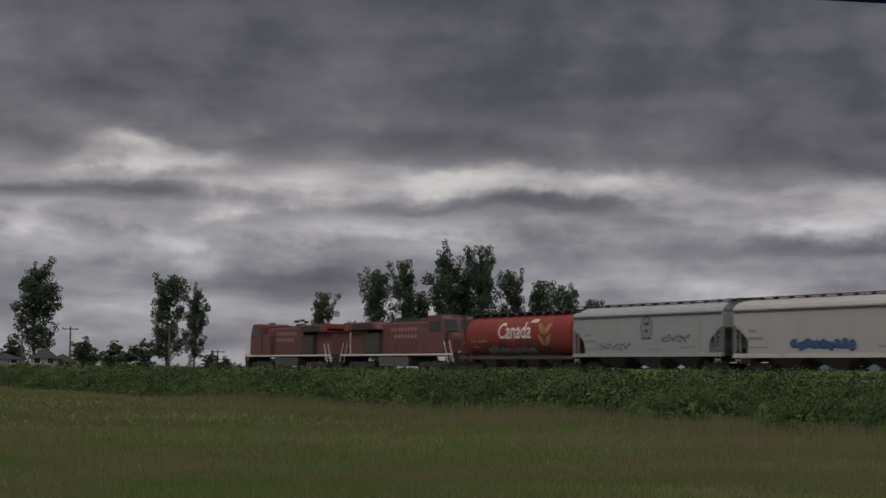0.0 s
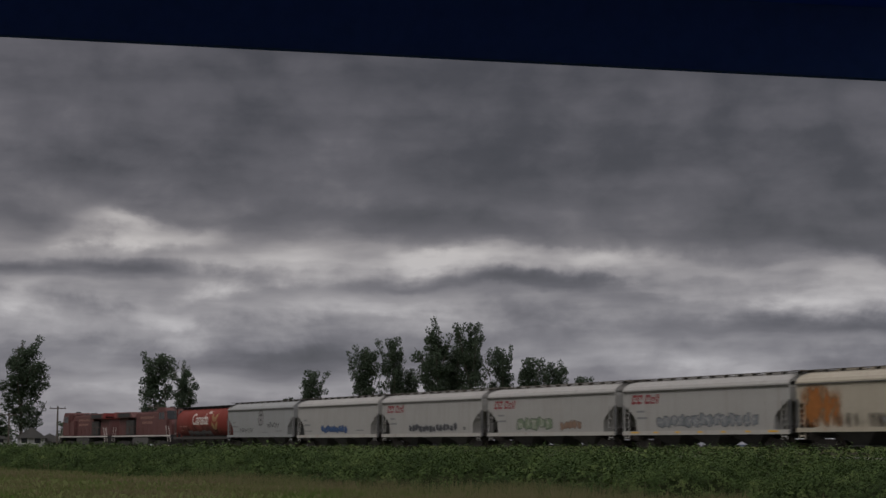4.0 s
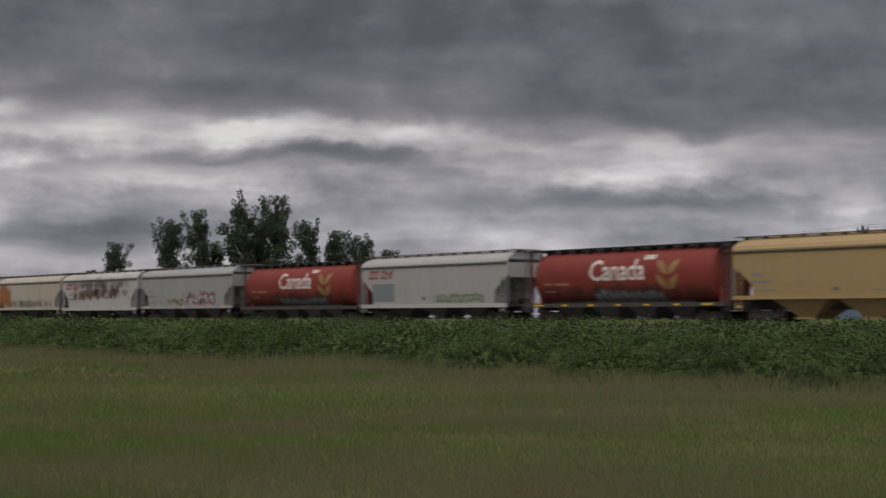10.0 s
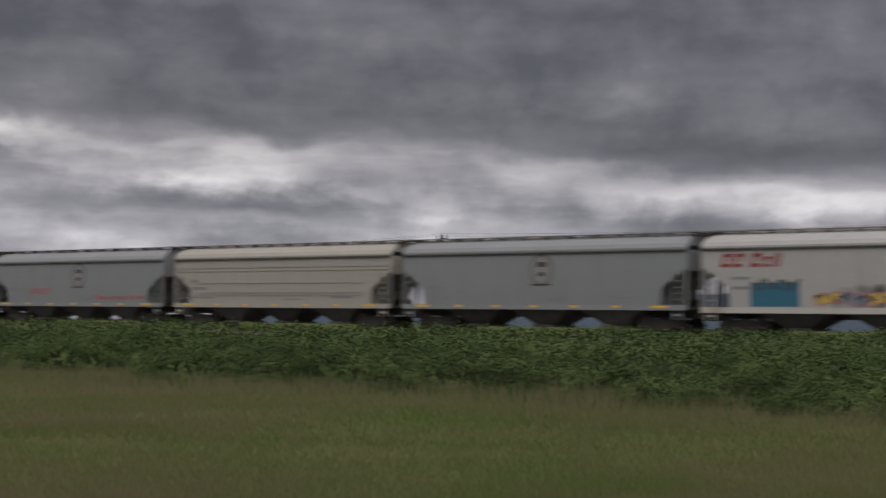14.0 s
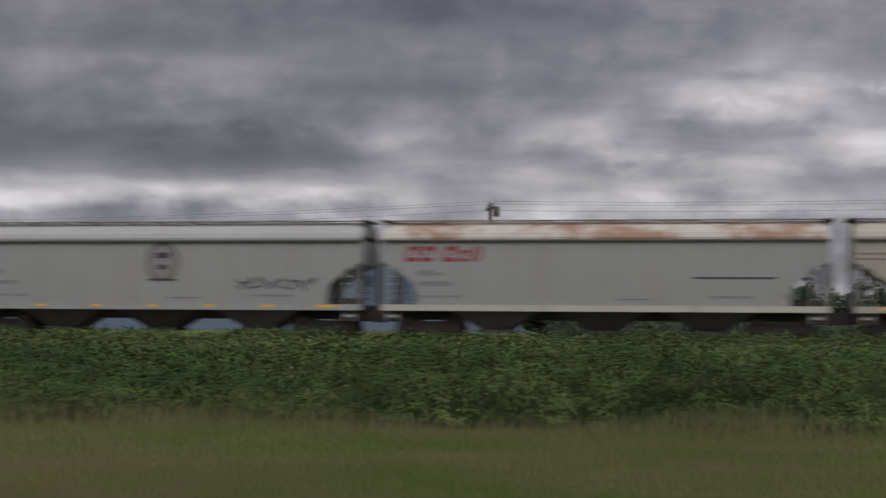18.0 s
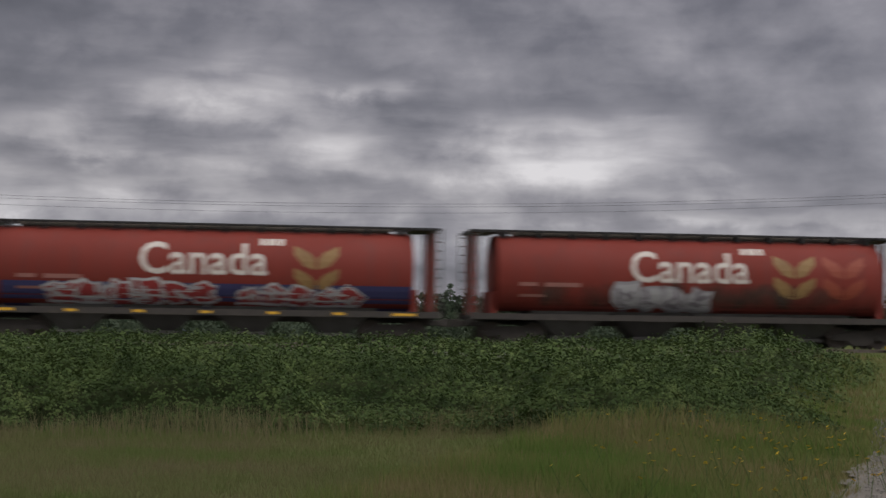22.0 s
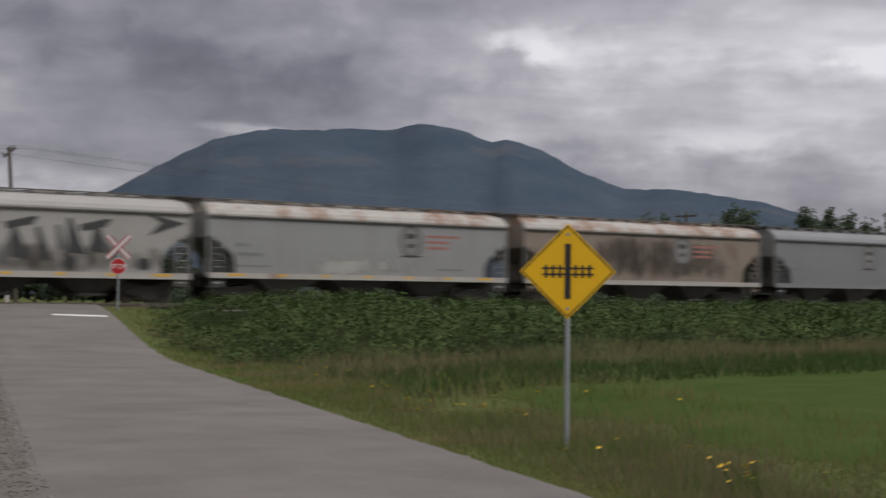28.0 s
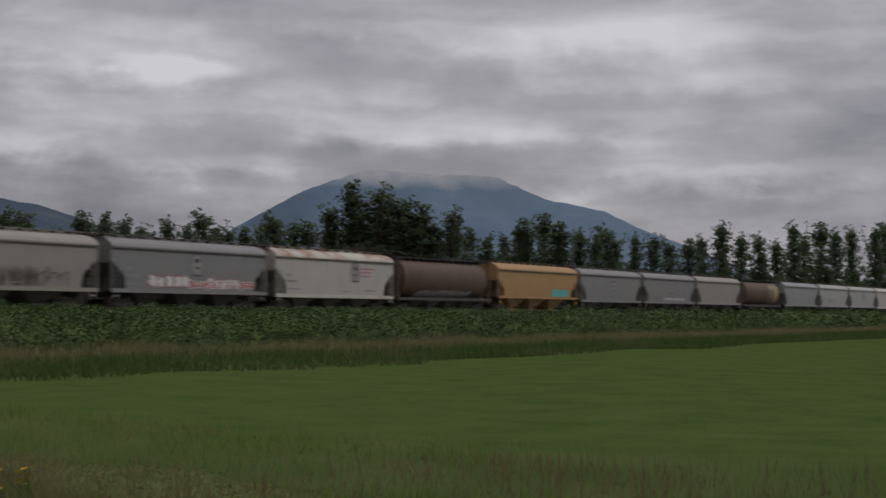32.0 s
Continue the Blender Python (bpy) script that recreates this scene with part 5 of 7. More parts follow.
M_POPLAR = leafy("poplar_leaves", [(0.062, 0.086, 0.054), (0.074, 0.100, 0.061), (0.088, 0.114, 0.069), (0.104, 0.130, 0.079)], scale=0.3, apart=0.4, thinness=0.40)
M_BARK = mat("bark", (0.09, 0.075, 0.06), (0.06, 0.05, 0.042), rough=0.95, scale=1.5, bump=0.5)
M_BLOOM = mat("yellow_petals", (0.75, 0.50, 0.02), (0.70, 0.42, 0.02), rough=0.6, scale=8)


def lump(x, y, k):
    """Uneven relief, about -1 to 1."""
    x, y = np.asarray(x, float), np.asarray(y, float)
    return (np.sin(0.83 * k * x + 1.7 * np.sin(0.41 * k * y + 0.9)) * np.sin(0.77 * k * y + 1.3 * np.sin(0.53 * k * x)) +
            0.6 * np.sin(1.91 * k * x + 2.0 + 1.1 * np.sin(1.3 * k * y)) * np.sin(1.73 * k * y + 0.4 * k * x)) / 1.4


def mound_map():
    """Rounded mounds of bramble over a sheet that repeats every 320 m; 0 in the gaps between them, 1 on top."""
    rng = np.random.default_rng(77)
    cell, nx, ny = 0.25, 1280, 160
    m = np.zeros((ny, nx))
    for _ in range(2900):
        cx, cy, r, top = rng.uniform(0, 320), rng.uniform(0, 40), rng.uniform(0.6, 2.3), rng.uniform(0.40, 1.0)
        k = int(r / cell) + 1
        ix, iy = int(cx / cell) + np.arange(-k, k + 1), int(cy / cell) + np.arange(-k, k + 1)
        iy = iy[(iy >= 0) & (iy < ny)]
        d2 = (((ix * cell - cx)[None, :]) ** 2 + ((iy * cell - cy)[:, None]) ** 2) / r ** 2
        at_ = np.ix_(iy, ix % nx)
        m[at_] = np.maximum(m[at_], top * np.sqrt(np.clip(1 - d2, 0, 1)))
    return m


MOUNDS = mound_map()


def mound(x, y):
    u, v = (np.asarray(x, float) % 320) / 0.25, np.clip((np.asarray(y, float) - 24) / 0.25, 0, 158)
    i, j = u.astype(int), v.astype(int)
    fu, fv = u - i, v - j
    i2 = (i + 1) % 1280
    i = i % 1280
    return (MOUNDS[j, i] * (1 - fu) + MOUNDS[j, i2] * fu) * (1 - fv) + (MOUNDS[j + 1, i] * (1 - fu) + MOUNDS[j + 1, i2] * fu) * fv


def thicket_height(x, y):
    """Top of the thicket over the ground; nothing on the road, its verges or the track."""
    off, _ = road_side(x, y)
    east = smooth(-1, 1, off)
    foot = np.interp(x, (-80, -53, -33, -26, -14, -4), (28.4, 28.3, 29.5, 29.0, 26.9, 26.9)) * (1 - east) + 33.2 * east + 0.8 * lump(x, 0 * x + 3, 0.45) + 0.5 * lump(x, 0 * x, 1.3)
    h = smooth(-0.5, 3.6, y - foot + 1.6 * (mound(x + 130, y) - 0.4)) * (1.30 - 0.36 * east) + 0.20 * smooth(5, 20, y - foot)
    h = h * (1 - 0.36 * smooth(40, 56, y)) * (1 - smooth(58.5, 60.5, y))
    h = h * (0.42 + 0.16 * mound(x + 40, y + 9)) + smooth(0.0, 0.25, h) * 0.85 * mound(x, y) + (0.22 * lump(x, y, 0.5) + 0.14 * lump(x + 31, y, 1.15) + 0.09 * lump(x + 7, y + 3, 3.1) + 0.07 * lump(x, y, 6.0)) * smooth(0.1, 1.0, h)
    h = h - 0.80 * np.maximum(0, land(x, y) + h - (0.98 + 0.36 * mound(x, y) + 0.20 * smooth(46, 55, y)))
    gap = np.where(off < 0, smooth(3.6, 7.5, -off + 0.8 * lump(x, y, 0.9)), smooth(2.8, 7.0, off + 0.8 * lump(x, y, 0.9)))
    clump = 0.75 * np.exp(-((off + 6.6) / 2.6) ** 2 - ((y - 51) / 6.0) ** 2)
    clump = clump + 0.55 * np.exp(-((off - 9.5) / 4.5) ** 2 - ((y - 47) / 9.0) ** 2) * (0.6 + 0.6 * mound(x, y))
    return np.maximum(h * gap + clump, 0)


def thicket():
    rng = np.random.default_rng(5)
    xs = np.concatenate([np.linspace(-620, -150, 160)[:-1], np.arange(-150, -50, 0.7), np.arange(-50, 50, 0.4), np.arange(50, 130, 0.8), np.linspace(130, 520, 140)])
    ys = np.concatenate([np.arange(26, 44, 0.4), np.arange(44, 61.5, 1.0)])
    gx, gy = np.meshgrid(xs, ys)
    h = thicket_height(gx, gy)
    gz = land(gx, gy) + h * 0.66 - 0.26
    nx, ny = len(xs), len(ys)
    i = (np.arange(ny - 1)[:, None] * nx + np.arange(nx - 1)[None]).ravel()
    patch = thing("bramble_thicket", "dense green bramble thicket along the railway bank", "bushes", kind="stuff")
    # added dark sheet below the leaves, so gaps between them read as shade
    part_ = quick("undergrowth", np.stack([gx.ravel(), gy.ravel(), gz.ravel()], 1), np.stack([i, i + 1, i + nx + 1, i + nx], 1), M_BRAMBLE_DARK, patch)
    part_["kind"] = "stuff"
    # sprigs of a few leaves each: denser and finer where the camera is nearer, most of them on the front
    for x0, x1, y0, y1, sprigs, size in ((-42, 42, 26.5, 33, 82000, 0.060), (-42, 42, 33, 60, 36000, 0.11), (-130, -42, 27, 35, 30000, 0.095), (-130, -42, 35, 60, 14000, 0.13),
                                         (42, 130, 32, 60, 26000, 0.13), (-600, -130, 27, 60, 14000, 0.28), (130, 500, 30, 60, 9000, 0.32)):
        x, y = rng.uniform(x0, x1, sprigs), rng.uniform(y0, y1, sprigs)
        h = thicket_height(x, y)
        gx, gy = (thicket_height(x + 0.2, y) - h) / 0.2, (thicket_height(x, y + 0.2) - h) / 0.2
        keep = (h > 0.12) & (rng.random(sprigs) < (0.66 + 0.30 * np.minimum(np.hypot(gx, gy), 2.5)))
        x, y, h, gx, gy = x[keep], y[keep], h[keep], gx[keep], gy[keep]
        out = np.stack([-gx, -gy, np.ones(len(x))], 1)
        out /= np.linalg.norm(out, axis=1)[:, None]
        core = np.stack([x, y, land(x, y) + h * (1 - 0.26 * rng.random(len(x)) ** 1.3)], 1)
        core[:, 2] += (rng.random(len(x)) < 0.04) * rng.uniform(0.04, 0.22, len(x))
        per = 8
        way = out * 0.9 + rng.normal(0, 0.45, (len(x), 3))
        way /= np.linalg.norm(way, axis=1)[:, None]
        along = (np.arange(per) / per - 0.35)[None, :, None]
        pos = core[:, None] + way[:, None] * along * size * 2.4 + rng.normal(0, size * 0.55, (len(x), per, 3))
        face = np.repeat(out[:, None] * 1.5 + way[:, None] * 0.6, per, 1)
        v, f = leaf_quads(rng, pos.reshape(-1, 3), size, flat=0.0, aspect=0.74, face=face.reshape(-1, 3))
        quick("leaves", v, f, M_BRAMBLE, patch)["kind"] = "stuff"


def blades(rng, x, y, z, height, width, lean=0.7):
    """Tapered grass blades that lean every way."""
    n = len(x)
    a = rng.uniform(0, math.tau, n)
    w = width * rng.uniform(0.6, 1.4, n)
    h = height * rng.uniform(0.45, 1.2, n)
    dx, dy = np.cos(a) * w, np.sin(a) * w
    b = rng.uniform(0, math.tau, n)
    k = h * lean * rng.random(n)
    p = [np.stack([x - dx, y - dy, z], 1), np.stack([x + dx, y + dy, z], 1), np.stack([x + np.cos(b) * k, y + np.sin(b) * k, z + h], 1)]
    return np.stack(p, 1).reshape(-1, 3), np.arange(3 * n).reshape(-1, 3)


def sector(rng, count, a0, a1, r0, r1):
    """Places in a fan round the camera's stand, thinner with distance."""
    a = np.radians(rng.uniform(a0, a1, count))
    r = r0 * (r1 / r0) ** rng.random(count)
    return r * np.sin(a), r * np.cos(a)


def grass():
    rng = np.random.default_rng(8)
    meadow = thing("meadow_grass", "long uneven meadow grass going to seed", "grass", kind="stuff")
    for a0, a1, r0, r1, count, tall, wide in ((-80, 26, 11, 22, 400000, 0.15, 0.0045), (-80, 26, 22, 45, 330000, 0.16, 0.008), (-82, -30, 45, 200, 90000, 0.18, 0.05)):
        x, y = sector(rng, count, a0, a1, r0, r1)
        off, _ = road_side(x, y)
        thick = 0.62 + 0.28 * lump(x, y, 0.22) + 0.22 * lump(x, y, 0.9)
        keep = (off < -5.0) & (y < 31.5) & (rng.random(count) < 0.35 + 0.65 * thick) & (thicket_height(x, y) < 0.5)
        x, y, thick = x[keep], y[keep], thick[keep]
        tallness = tall * (0.65 + 0.4 * np.clip(thick, 0, 1.2))
        v, f = blades(rng, x, y, land(x, y) - 0.02, tallness, wide)
        quick("blades", v, f, M_GRASS, meadow)["kind"] = "stuff"
    # a browner belt of seeding grass before the thicket
    belt = thing("seeding_grass", "belt of brownish seeding grass before the thicket", "grass", kind="stuff")
    for x0, x1, count, wide in ((-60, -8, 60000, 0.014), (-260, -60, 60000, 0.06)):
        x, y = rng.uniform(x0, x1, count), rng.uniform(20, 29.5, count)
        off, _ = road_side(x, y)
        keep = (off < -6) & (rng.random(count) < smooth(20, 24, y) * (0.5 + 0.5 * lump(x, y, 0.35))) & (thicket_height(x, y) < 0.5)
        x, y = x[keep], y[keep]
        v, f = blades(rng, x, y, land(x, y) - 0.02, 0.15 * (1 + 0.4 * lump(x, y, 0.6)), wide)
        quick("blades", v, f, M_BELT, belt)["kind"] = "stuff"
    verge = thing("verge_grass", "dry seeding grass on the road verges", "grass", kind="stuff")
    for a0, a1, r0, r1, count, tall, wide in ((-2, 72, 10, 26, 200000, 0.24, 0.010), (0, 60, 26, 70, 140000, 0.32, 0.02)):
        x, y = sector(rng, count, a0, a1, r0, r1)
        off, s = road_side(x, y)
        left = (off < -ROAD_W / 2 - 0.10 - 0.7 * (1 - smooth(14, 34, y)) - 0.35 * lump(x, y, 1.1)) & (off > -8.0) & (y < 60)
        right = (off > ROAD_W / 2 + 0.15) & (off < 4.4 + 0.8 * lump(x, y, 0.5) + 4.0 * (rng.random(count) < 0.10)) & (y < 60)
        keep = (left | right) & (thicket_height(x, y) < 0.7)
        x, y, off = x[keep], y[keep], off[keep]
        edge = np.abs(off) - ROAD_W / 2
        tallness = tall * np.clip(0.30 + 0.30 * edge, 0.3, 1.25) * np.where(off > 0, 0.8, 1.0) * (1 + 0.4 * lump(x, y, 0.8))
        v, f = blades(rng, x, y, land(x, y) - 0.02, tallness, wide)
        quick("blades", v, f, M_DRY, verge)["kind"] = "stuff"
    x, y = sector(rng, 90000, 14, 66, 11, 62)
    off, _ = road_side(x, y)
    keep = (off > ROAD_W / 2 + 0.5) & (off < 4.6 + 0.9 * lump(x, y, 0.5)) & (y < 57) & (rng.random(90000) < 0.55 + 0.45 * lump(x, y, 0.9)) & (thicket_height(x, y) < 0.9)
    x, y, off = x[keep], y[keep], off[keep]
    v, f = blades(rng, x, y, land(x, y) - 0.02, 0.34 * np.clip(0.4 + 0.3 * (off - ROAD_W / 2), 0.4, 1.1) * (1 + 0.4 * lump(x, y, 1.2)), 0.007 * np.hypot(x, y) / 18, lean=0.5)
    quick("seed_heads", v, f, M_BELT, verge)["kind"] = "stuff"
    foot = thing("rank_grass", "tall rank grass at the foot of the thicket", "grass", kind="stuff")
    for y0, y1, n, tall, wide, material in ((21, 30, 90000, 0.34, 0.022, M_RANK), (28.5, 36, 60000, 0.45, 0.022, M_BELT)):
        x, y = rng.uniform(-110, 150, n), rng.uniform(y0, y1, n)
        off, _ = road_side(x, y)
        front = np.where(off > 0, y > 22.5 + 0.5 * lump(x, y, 0.6), (y > 26.2) & (rng.random(n) < 0.20))
        keep = front & (np.abs(off) > 4.5) & (thicket_height(x, y) < 0.8)
        x, y = x[keep], y[keep]
        v, f = blades(rng, x, y, land(x, y) - 0.02, tall * (1 + 0.4 * lump(x, y, 0.7)), wide)
        quick("blades", v, f, material, foot)["kind"] = "stuff"
    x, y = rng.uniform(-75, 22, 150000), rng.uniform(25, 31.5, 150000)
    off, _ = road_side(x, y)
    cover = thicket_height(x, y)
    keep = (off < -5.5) & (cover < 0.55) & (rng.random(150000) < smooth(24.5, 27.5, y) * (0.45 + 0.5 * lump(x, y, 0.8)))
    x, y = x[keep], y[keep]
    v, f = blades(rng, x, y, land(x, y) - 0.02, 0.40 * (1 + 0.45 * lump(x, y, 0.7)), 0.0065, lean=0.5)
    quick("seed_heads", v, f, M_BELT, foot)["kind"] = "stuff"
    # sparse reddish stems over the verge and the near edge of the field
    x, y = sector(rng, 7000, 36, 80, 10.5, 17)
    off, _ = road_side(x, y)
    keep = (off > ROAD_W / 2 + 0.8) & (off < 12) & (rng.random(7000) < 0.4 + 0.5 * lump(x, y, 0.5))
    x, y = x[keep], y[keep]
    v, f = blades(rng, x, y, land(x, y), 0.30, 0.006, lean=0.4)
    quick("stem_cluster", v, f, M_STEM, foot)["kind"] = "stuff"
    lawn = thing("mown_field", "short mown bright green field", "grass", kind="stuff")
    uu, gy = np.meshgrid(np.linspace(0, 1, 160) ** 2, np.arange(-14, 23.3, 0.3))
    edge = ROAD_A.x + (gy - ROAD_A.y) * ROAD_DIR.x / ROAD_DIR.y + (4.5 + 0.5 * lump(0 * gy, gy, 0.8)) / ROAD_DIR.y
    gx = edge + uu * 320
    nx = gx.shape[1]
    i = (np.arange(gx.shape[0] - 1)[:, None] * nx + np.arange(nx - 1)[None]).ravel()
    quick("turf", np.stack([gx.ravel(), gy.ravel(), (land(gx, gy) - 0.06 + 0.10 * smooth(0, 2.5, uu * 320)).ravel()], 1), np.stack([i, i + 1, i + nx + 1, i + nx], 1), M_TURF, lawn, smooth=True)["kind"] = "stuff"
    for r0, r1, count, tall, wide in ((12, 26, 110000, 0.035, 0.012), (26, 60, 50000, 0.025, 0.016)):
        x, y = sector(rng, count, 38, 86, r0, r1)
        off, _ = road_side(x, y)
        keep = (off > 4.2 + 0.8 * lump(x, y, 0.5)) & (y < 23.2 + 0.4 * lump(x, y, 0.6))
        x, y = x[keep], y[keep]
        v, f = blades(rng, x, y, land(x, y) - 0.01, tall * (1 + 0.4 * lump(x, y, 0.4)), wide, lean=0.8)
        quick("blades", v, f, M_MOWN, lawn)["kind"] = "stuff"


M_TURF = mat("close_turf", (0.036, 0.060, 0.016), (0.058, 0.076, 0.026), rough=0.95, scale=0.7, fine=9.0, bump=0.8, gloss=0.0)
M_BELT = leafy("brown_seeding_grass", [(0.110, 0.122, 0.052), (0.134, 0.132, 0.064), (0.155, 0.136, 0.076), (0.172, 0.142, 0.086)], rough=0.85, scale=0.15)
M_STEM = leafy("pale_seed_stems", [(0.11, 0.10, 0.055), (0.125, 0.095, 0.06), (0.14, 0.112, 0.07)], rough=0.85, scale=0.3)
M_RANK = leafy("rank_grass_blades", [(0.034, 0.066, 0.018), (0.046, 0.080, 0.022), (0.062, 0.090, 0.030), (0.11, 0.095, 0.055)], rough=0.8, scale=0.25)
CROWNS = {}


def crown_mesh(key, rng, blobs, leaves, size):
    """Leaves round many small clumps: blobs are (x, y, z, radius) in a tree of height 1."""
    pos = []
    whole = sum(b[3] ** 2 for b in blobs)
    for bx, by, bz, br in blobs:
        per = max(4, round(leaves * br ** 2 / whole))
        d = rng.normal(size=(per, 3))
        d /= np.linalg.norm(d, axis=1)[:, None]
        r = br * rng.uniform(0.25, 1.0, per) ** 0.5
        pos.append(np.array([bx, by, bz]) + d * r[:, None] * np.array([1, 1, 0.85]))
    pos = np.concatenate(pos)
    pos[:, 2] *= 1.0 / pos[:, 2].max()
    v, f = leaf_quads(rng, pos, size, flat=0.1, aspect=0.8)
    ob = quick("crown", v, f, M_CROWN)
    me = ob.data
    bpy.data.objects.remove(ob)
    CROWNS[key] = me
    return me


def make_tree_kinds():
    """Eight shapes of height 1: three broad trees, three poplars, two plain bushy ones."""
    for k in range(8):
        rng = np.random.default_rng(60 + k)
        sort = 0 if k < 3 else 1 if k < 6 else 2
        blobs, limbs = [], []
        count = (27, 40, 13)[sort]
        lean = rng.uniform(-0.04, 0.04)
        skew = rng.uniform(0, math.tau)
        for i in range(count):
            f = (i + rng.random()) / count
            z0 = (0.03, 0.03, 0.05)[sort] + (0.76, 0.82, 0.55)[sort] * f
            a = i * 2.4 + rng.uniform(-0.5, 0.5)
            reach = ((0.25 * (1 - 0.55 * f ** 1.5) * (0.75 + 0.25 * min(1, f / 0.25)), 0.120 * (1 - 0.80 * f ** 2.2), 0.36 * (1 - 0.55 * f))[sort]
                     * rng.uniform(0.50, 1.20) * (1 + (0.22, 0.1, 0.1)[sort] * math.cos(a - skew)))
            steep = radians(rng.uniform(*((44, 70), (62, 80), (20, 58))[sort]))
            foot = Vector((lean * z0, 0, z0))
            tip = Vector((lean * z0 + reach * math.cos(a), reach * math.sin(a), min(z0 + reach * math.tan(steep), 0.93 + 0.05 * rng.random())))
            limbs.append((reach, foot, tip))
            m = (7, 6, 6)[sort]
            for j in range(m):
                g = (0.32, 0.15, 0.25)[sort] + (0.68, 0.85, 0.75)[sort] * (j + rng.random()) / m
                p = foot.lerp(tip, g) + Vector(rng.normal(0, (0.026, 0.012, 0.04)[sort], 3))
                blobs.append((p.x, p.y, p.z, (0.058, 0.030, 0.085)[sort] * rng.uniform(0.5, 1.3) * (1.15 - 0.45 * g)))
        for j in range((10, 12, 4)[sort]):
            z = 0.62 + 0.36 * j / (10, 12, 4)[sort]
            blobs.append((lean * z + rng.normal(0, 0.018), rng.normal(0, 0.018), z, (0.040, 0.026, 0.09)[sort] * (1.5 - z)))
        crown_mesh(k, rng, blobs, (13000, 3200, 1500)[sort], (0.0175, 0.020, 0.062)[sort])
        bm = bmesh.new()
        rod(bm, (0, 0, -0.03), (lean * 0.5, 0, 0.5), 0.015, 0.010, sides=7)
        rod(bm, (lean * 0.5, 0, 0.5), (lean * 0.93, 0, 0.93), 0.010, 0.003, sides=6)
        SHARED[("trunk", k)] = bpy.data.meshes.new("trunk")
        bm.to_mesh(SHARED[("trunk", k)])
        bm.free()
        for j, (reach, foot, tip) in enumerate(sorted(limbs, key=lambda b: -b[0])[:7]):
            bm = bmesh.new()
            rod(bm, foot - Vector((0, 0, 0.02)), tip, 0.007, 0.002, sides=5)
            SHARED[("limb", k, j)] = bpy.data.meshes.new("limb")
            bm.to_mesh(SHARED[("limb", k, j)])
            bm.free()


def tree(az, el, dist, k, turn=0.0, fat=1.0, label="", group="", leaf=None):
    """A tree whose top shows at that azimuth and elevation from the camera's stand."""
    dist = max(dist, 92 / math.cos(radians(az)))
    x, y = dist * math.sin(radians(az)), dist * math.cos(radians(az))
    g = float(land(x, y))
    h = EYE[2] + dist * math.tan(radians(el)) - g
    t = thing("tree", label, "tree", group, Matrix.LocRotScale((x, y, g), Euler((0, 0, turn)), (h * fat, h * fat, h)))
    part("trunk", SHARED[("trunk", k)], M_BARK, t)
    for j in range(7):
        if ("limb", k, j) in SHARED:
            part("limb", SHARED[("limb", k, j)], M_BARK, t)
    part("crown", CROWNS[k], leaf or M_CROWN, t)
    return t


def at(x, yaw):
    return yaw + math.degrees(math.atan((x - 784) / 2967))


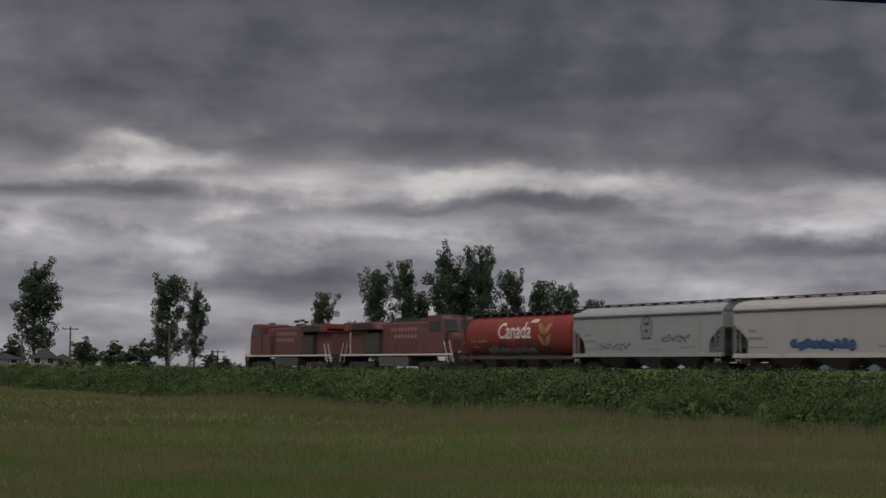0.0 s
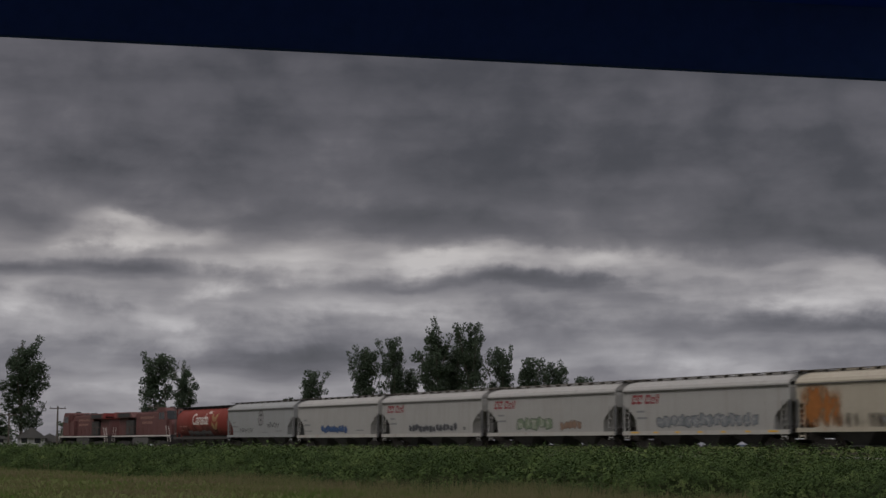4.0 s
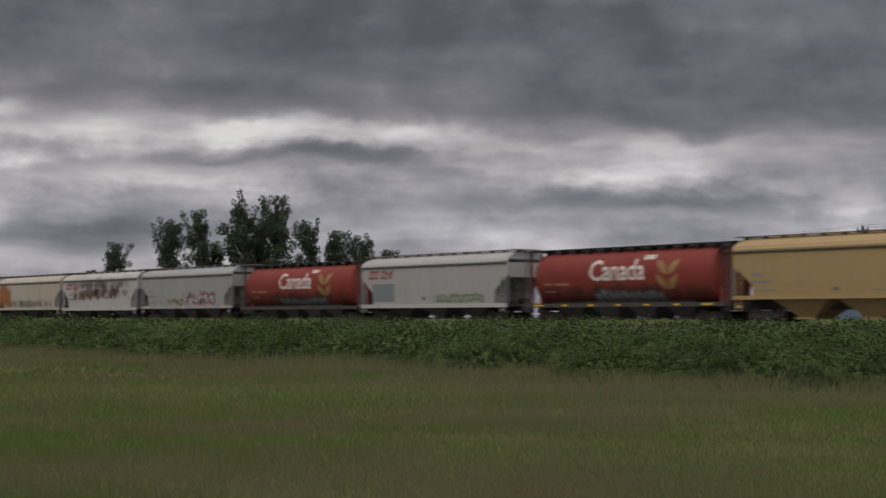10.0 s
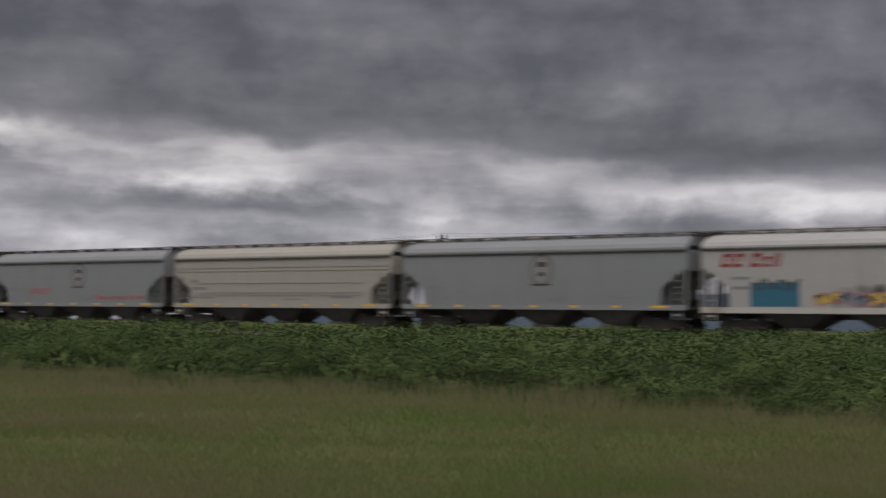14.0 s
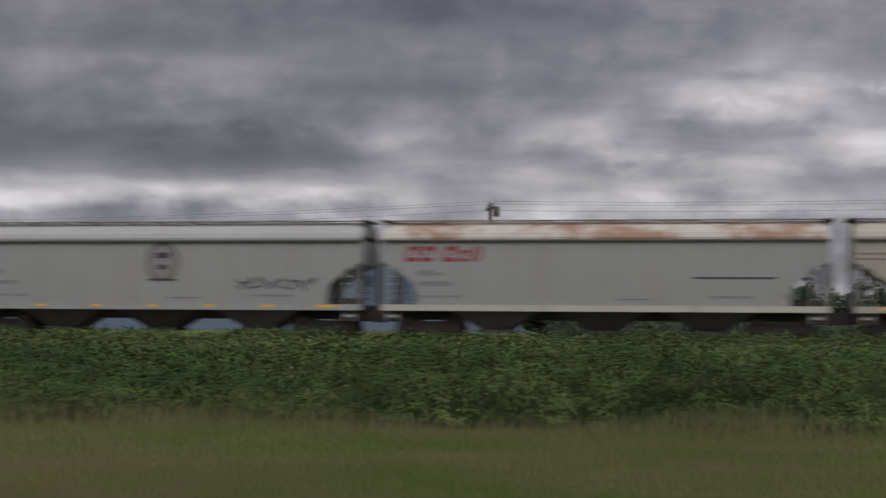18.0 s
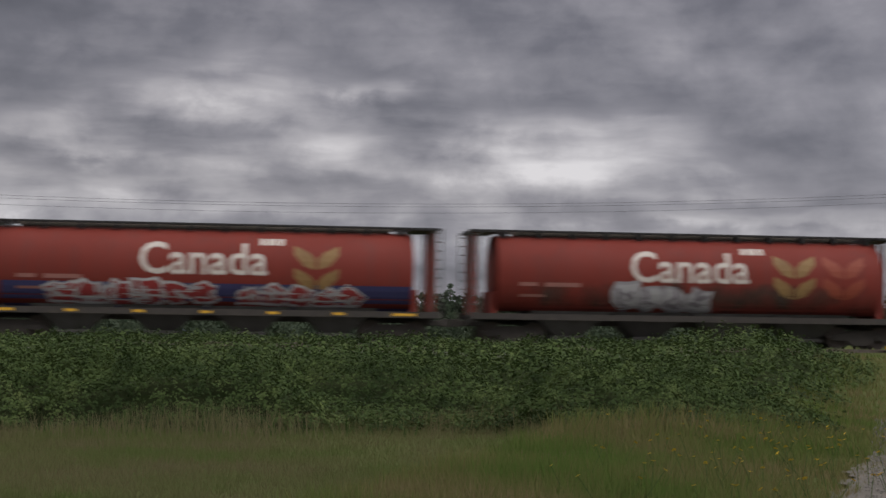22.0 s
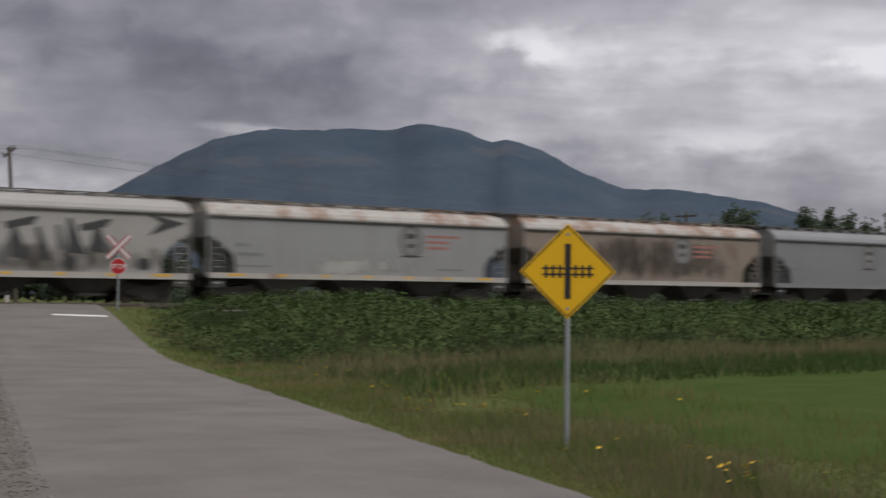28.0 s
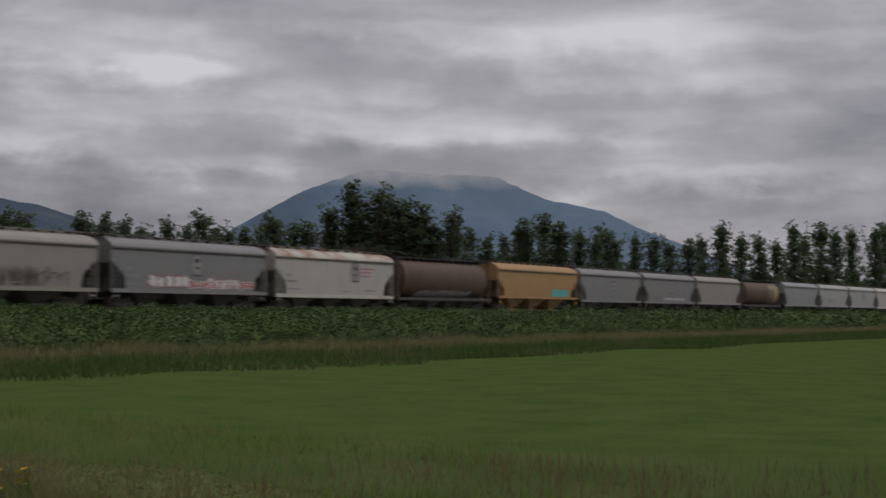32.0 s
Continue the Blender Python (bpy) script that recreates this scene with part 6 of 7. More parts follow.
def trees():
    make_tree_kinds()
    rng = random.Random(3)
    tall = "tall broad cottonwood tree with dark green leaves"
    WEST = [(62, 3.64, 290, 0, 1.0), (296, 3.15, 250, 1, 1.0), (345, 2.86, 252, 0, 0.65), (570, 2.55, 260, 2, 0.85), (664, 3.42, 240, 1, 0.80), (716, 3.68, 240, 2, 0.62), (744, 2.6, 242, 2, 0.8),
            (793, 4.32, 235, 0, 0.75), (850, 4.2, 235, 2, 0.70), (822, 3.5, 238, 1, 0.7), (908, 3.42, 240, 1, 0.68), (955, 3.0, 240, 2, 0.9), (1005, 2.9, 240, 1, 0.8), (1045, 2.35, 240, 2, 0.9)]
    for x, el, d, k, fat in WEST:
        tree(at(x, -61.84), el, d, k, rng.uniform(0, 6), fat, tall, "trees beyond the track")
    low = "low rounded bushy tree near the houses"
    for x, el in ((150, 0.95), (205, 0.85), (250, 0.9), (375, 0.5), (530, 1.6), (400, 0.35), (20, 0.9)):
        tree(at(x, -61.84), el, 280, 6 + rng.randrange(2), rng.uniform(0, 6), 1.8, low, "bushy trees by the houses")
    pop = "tall narrow poplar in a dark green row"
    az = 45.0
    tops = [(590, 3.55, 1.2), (617, 4.35, 1.15), (642, 3.7, 1.2), (665, 4.30, 1.3), (690, 3.9, 1.2), (715, 3.86, 1.2), (750, 3.65, 1.3), (795, 3.55, 1.2), (772, 3.1, 1.3), (930, 3.1, 1.4), (990, 3.0, 1.4)]
    for x, el, fat in tops:
        tree(at(x, 62.99), el, 235, 3 + rng.randrange(3), rng.uniform(0, 6), fat * 1.25, pop, "poplar row", M_POPLAR)
    while az < 84:
        el = 2.88 + 0.22 * math.sin(az * 2.1) + rng.uniform(-0.45, 0.32)
        tree(az, el if az > 46 else el * 0.9, 250 + rng.uniform(-12, 25), 3 + rng.randrange(3), rng.uniform(0, 6), rng.uniform(1.15, 1.75), pop, "poplar row", M_POPLAR)
        az += rng.uniform(0.32, 0.70)
    az = 44.0
    while az < 84:
        tree(az, 1.75 + 0.3 * math.sin(az * 1.3) + rng.uniform(-0.25, 0.25), 285, 6 + rng.randrange(2), rng.uniform(0, 6), rng.uniform(0.8, 1.1), "lower bushy tree behind the poplar row", "lower trees behind the poplars", M_POPLAR)
        az += rng.uniform(0.7, 1.3)
    row = "distant bushy tree in a field hedge"
    az = -7.0
    while az < 30:
        tree(az, rng.uniform(1.3, 1.95), 255 + rng.uniform(-15, 20), 6 + rng.randrange(2), rng.uniform(0, 6), rng.uniform(1.2, 1.7), row, "hedge trees behind the track")
        az += rng.uniform(0.35, 0.65)


def flowers():
    rng = random.Random(9)
    bm = bmesh.new()
    for k in range(7):
        a, b = k * math.tau / 7, (k + 0.7) * math.tau / 7
        c = [bm.verts.new(p) for p in ((0, 0, 0), (0.028 * math.cos(a), 0.028 * math.sin(a), 0.008), (0.028 * math.cos(b), 0.028 * math.sin(b), 0.008))]
        bm.faces.new(c)
    SHARED["petals"] = bpy.data.meshes.new("petals")
    bm.to_mesh(SHARED["petals"])
    bm.free()
    bm = bmesh.new()
    rod(bm, (0, 0, -0.45), (0, 0, 0), 0.004, sides=4)
    SHARED["stalk"] = bpy.data.meshes.new("stalk")
    bm.to_mesh(SHARED["stalk"])
    bm.free()
    spots = []
    for ax, ay, spread, n in ((48.6, 14.3, 0.16, 9), (40.2, 21.5, 0.7, 20), (35.3, 25.0, 1.0, 14), (32.7, 32.0, 1.3, 12), (19.4, 22.0, 1.0, 26), (18.8, 17.6, 0.9, 24), (20.3, 25.0, 1.2, 18), (46.5, 14.6, 0.5, 4), (44.0, 16.2, 0.4, 4), (19.0, 20.0, 1.0, 26), (20.0, 28.0, 1.0, 20), (38.0, 23.0, 0.8, 12)):
        for _ in range(n):
            spots.append((ay * math.sin(radians(ax)) + rng.gauss(0, spread), ay * math.cos(radians(ax)) + rng.gauss(0, spread * 1.3)))
    for x, y in spots:
        if abs(float(road_side(x, y)[0])) < ROAD_W / 2 + 0.4:
            continue
        h = rng.uniform(0.28, 0.5)
        f = thing("wildflower", "small yellow wildflower on a thin stalk in the verge", "flower", "yellow wildflowers", pose(x, y, float(land(x, y)) + h, rng.uniform(10, 45), 0, rng.uniform(90, 270)))
        part("petals", SHARED["petals"], M_BLOOM, f)
        part("stalk", SHARED["stalk"], M_RANK, f)


def hedge():
    """Bushes on the far side of the track."""
    rng = np.random.default_rng(23)
    patch = thing("far_hedge", "rough hedge of bushes beyond the track", "bushes", kind="stuff")
    n = 60000
    x, y = rng.uniform(-9, 240, n), rng.uniform(74.5, 80, n)
    off, _ = road_side(x, y)
    h = (1.7 + 0.6 * lump(x, y, 0.5) + 0.3 * lump(x, y, 1.3)) * np.clip((np.abs(off) - 5) / 3, 0, 1)
    keep = h > 0.2
    x, y, h = x[keep], y[keep], h[keep]
    v, f = leaf_quads(rng, np.stack([x, y, land(x, y) + h * rng.random(len(x)) ** 0.6], 1), 0.30, flat=0.2, aspect=0.75)
    quick("leaves", v, f, M_CROWN, patch)["kind"] = "stuff"


thicket()
hedge()
grass()
trees()
flowers()

# ---- road, crossing, signs ----
tagged(ribbon("road", -14, 100, -ROAD_W / 2, ROAD_W / 2, 0.0, M_ASPHALT, step=0.25, wob=0.06), "narrow worn grey asphalt road climbing to the crossing", "road", kind="structure")
tagged(ribbon("shoulder", -14, 62, -ROAD_W / 2 - 1.15, -ROAD_W / 2 + 0.15, -0.004, M_GRAVEL, step=0.2, wob=0.22, taper=lambda s: 0.22 + 0.78 * (1 - float(smooth(16, 36, s)))), "loose gravel shoulder beside the asphalt", "road shoulder", kind="structure")


def stones():
    """Loose stones on the gravel shoulder."""
    rng = np.random.default_rng(31)
    n = 6000
    s, o = rng.uniform(6, 36, n), -ROAD_W / 2 - 0.95 * rng.random(n) ** 1.3 + 0.12
    x, y = ROAD_A.x + ROAD_DIR.x * s + ROAD_DIR.y * o, ROAD_A.y + ROAD_DIR.y * s - ROAD_DIR.x * o
    c = np.stack([x, y, road_z(y) - 0.012 * np.abs(o) - 0.004 + 0.006 * rng.random(n)], 1)
    r = 0.008 + 0.020 * rng.random(n) ** 3
    d = rng.normal(size=(n, 6, 3)) * 0.25 + np.array([(1, 0, 0), (0, 1, 0), (-1, 0, 0), (0, -1, 0), (0, 0, 0.8), (0, 0, -0.8)])
    faces = np.array([(0, 1, 4), (1, 2, 4), (2, 3, 4), (3, 0, 4), (1, 0, 5), (2, 1, 5), (3, 2, 5), (0, 3, 5)])
    pile = thing("gravel_stones", "loose grey stones on the road shoulder", "gravel", kind="stuff")
    quick("stones", (c[:, None] + d * r[:, None, None]).reshape(-1, 3), (np.arange(n)[:, None, None] * 6 + faces[None]).reshape(-1, 3), mat("stone", (0.175, 0.162, 0.146), (0.12, 0.112, 0.10), rough=0.9, scale=9, island=0.2, gloss=0.1), pile)["kind"] = "stuff"


stones()


def crossing_sign():
    s = thing("crossing_sign", "yellow diamond railway crossing warning sign on steel post", "road sign", m=Matrix.Translation((13.25, 14.28, 0.0)) @ pose(0, 0, 0, 0, 0, -42.8))
    bm = bmesh.new()
    rod(bm, (0, 0.03, -0.3), (0, 0.03, 1.75), 0.03, sides=10)
    part("post", bm, M_STEEL, s, "galvanised round steel post")
    d, c = 0.555, 1.92
    bm = bmesh.new()
    prism(bm, [(0, c - d), (d, c), (0, c + d), (-d, c)], -0.012, -0.004)
    bmesh.ops.recalc_face_normals(bm, faces=bm.faces[:])
    part("plate", bm, M_YELLOW, s, "bright yellow diamond plate")
    for ax, az, bx, bz in ((0, 1, 1, 0), (1, 0, 0, -1), (0, -1, -1, 0), (-1, 0, 0, 1)):
        bm = bmesh.new()
        o, i = d - 0.022, d - 0.040
        prism(bm, [(ax * o, c + az * o), (bx * o, c + bz * o), (bx * i, c + bz * i), (ax * i, c + az * i)], -0.0145, -0.012)
        bmesh.ops.recalc_face_normals(bm, faces=bm.faces[:])
        part("border", bm, M_BLACK, s)
    for z in (-0.43, 0.43):
        bm = bmesh.new()
        rod(bm, (0, -0.022, c + z), (0, -0.012, c + z), 0.020, sides=8)
        part("bolt", bm, M_STEEL, s)
    bm = boxes((-0.035, 0.035, -0.016, -0.012, c - 0.32, c + 0.32))
    part("road_symbol", bm, M_BLACK, s)
    bm = bmesh.new()
    for z in (-0.035, 0.035):
        box(bm, -0.3, -0.036, -0.0155, -0.012, c + z - 0.01, c + z + 0.01)
        box(bm, 0.036, 0.3, -0.0155, -0.012, c + z - 0.01, c + z + 0.01)
    for x in (-0.25, -0.17, -0.09, 0.09, 0.17, 0.25):
        box(bm, x - 0.014, x + 0.014, -0.0165, -0.0155, c - 0.075, c + 0.075)
    part("track_symbol", bm, M_BLACK, s)


crossing_sign()


# ---- distance ----
def slope_material(name, dark, light, cut):
    """Forest seen from afar, with folds, a few cleared patches and air haze put into its tones."""
    m = bpy.data.materials.new(name)
    m.use_nodes = True
    n = Nodes(m.node_tree)
    obj = n.add("ShaderNodeTexCoord").outputs["Object"]
    fold = n.math("MULTIPLY_ADD", n.math("SUBTRACT", n.noise(n.scaled(obj, 1, 1, 2.2), 0.006, 5.0, 0.6), 0.5), 2.5, 0.5, clamp=True)
    grain = n.noise(obj, 0.05, 4.0, 0.65)
    col = n.mix(n.math("MULTIPLY_ADD", n.math("SUBTRACT", grain, 0.5), 1.2, fold, clamp=True), dark, light)
    cleared = n.math("MULTIPLY", n.math("SUBTRACT", n.noise(n.scaled(obj, 1, 1, 3.0, (310, 40, 0)), 0.0045, 3.0, 0.5), 0.60), 14.0, clamp=True)
    col = n.mix(n.math("MULTIPLY", cleared, 0.7), col, cut)
    bsdf = n.add("ShaderNodeBsdfPrincipled", {"Base Color": col, "Roughness": 1.0, "Specular IOR Level": 0.0})
    n.tree.links.new(bsdf.outputs[0], n.add("ShaderNodeOutputMaterial").inputs[0])
    return m


# haze is painted into the base colours: bluish here, paler on the farther mountain
M_MOUNTAIN = slope_material("haze_tinted_forest", (0.042, 0.059, 0.081), (0.058, 0.075, 0.095), (0.072, 0.080, 0.092))
M_MOUNTAIN_FAR = slope_material("haze_paled_forest", (0.078, 0.112, 0.160), (0.094, 0.128, 0.172), (0.108, 0.136, 0.175))


def mountain(name, ridge, dist, label, material):
    """A ridge of hills; ridge is a list of azimuth and elevation, in degrees."""
    az = [r[0] for r in ridge]
    el = [r[1] for r in ridge]
    verts, faces = [], []
    cols = 160
    for k in range(cols + 1):
        a = az[0] + (az[-1] - az[0]) * k / cols
        e = float(np.interp(a, az, el)) + 0.05 * noise.noise((a * 3.0, 2.0, 1.0)) + 0.025 * noise.noise((a * 11.0, 5.0, 1.0))
        for r in range(9):
            f = r / 8
            d = dist - 900 * (1 - f) + 60 * noise.noise((a * 0.6, f * 3, 0.3))
            h = dist * math.tan(radians(max(e, -0.1))) * (f ** 0.8) * (1 + (0.16 * noise.noise((a * 0.35 + f, f * 3.5, 7.0)) if r < 8 else 0))
            verts.append((d * math.sin(radians(a)), d * math.cos(radians(a)), h + 1.6 - 8 * (1 - f)))
        if k:
            b = len(verts) - 9
            faces += [(b + r, b + r + 1, b + r - 8, b + r - 9) for r in range(8)]
    ob = raw(name, verts, faces, material, smooth=True)
    tagged(ob, label, "mountain", kind="structure")


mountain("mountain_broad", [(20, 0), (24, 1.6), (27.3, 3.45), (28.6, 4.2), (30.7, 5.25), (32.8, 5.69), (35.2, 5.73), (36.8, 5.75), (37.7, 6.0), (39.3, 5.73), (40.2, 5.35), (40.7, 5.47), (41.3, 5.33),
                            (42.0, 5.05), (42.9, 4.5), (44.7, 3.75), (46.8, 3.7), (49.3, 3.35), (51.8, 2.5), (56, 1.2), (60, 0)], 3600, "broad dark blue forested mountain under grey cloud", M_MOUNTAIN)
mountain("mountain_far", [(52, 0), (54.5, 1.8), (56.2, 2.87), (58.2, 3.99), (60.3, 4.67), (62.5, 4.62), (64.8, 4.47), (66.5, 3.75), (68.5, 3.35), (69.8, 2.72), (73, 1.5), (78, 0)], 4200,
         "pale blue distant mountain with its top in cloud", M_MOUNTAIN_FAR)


def summit_cloud():
    """Ragged cloud that hides the top of the far mountain."""
    m = bpy.data.materials.new("summit_cloud")
    m.use_nodes = True
    n = Nodes(m.node_tree)
    g = n.add("ShaderNodeSeparateXYZ", {0: n.add("ShaderNodeTexCoord").outputs["Generated"]}).outputs
    obj = n.add("ShaderNodeTexCoord").outputs["Object"]
    puff = n.noise(n.scaled(obj, 1, 1, 2.0), 0.010, 6.0, 0.6)
    wide = n.math("MULTIPLY", n.math("MULTIPLY", g[0], 4.0), n.math("SUBTRACT", 1.0, g[0]))
    tall = n.math("MULTIPLY", n.math("MULTIPLY", g[2], 4.0), n.math("SUBTRACT", 1.0, g[2]))
    body = n.math("ADD", n.math("MULTIPLY", wide, tall), n.math("MULTIPLY_ADD", puff, 1.5, -0.95))
    alpha = n.math("MULTIPLY", n.math("MULTIPLY", body, 1.3, clamp=True), 0.92)
    glow = n.add("ShaderNodeEmission", {"Color": (0.31, 0.305, 0.33, 1), "Strength": 1.0})
    clear = n.add("ShaderNodeBsdfTransparent")
    both = n.add("ShaderNodeMixShader", {0: alpha, 1: clear.outputs[0], 2: glow.outputs[0]})
    n.tree.links.new(both.outputs[0], n.add("ShaderNodeOutputMaterial").inputs[0])
    verts, faces = [], []
    for k in range(25):
        a = radians(57.2 + 11.6 * k / 24)
        for e in (3.95, 5.7):
            verts.append((3200 * math.sin(a), 3200 * math.cos(a), 1.6 + 3200 * math.tan(radians(e))))
        if k:
            b = 2 * k
            faces.append((b - 2, b, b + 1, b - 1))
    tagged(raw("backdrop_cloud", verts, faces, m, smooth=True), "pale cloud lying on the far summit", "cloud", kind="structure")


summit_cloud()

# ---- track and crossing ----
M_BALLAST = mat("track_ballast", (0.16, 0.15, 0.14), (0.09, 0.085, 0.08), rough=0.95, scale=1.5, fine=12.0, bump=0.8)
M_TIE = mat("creosoted_timber", (0.055, 0.045, 0.038), (0.09, 0.075, 0.06), rough=0.9, scale=1.2, stretch=(1, 6, 1), bump=0.3)


def track():
    t = thing("railway_track", "single railway track on a ballast bed", "railway track", kind="structure")
    bm = bmesh.new()
    prof = [(TRACK_Y - 4.2, 0.62), (TRACK_Y - 2.6, 0.98), (TRACK_Y + 2.6, 0.98), (TRACK_Y + 4.2, 0.62), (TRACK_Y + 4.0, 0.3), (TRACK_Y - 4.0, 0.3)]
    xs = [-900, -400, -100, 0, 100, 400, 900]
    rows = [[bm.verts.new((x, y, z)) for y, z in prof] for x in xs]
    for a, b in zip(rows, rows[1:]):
        for i in range(6):
            bm.faces.new((a[i], a[(i + 1) % 6], b[(i + 1) % 6], b[i]))
    bmesh.ops.recalc_face_normals(bm, faces=bm.faces[:])
    part("ballast", bm, M_BALLAST, t)
    for y in (-0.75, 0.75):
        part("rail", boxes((-900, 900, TRACK_Y + y - 0.035, TRACK_Y + y + 0.035, 1.20, 1.25), (-900, 900, TRACK_Y + y - 0.01, TRACK_Y + y + 0.01, 1.12, 1.20), (-900, 900, TRACK_Y + y - 0.07, TRACK_Y + y + 0.07, 1.09, 1.12)), M_RAIL, t)
    for k in range(110):
        ob = part("tie", shared("tie", lambda: boxes((-0.11, 0.11, -1.3, 1.3, -0.16, 0.0), bevel=0.01)), M_TIE, t)
        ob.location = (-10 + k * 0.55, TRACK_Y, 1.09)
    deck = thing("crossing_deck", "timber and asphalt deck of the level crossing", "level crossing", kind="structure")
    for y0, y1 in ((-2.4, -0.86), (-0.64, 0.64), (0.86, 2.4)):
        for k in range(4):
            w = (y1 - y0) / 4
            cx = ROAD_A.x + (TRACK_Y - ROAD_A.y) * ROAD_DIR.x / ROAD_DIR.y
            part("plank", boxes((cx - 3.6, cx + 3.6, TRACK_Y + y0 + k * w + 0.01, TRACK_Y + y0 + (k + 1) * w - 0.01, 1.12, 1.235), bevel=0.01), M_TIE, deck)


track()


def road_xy(s, o):
    return ROAD_A.x + ROAD_DIR.x * s + ROAD_DIR.y * o, ROAD_A.y + ROAD_DIR.y * s - ROAD_DIR.x * o


def stop_line():
    x1, y1 = road_xy(58.6, 2.0)
    xa, ya = road_xy(58.6, 0.1)
    d = ROAD_DIR
    verts = []
    for x, y in ((xa, ya), (x1, y1), (x1 + d.x * 0.6, y1 + d.y * 0.6), (xa + d.x * 0.6, ya + d.y * 0.6)):
        verts.append((x, y, float(road_z(y)) + 0.006))
    verts += [(x, y, z - 0.02) for x, y, z in verts]
    ob = raw("stop_line", verts, [(0, 1, 2, 3), (4, 7, 6, 5), (0, 4, 5, 1), (1, 5, 6, 2), (2, 6, 7, 3), (3, 7, 4, 0)], M_WHITE)
    tagged(ob, "white painted stop line across one lane", "road marking", kind="structure")


stop_line()
M_STOPRED = mat("stop_sign_red", (0.42, 0.02, 0.025), (0.36, 0.02, 0.025), rough=0.45, scale=3)
M_SIGNWHITE = mat("white_sign_sheeting", (0.62, 0.60, 0.58), (0.52, 0.50, 0.48), rough=0.5, scale=3)


def stop_sign(x, y, z, heading):
    s = thing("stop_sign", "red octagonal stop sign below a white crossbuck", "road sign", m=pose(x, y, z, 0, 0, -heading))
    bm = bmesh.new()
    rod(bm, (0, 0.05, -0.5), (0, 0.05, 2.45), 0.04, sides=8)
    part("post", bm, M_STEEL, s)
    c = 1.52

    def octagon(r, y0, y1, material, name, label=""):
        b = bmesh.new()
        prism(b, [(r * math.cos(radians(22.5 + 45 * i)), c + r * math.sin(radians(22.5 + 45 * i))) for i in range(8)], y0, y1)
        bmesh.ops.recalc_face_normals(b, faces=b.faces[:])
        return part(name, b, material, s, label)
    octagon(0.335, -0.005, 0.005, M_SIGNWHITE, "plate_rim")
    plate = octagon(0.31, -0.012, -0.005, M_STOPRED, "plate", "red octagonal plate")
    bm = lettered("STOP", 0.26, bold=0.004)
    for v in bm.verts:
        v.co += Vector((0, -0.016, c - 0.09))
    for f in bm.faces:
        f.normal_update()
        if f.normal.y > 0:
            f.normal_flip()
    part("lettering", bm, M_SIGNWHITE, plate, "white capital letters")
    for k, a in enumerate((45, -45)):
        bm = boxes((-0.62, 0.62, -0.02 - 0.012 * k, -0.01 - 0.012 * k, -0.10, 0.10))
        bmesh.ops.rotate(bm, verts=bm.verts[:], cent=(0, 0, 0), matrix=Matrix.Rotation(radians(a), 3, "Y"))
        bmesh.ops.translate(bm, verts=bm.verts[:], vec=(0, 0, 2.28))
        blade = part("crossbuck_blade", bm, M_SIGNWHITE, s, "white blade edged in red")
        bm = boxes(*[(-0.6, 0.6, -0.026 - 0.012 * k, -0.02 - 0.012 * k, e - 0.018, e + 0.018) for e in (-0.082, 0.082)])
        bmesh.ops.rotate(bm, verts=bm.verts[:], cent=(0, 0, 0), matrix=Matrix.Rotation(radians(a), 3, "Y"))
        bmesh.ops.translate(bm, verts=bm.verts[:], vec=(0, 0, 2.28))
        part("red_edge", bm, M_STOPRED, blade)


stop_sign(31.0, 59.2, 1.2, 27.6)


def far_side_marker():
    m = thing("crossing_barricade", "yellow striped marker board beyond the crossing", "road marker", m=pose(30.9, 72.6, 1.05, 0, 0, -23))
    for k in range(4):
        part("board", boxes((-0.62 + 0.12 * k, 0.62 - 0.12 * k, -0.03, 0.03, 0.02 + 0.17 * k, 0.15 + 0.17 * k), bevel=0.01), M_YELLOW, m)
    part("stand", boxes((-0.04, 0.04, 0.03, 0.08, -0.2, 0.7)), M_BLACK, m)
    w = thing("marker_post", "short white marker post beyond the track", "marker post", m=pose(32.3, 72.4, 1.0))
    part("post", boxes((-0.07, 0.07, -0.07, 0.07, -0.2, 0.85), bevel=0.02), M_SIGNWHITE, w)


far_side_marker()

# ---- pole line ----
M_POLE = mat("weathered_pole_timber", (0.10, 0.085, 0.07), (0.065, 0.055, 0.048), rough=0.95, scale=1.0, stretch=(4, 4, 0.4), bump=0.3)
M_WIRE = mat("wire", (0.03, 0.03, 0.03), (0.04, 0.04, 0.04), rough=0.6, scale=4)
POLES = []


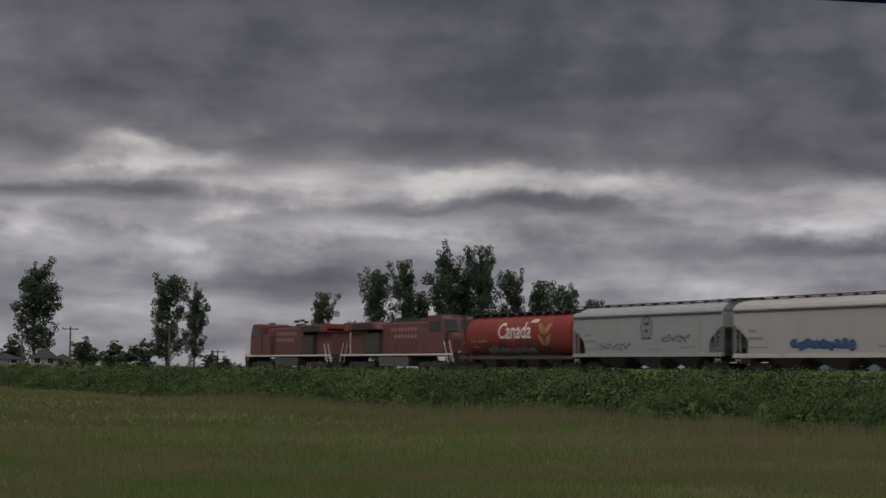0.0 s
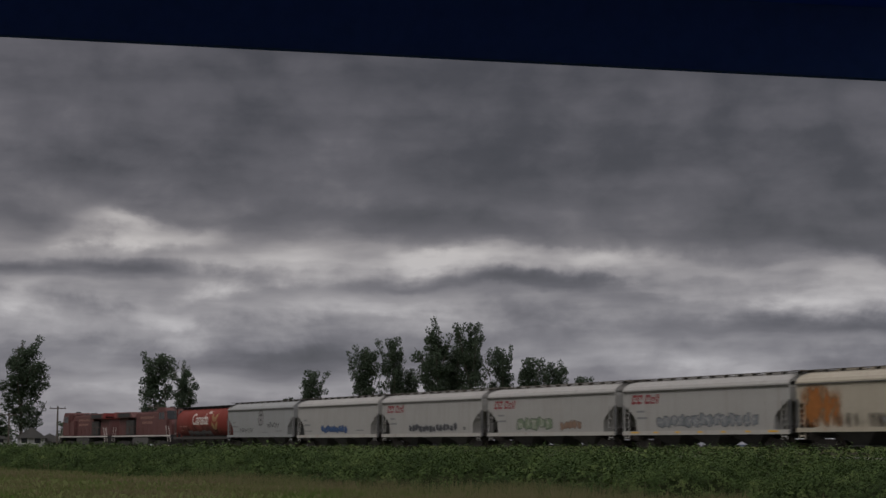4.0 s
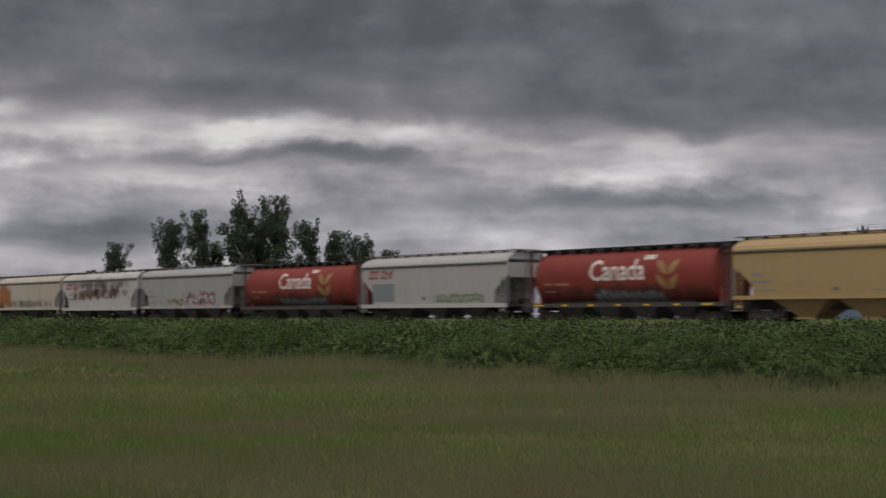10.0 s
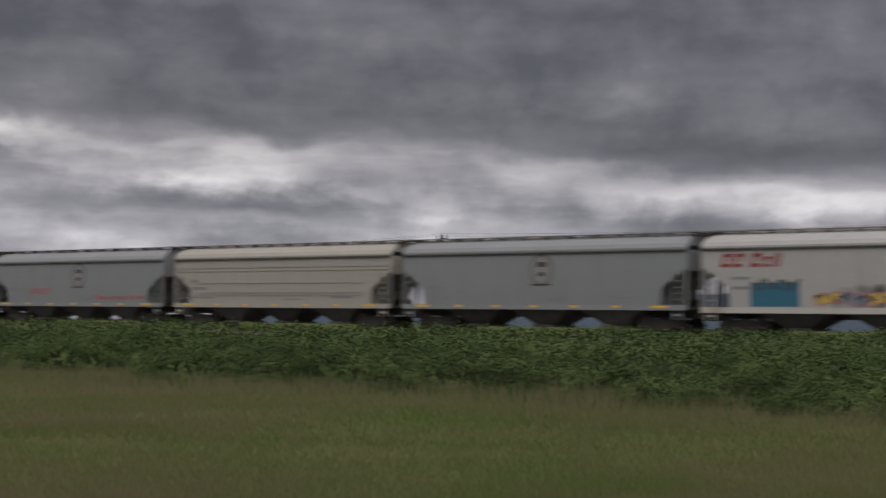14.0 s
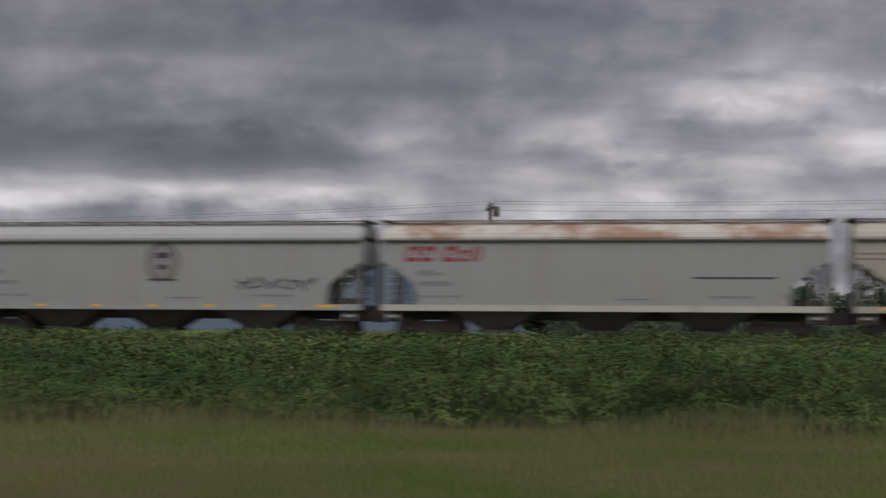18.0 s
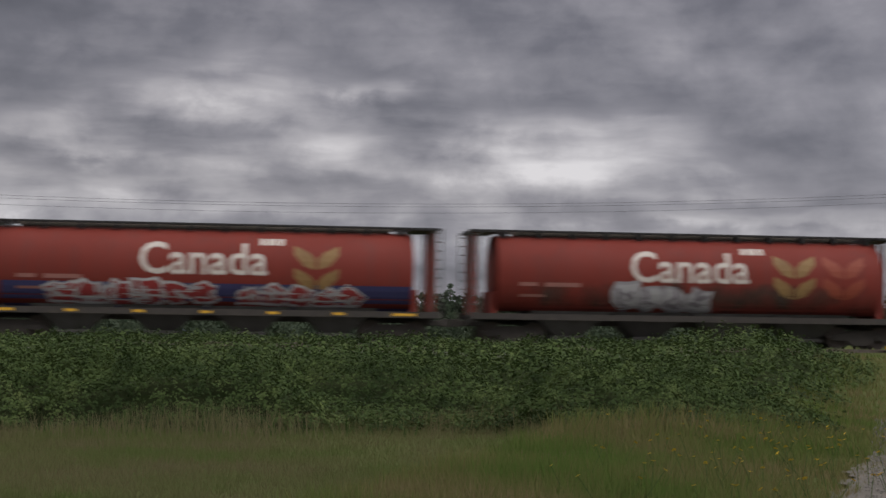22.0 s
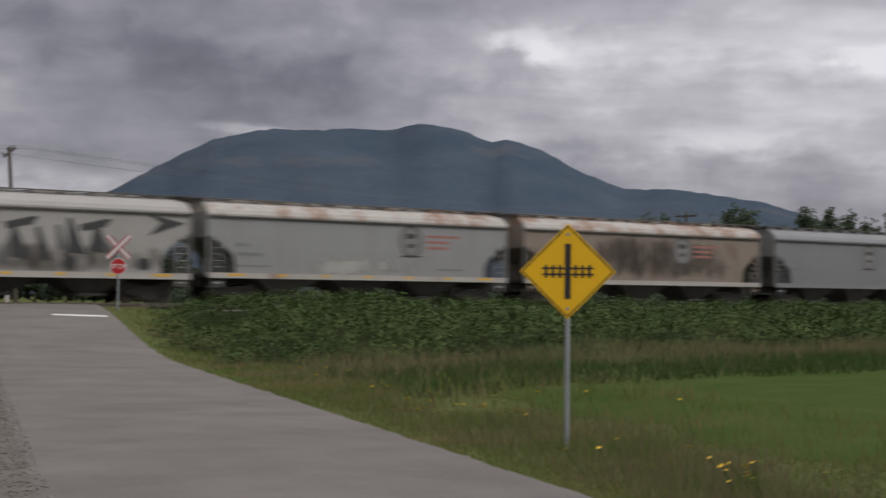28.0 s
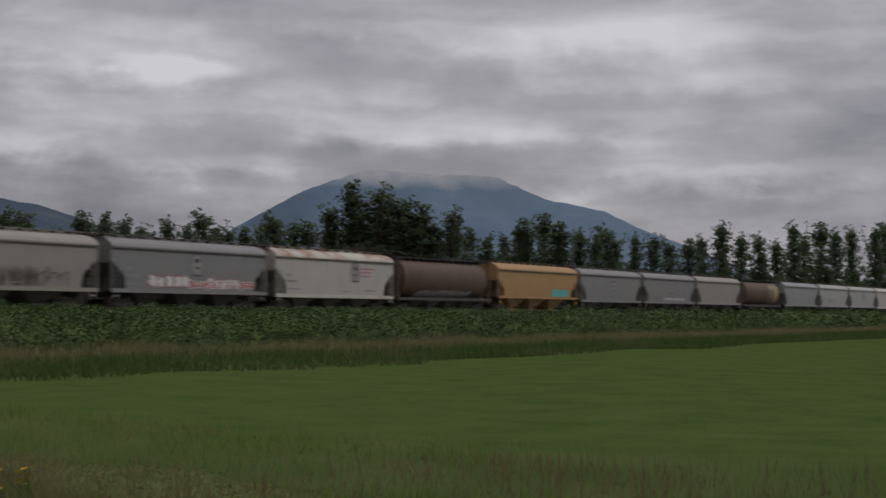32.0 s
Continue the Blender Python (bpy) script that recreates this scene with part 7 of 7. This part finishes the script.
def pole(x, y, top, lean=0.0, arms=1, turn=0.0, box_on=False, reach=1.25, droop=0.0):
    g = float(land(x, y))
    p = thing("utility_pole", "weathered timber utility pole with crossarm", "utility pole", "utility poles", m=pose(x, y, g, 0, lean, 0))
    h = top - g
    bm = bmesh.new()
    rod(bm, (0, 0, -0.5), (0, 0, h), 0.17, 0.11, sides=10)
    part("pole_shaft", bm, M_POLE, p)
    for k in range(arms):
        bm = boxes((-0.07, 0.07, -reach, reach, h - 0.45 - 0.9 * k, h - 0.30 - 0.9 * k), bevel=0.01)
        bmesh.ops.rotate(bm, verts=bm.verts[:], cent=(0, 0, 0), matrix=Matrix.Rotation(radians(turn), 3, "Z"))
        bmesh.ops.rotate(bm, verts=bm.verts[:], cent=(0, 0, h - 0.37), matrix=Matrix.Rotation(radians(droop), 3, "Y"))
        arm = part("crossarm", bm, M_POLE, p)
        for yy in (0.15 - reach, 0.0, reach - 0.15):
            bm = bmesh.new()
            rod(bm, (0, yy, h - 0.3 - 0.9 * k), (0, yy, h - 0.08 - 0.9 * k), 0.05, sides=6)
            bmesh.ops.rotate(bm, verts=bm.verts[:], cent=(0, 0, 0), matrix=Matrix.Rotation(radians(turn), 3, "Z"))
            bmesh.ops.rotate(bm, verts=bm.verts[:], cent=(0, 0, h - 0.37), matrix=Matrix.Rotation(radians(droop), 3, "Y"))
            part("insulator", bm, M_SHADE, arm)
    if box_on:
        bm = bmesh.new()
        rod(bm, (0.42, -0.1, h - 0.9), (0.42, -0.1, h - 0.25), 0.2, sides=10)
        part("transformer", bm, M_SHADE, p, "small grey transformer can")
    POLES.append((x, y, top))


for x_, y_, top_, lean_, turn_, can_ in ((-230, 108, 8.6, 0, 0, False), (-159, 107, 8.8, 0, 0, False), (-91.5, 106, 9.1, 0, 62, False), (-16.2, 106, 9.85, 0, 20, True), (47.5, 105, 11.4, -3.5, 90, False),
                                   (112, 105, 9.6, 0, 0, False), (180, 104, 9.2, 0, 0, False), (250, 103, 9.0, 0, 0, False), (330, 103, 9.0, 0, 0, False), (410, 102, 9.0, 0, 0, False)):
    pole(x_, y_, top_, lean_, 1, turn_, can_, *((0.55, -35) if lean_ else (1.25, 0)))


def wires():
    for (xa, ya, za), (xb, yb, zb) in zip(POLES, POLES[1:]):
        for dy, dz in ((-1.1, -0.10), (0.0, 0.16), (1.1, -0.34)):
            stations, rings, n = [], [], 12
            for i in range(n + 1):
                f = i / n
                y, z = ya + dy + (yb - ya) * f, za - 0.06 + dz + (zb - za) * f - 4 * 0.75 * f * (1 - f)
                stations.append(xa + (xb - xa) * f)
                rings.append([(y - 0.008, z), (y, z - 0.008), (y + 0.008, z), (y, z + 0.008)])
            w = part("power_wire", loft(stations, rings), M_WIRE)
            tagged(w, "thin dark overhead wire between poles", "wire", "overhead wires")


wires()
for x_, el_, d_ in ((125, 1.28, 262), (40, 1.05, 275), (300, 1.35, 225), (386, 0.55, 285)):
    a_ = radians(at(x_, -61.84))
    pole(d_ * math.sin(a_), d_ * math.cos(a_), EYE[2] + d_ * math.tan(radians(el_)))

# the blue of the air is mixed into these hill tones
M_MOUNTAIN_WEST = slope_material("haze_tinted_hills", (0.052, 0.068, 0.088), (0.060, 0.076, 0.096), (0.066, 0.080, 0.10))
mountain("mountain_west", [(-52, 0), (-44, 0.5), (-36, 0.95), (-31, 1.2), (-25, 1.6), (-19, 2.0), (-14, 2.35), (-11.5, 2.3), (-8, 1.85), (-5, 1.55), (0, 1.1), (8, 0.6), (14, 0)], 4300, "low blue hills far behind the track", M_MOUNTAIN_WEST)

# ---- houses beyond the track ----
M_SIDING = mat("pale_siding", (0.30, 0.30, 0.29), (0.24, 0.24, 0.235), rough=0.8, scale=0.5, fine=6)
M_ROOFING = mat("dark_shingles", (0.07, 0.068, 0.066), (0.10, 0.095, 0.09), rough=0.9, scale=0.8, fine=8)


def house(az, dist, w, d, wall_h, roof_h, label):
    x, y = dist * math.sin(radians(az)), dist * math.cos(radians(az))
    h = thing("house", label, "house", m=pose(x, y, float(land(x, y)), 0, 0, -az))
    part("wall", boxes((-w, w, -d, d, -0.2, wall_h)), M_SIDING, h)
    bm = bmesh.new()
    prism(bm, [(-w - 0.4, wall_h - 0.1), (0, wall_h + roof_h), (w + 0.4, wall_h - 0.1)], -d - 0.4, d + 0.4)
    bmesh.ops.recalc_face_normals(bm, faces=bm.faces[:])
    part("roof", bm, M_ROOFING, h)
    for k in (-0.5, 0.45):
        win = part("window", boxes((w * k - 0.6, w * k + 0.6, -d - 0.04, -d, 1.0, 2.2)), M_SIGNWHITE, h)
        part("pane", boxes((w * k - 0.5, w * k + 0.5, -d - 0.06, -d - 0.04, 1.1, 2.1)), M_GLASS, win)


house(at(80, -61.84), 285, 2.2, 4.0, 2.0, 1.7, "small pale house with dark gable roof")
house(at(112, -61.84), 292, 2.4, 3.6, 1.8, 1.3, "second small house with dark roof")
house(at(10, -61.84), 300, 3.4, 3.4, 1.8, 1.0, "low grey outbuilding beside the trees")

# ---- the canopy over the camera's stand ----
def canvas(name, colour):
    """Woven cloth that lets some of the sky's light through."""
    m = bpy.data.materials.new(name)
    m.use_nodes = True
    n = Nodes(m.node_tree)
    weave = n.noise(n.add("ShaderNodeTexCoord").outputs["Object"], 60.0, 3.0, 0.6)
    col = n.mix(weave, colour, tuple(0.7 * c for c in colour))
    bsdf = n.add("ShaderNodeBsdfPrincipled", {"Base Color": col, "Roughness": 0.8, "Specular IOR Level": 0.1})
    thin = n.add("ShaderNodeBsdfTranslucent", {"Color": col})
    both = n.add("ShaderNodeMixShader", {0: 0.5, 1: bsdf.outputs[0], 2: thin.outputs[0]})
    n.tree.links.new(both.outputs[0], n.add("ShaderNodeOutputMaterial").inputs[0])
    return m


M_NAVY = canvas("navy_canvas", (0.040, 0.085, 0.26))
M_NAVYLIGHT = canvas("blue_canvas", (0.02, 0.07, 0.26))


def canopy():
    """An awning whose front hem hangs just above the view."""
    c = thing("canopy", "navy blue canvas awning with a hanging hem", "awning", m=pose(0, 0, 0, 0, 0, 0))
    # the hem runs straight across, sinking to the right
    out = Vector((math.sin(radians(-61.6)), math.cos(radians(-61.6)), 0))
    side = Vector((out.y, -out.x, 0))
    base = Vector(EYE) + out * 1.7
    a, mid, b = [base + side * u + Vector((0, 0, 0.397 - 0.049 * u)) for u in (-0.75, 0.0, 0.58)]
    up = Vector((0, 0, 0.085))
    bm = bmesh.new()
    back = Vector((0.010, -0.006, 0))
    rows = []
    for p in (a, mid, b):
        rows.append([bm.verts.new(p), bm.verts.new(p + up), bm.verts.new(p + up + back), bm.verts.new(p + back)])
    for r, q in zip(rows, rows[1:]):
        for i in range(4):
            bm.faces.new((r[i], r[(i + 1) % 4], q[(i + 1) % 4], q[i]))
    bm.faces.new(rows[0])
    bm.faces.new(rows[-1][::-1])
    bmesh.ops.recalc_face_normals(bm, faces=bm.faces[:])
    part("hem", bm, M_NAVY, c, "dark navy hem")
    bm = bmesh.new()
    tail = [Vector((-1.0, -2.0, 2.62)), Vector((0.3, -2.1, 2.62)), Vector((1.6, -1.2, 2.5))]
    top = [bm.verts.new(p + up) for p in (a, mid, b)] + [bm.verts.new(p) for p in tail[::-1]]
    low = [bm.verts.new(v.co - Vector((0, 0, 0.012))) for v in top]
    bm.faces.new(top)
    bm.faces.new(low[::-1])
    for i in range(6):
        bm.faces.new((top[i], low[i], low[(i + 1) % 6], top[(i + 1) % 6]))
    bmesh.ops.recalc_face_normals(bm, faces=bm.faces[:])
    part("sheet", bm, M_NAVYLIGHT, c, "blue canvas sheet")
    for p in tail:
        bm = bmesh.new()
        rod(bm, (p.x, p.y, -0.1), (p.x, p.y, p.z), 0.02, sides=8)
        part("pole", bm, M_STEEL, c)


canopy()


# ---- what moves ----
def motions():
    for thing_, x in ROLLING:
        rows = []
        for t in (0.0, 4.0, 8.0, 12.0, 16.0, 20.0, 24.0, 28.0, 32.0):
            s = t - 16.0
            rows.append((t, Matrix.Translation((x - SPEED * s - 0.5 * GAIN * s * s, TRACK_Y, RAIL_Z))))
        walk(thing_, rows)
    # all wheelsets turn alike: one is keyed and the others share its keys
    rows = []
    for k in range(0, frame(32.0)):
        t = k / FPS
        s = t - 16.0
        rows.append((t, pose(0, 0, 0, 0, math.degrees(-(SPEED * s + 0.5 * GAIN * s * s) / 0.455) % 360, 0)))
    walk(WHEELS[0], rows)
    keys = WHEELS[0].animation_data
    for w in WHEELS[1:]:
        w.rotation_mode = "QUATERNION"
        w.animation_data_create()
        w.animation_data.action = keys.action
        w.animation_data.action_slot = keys.action_slot


motions()
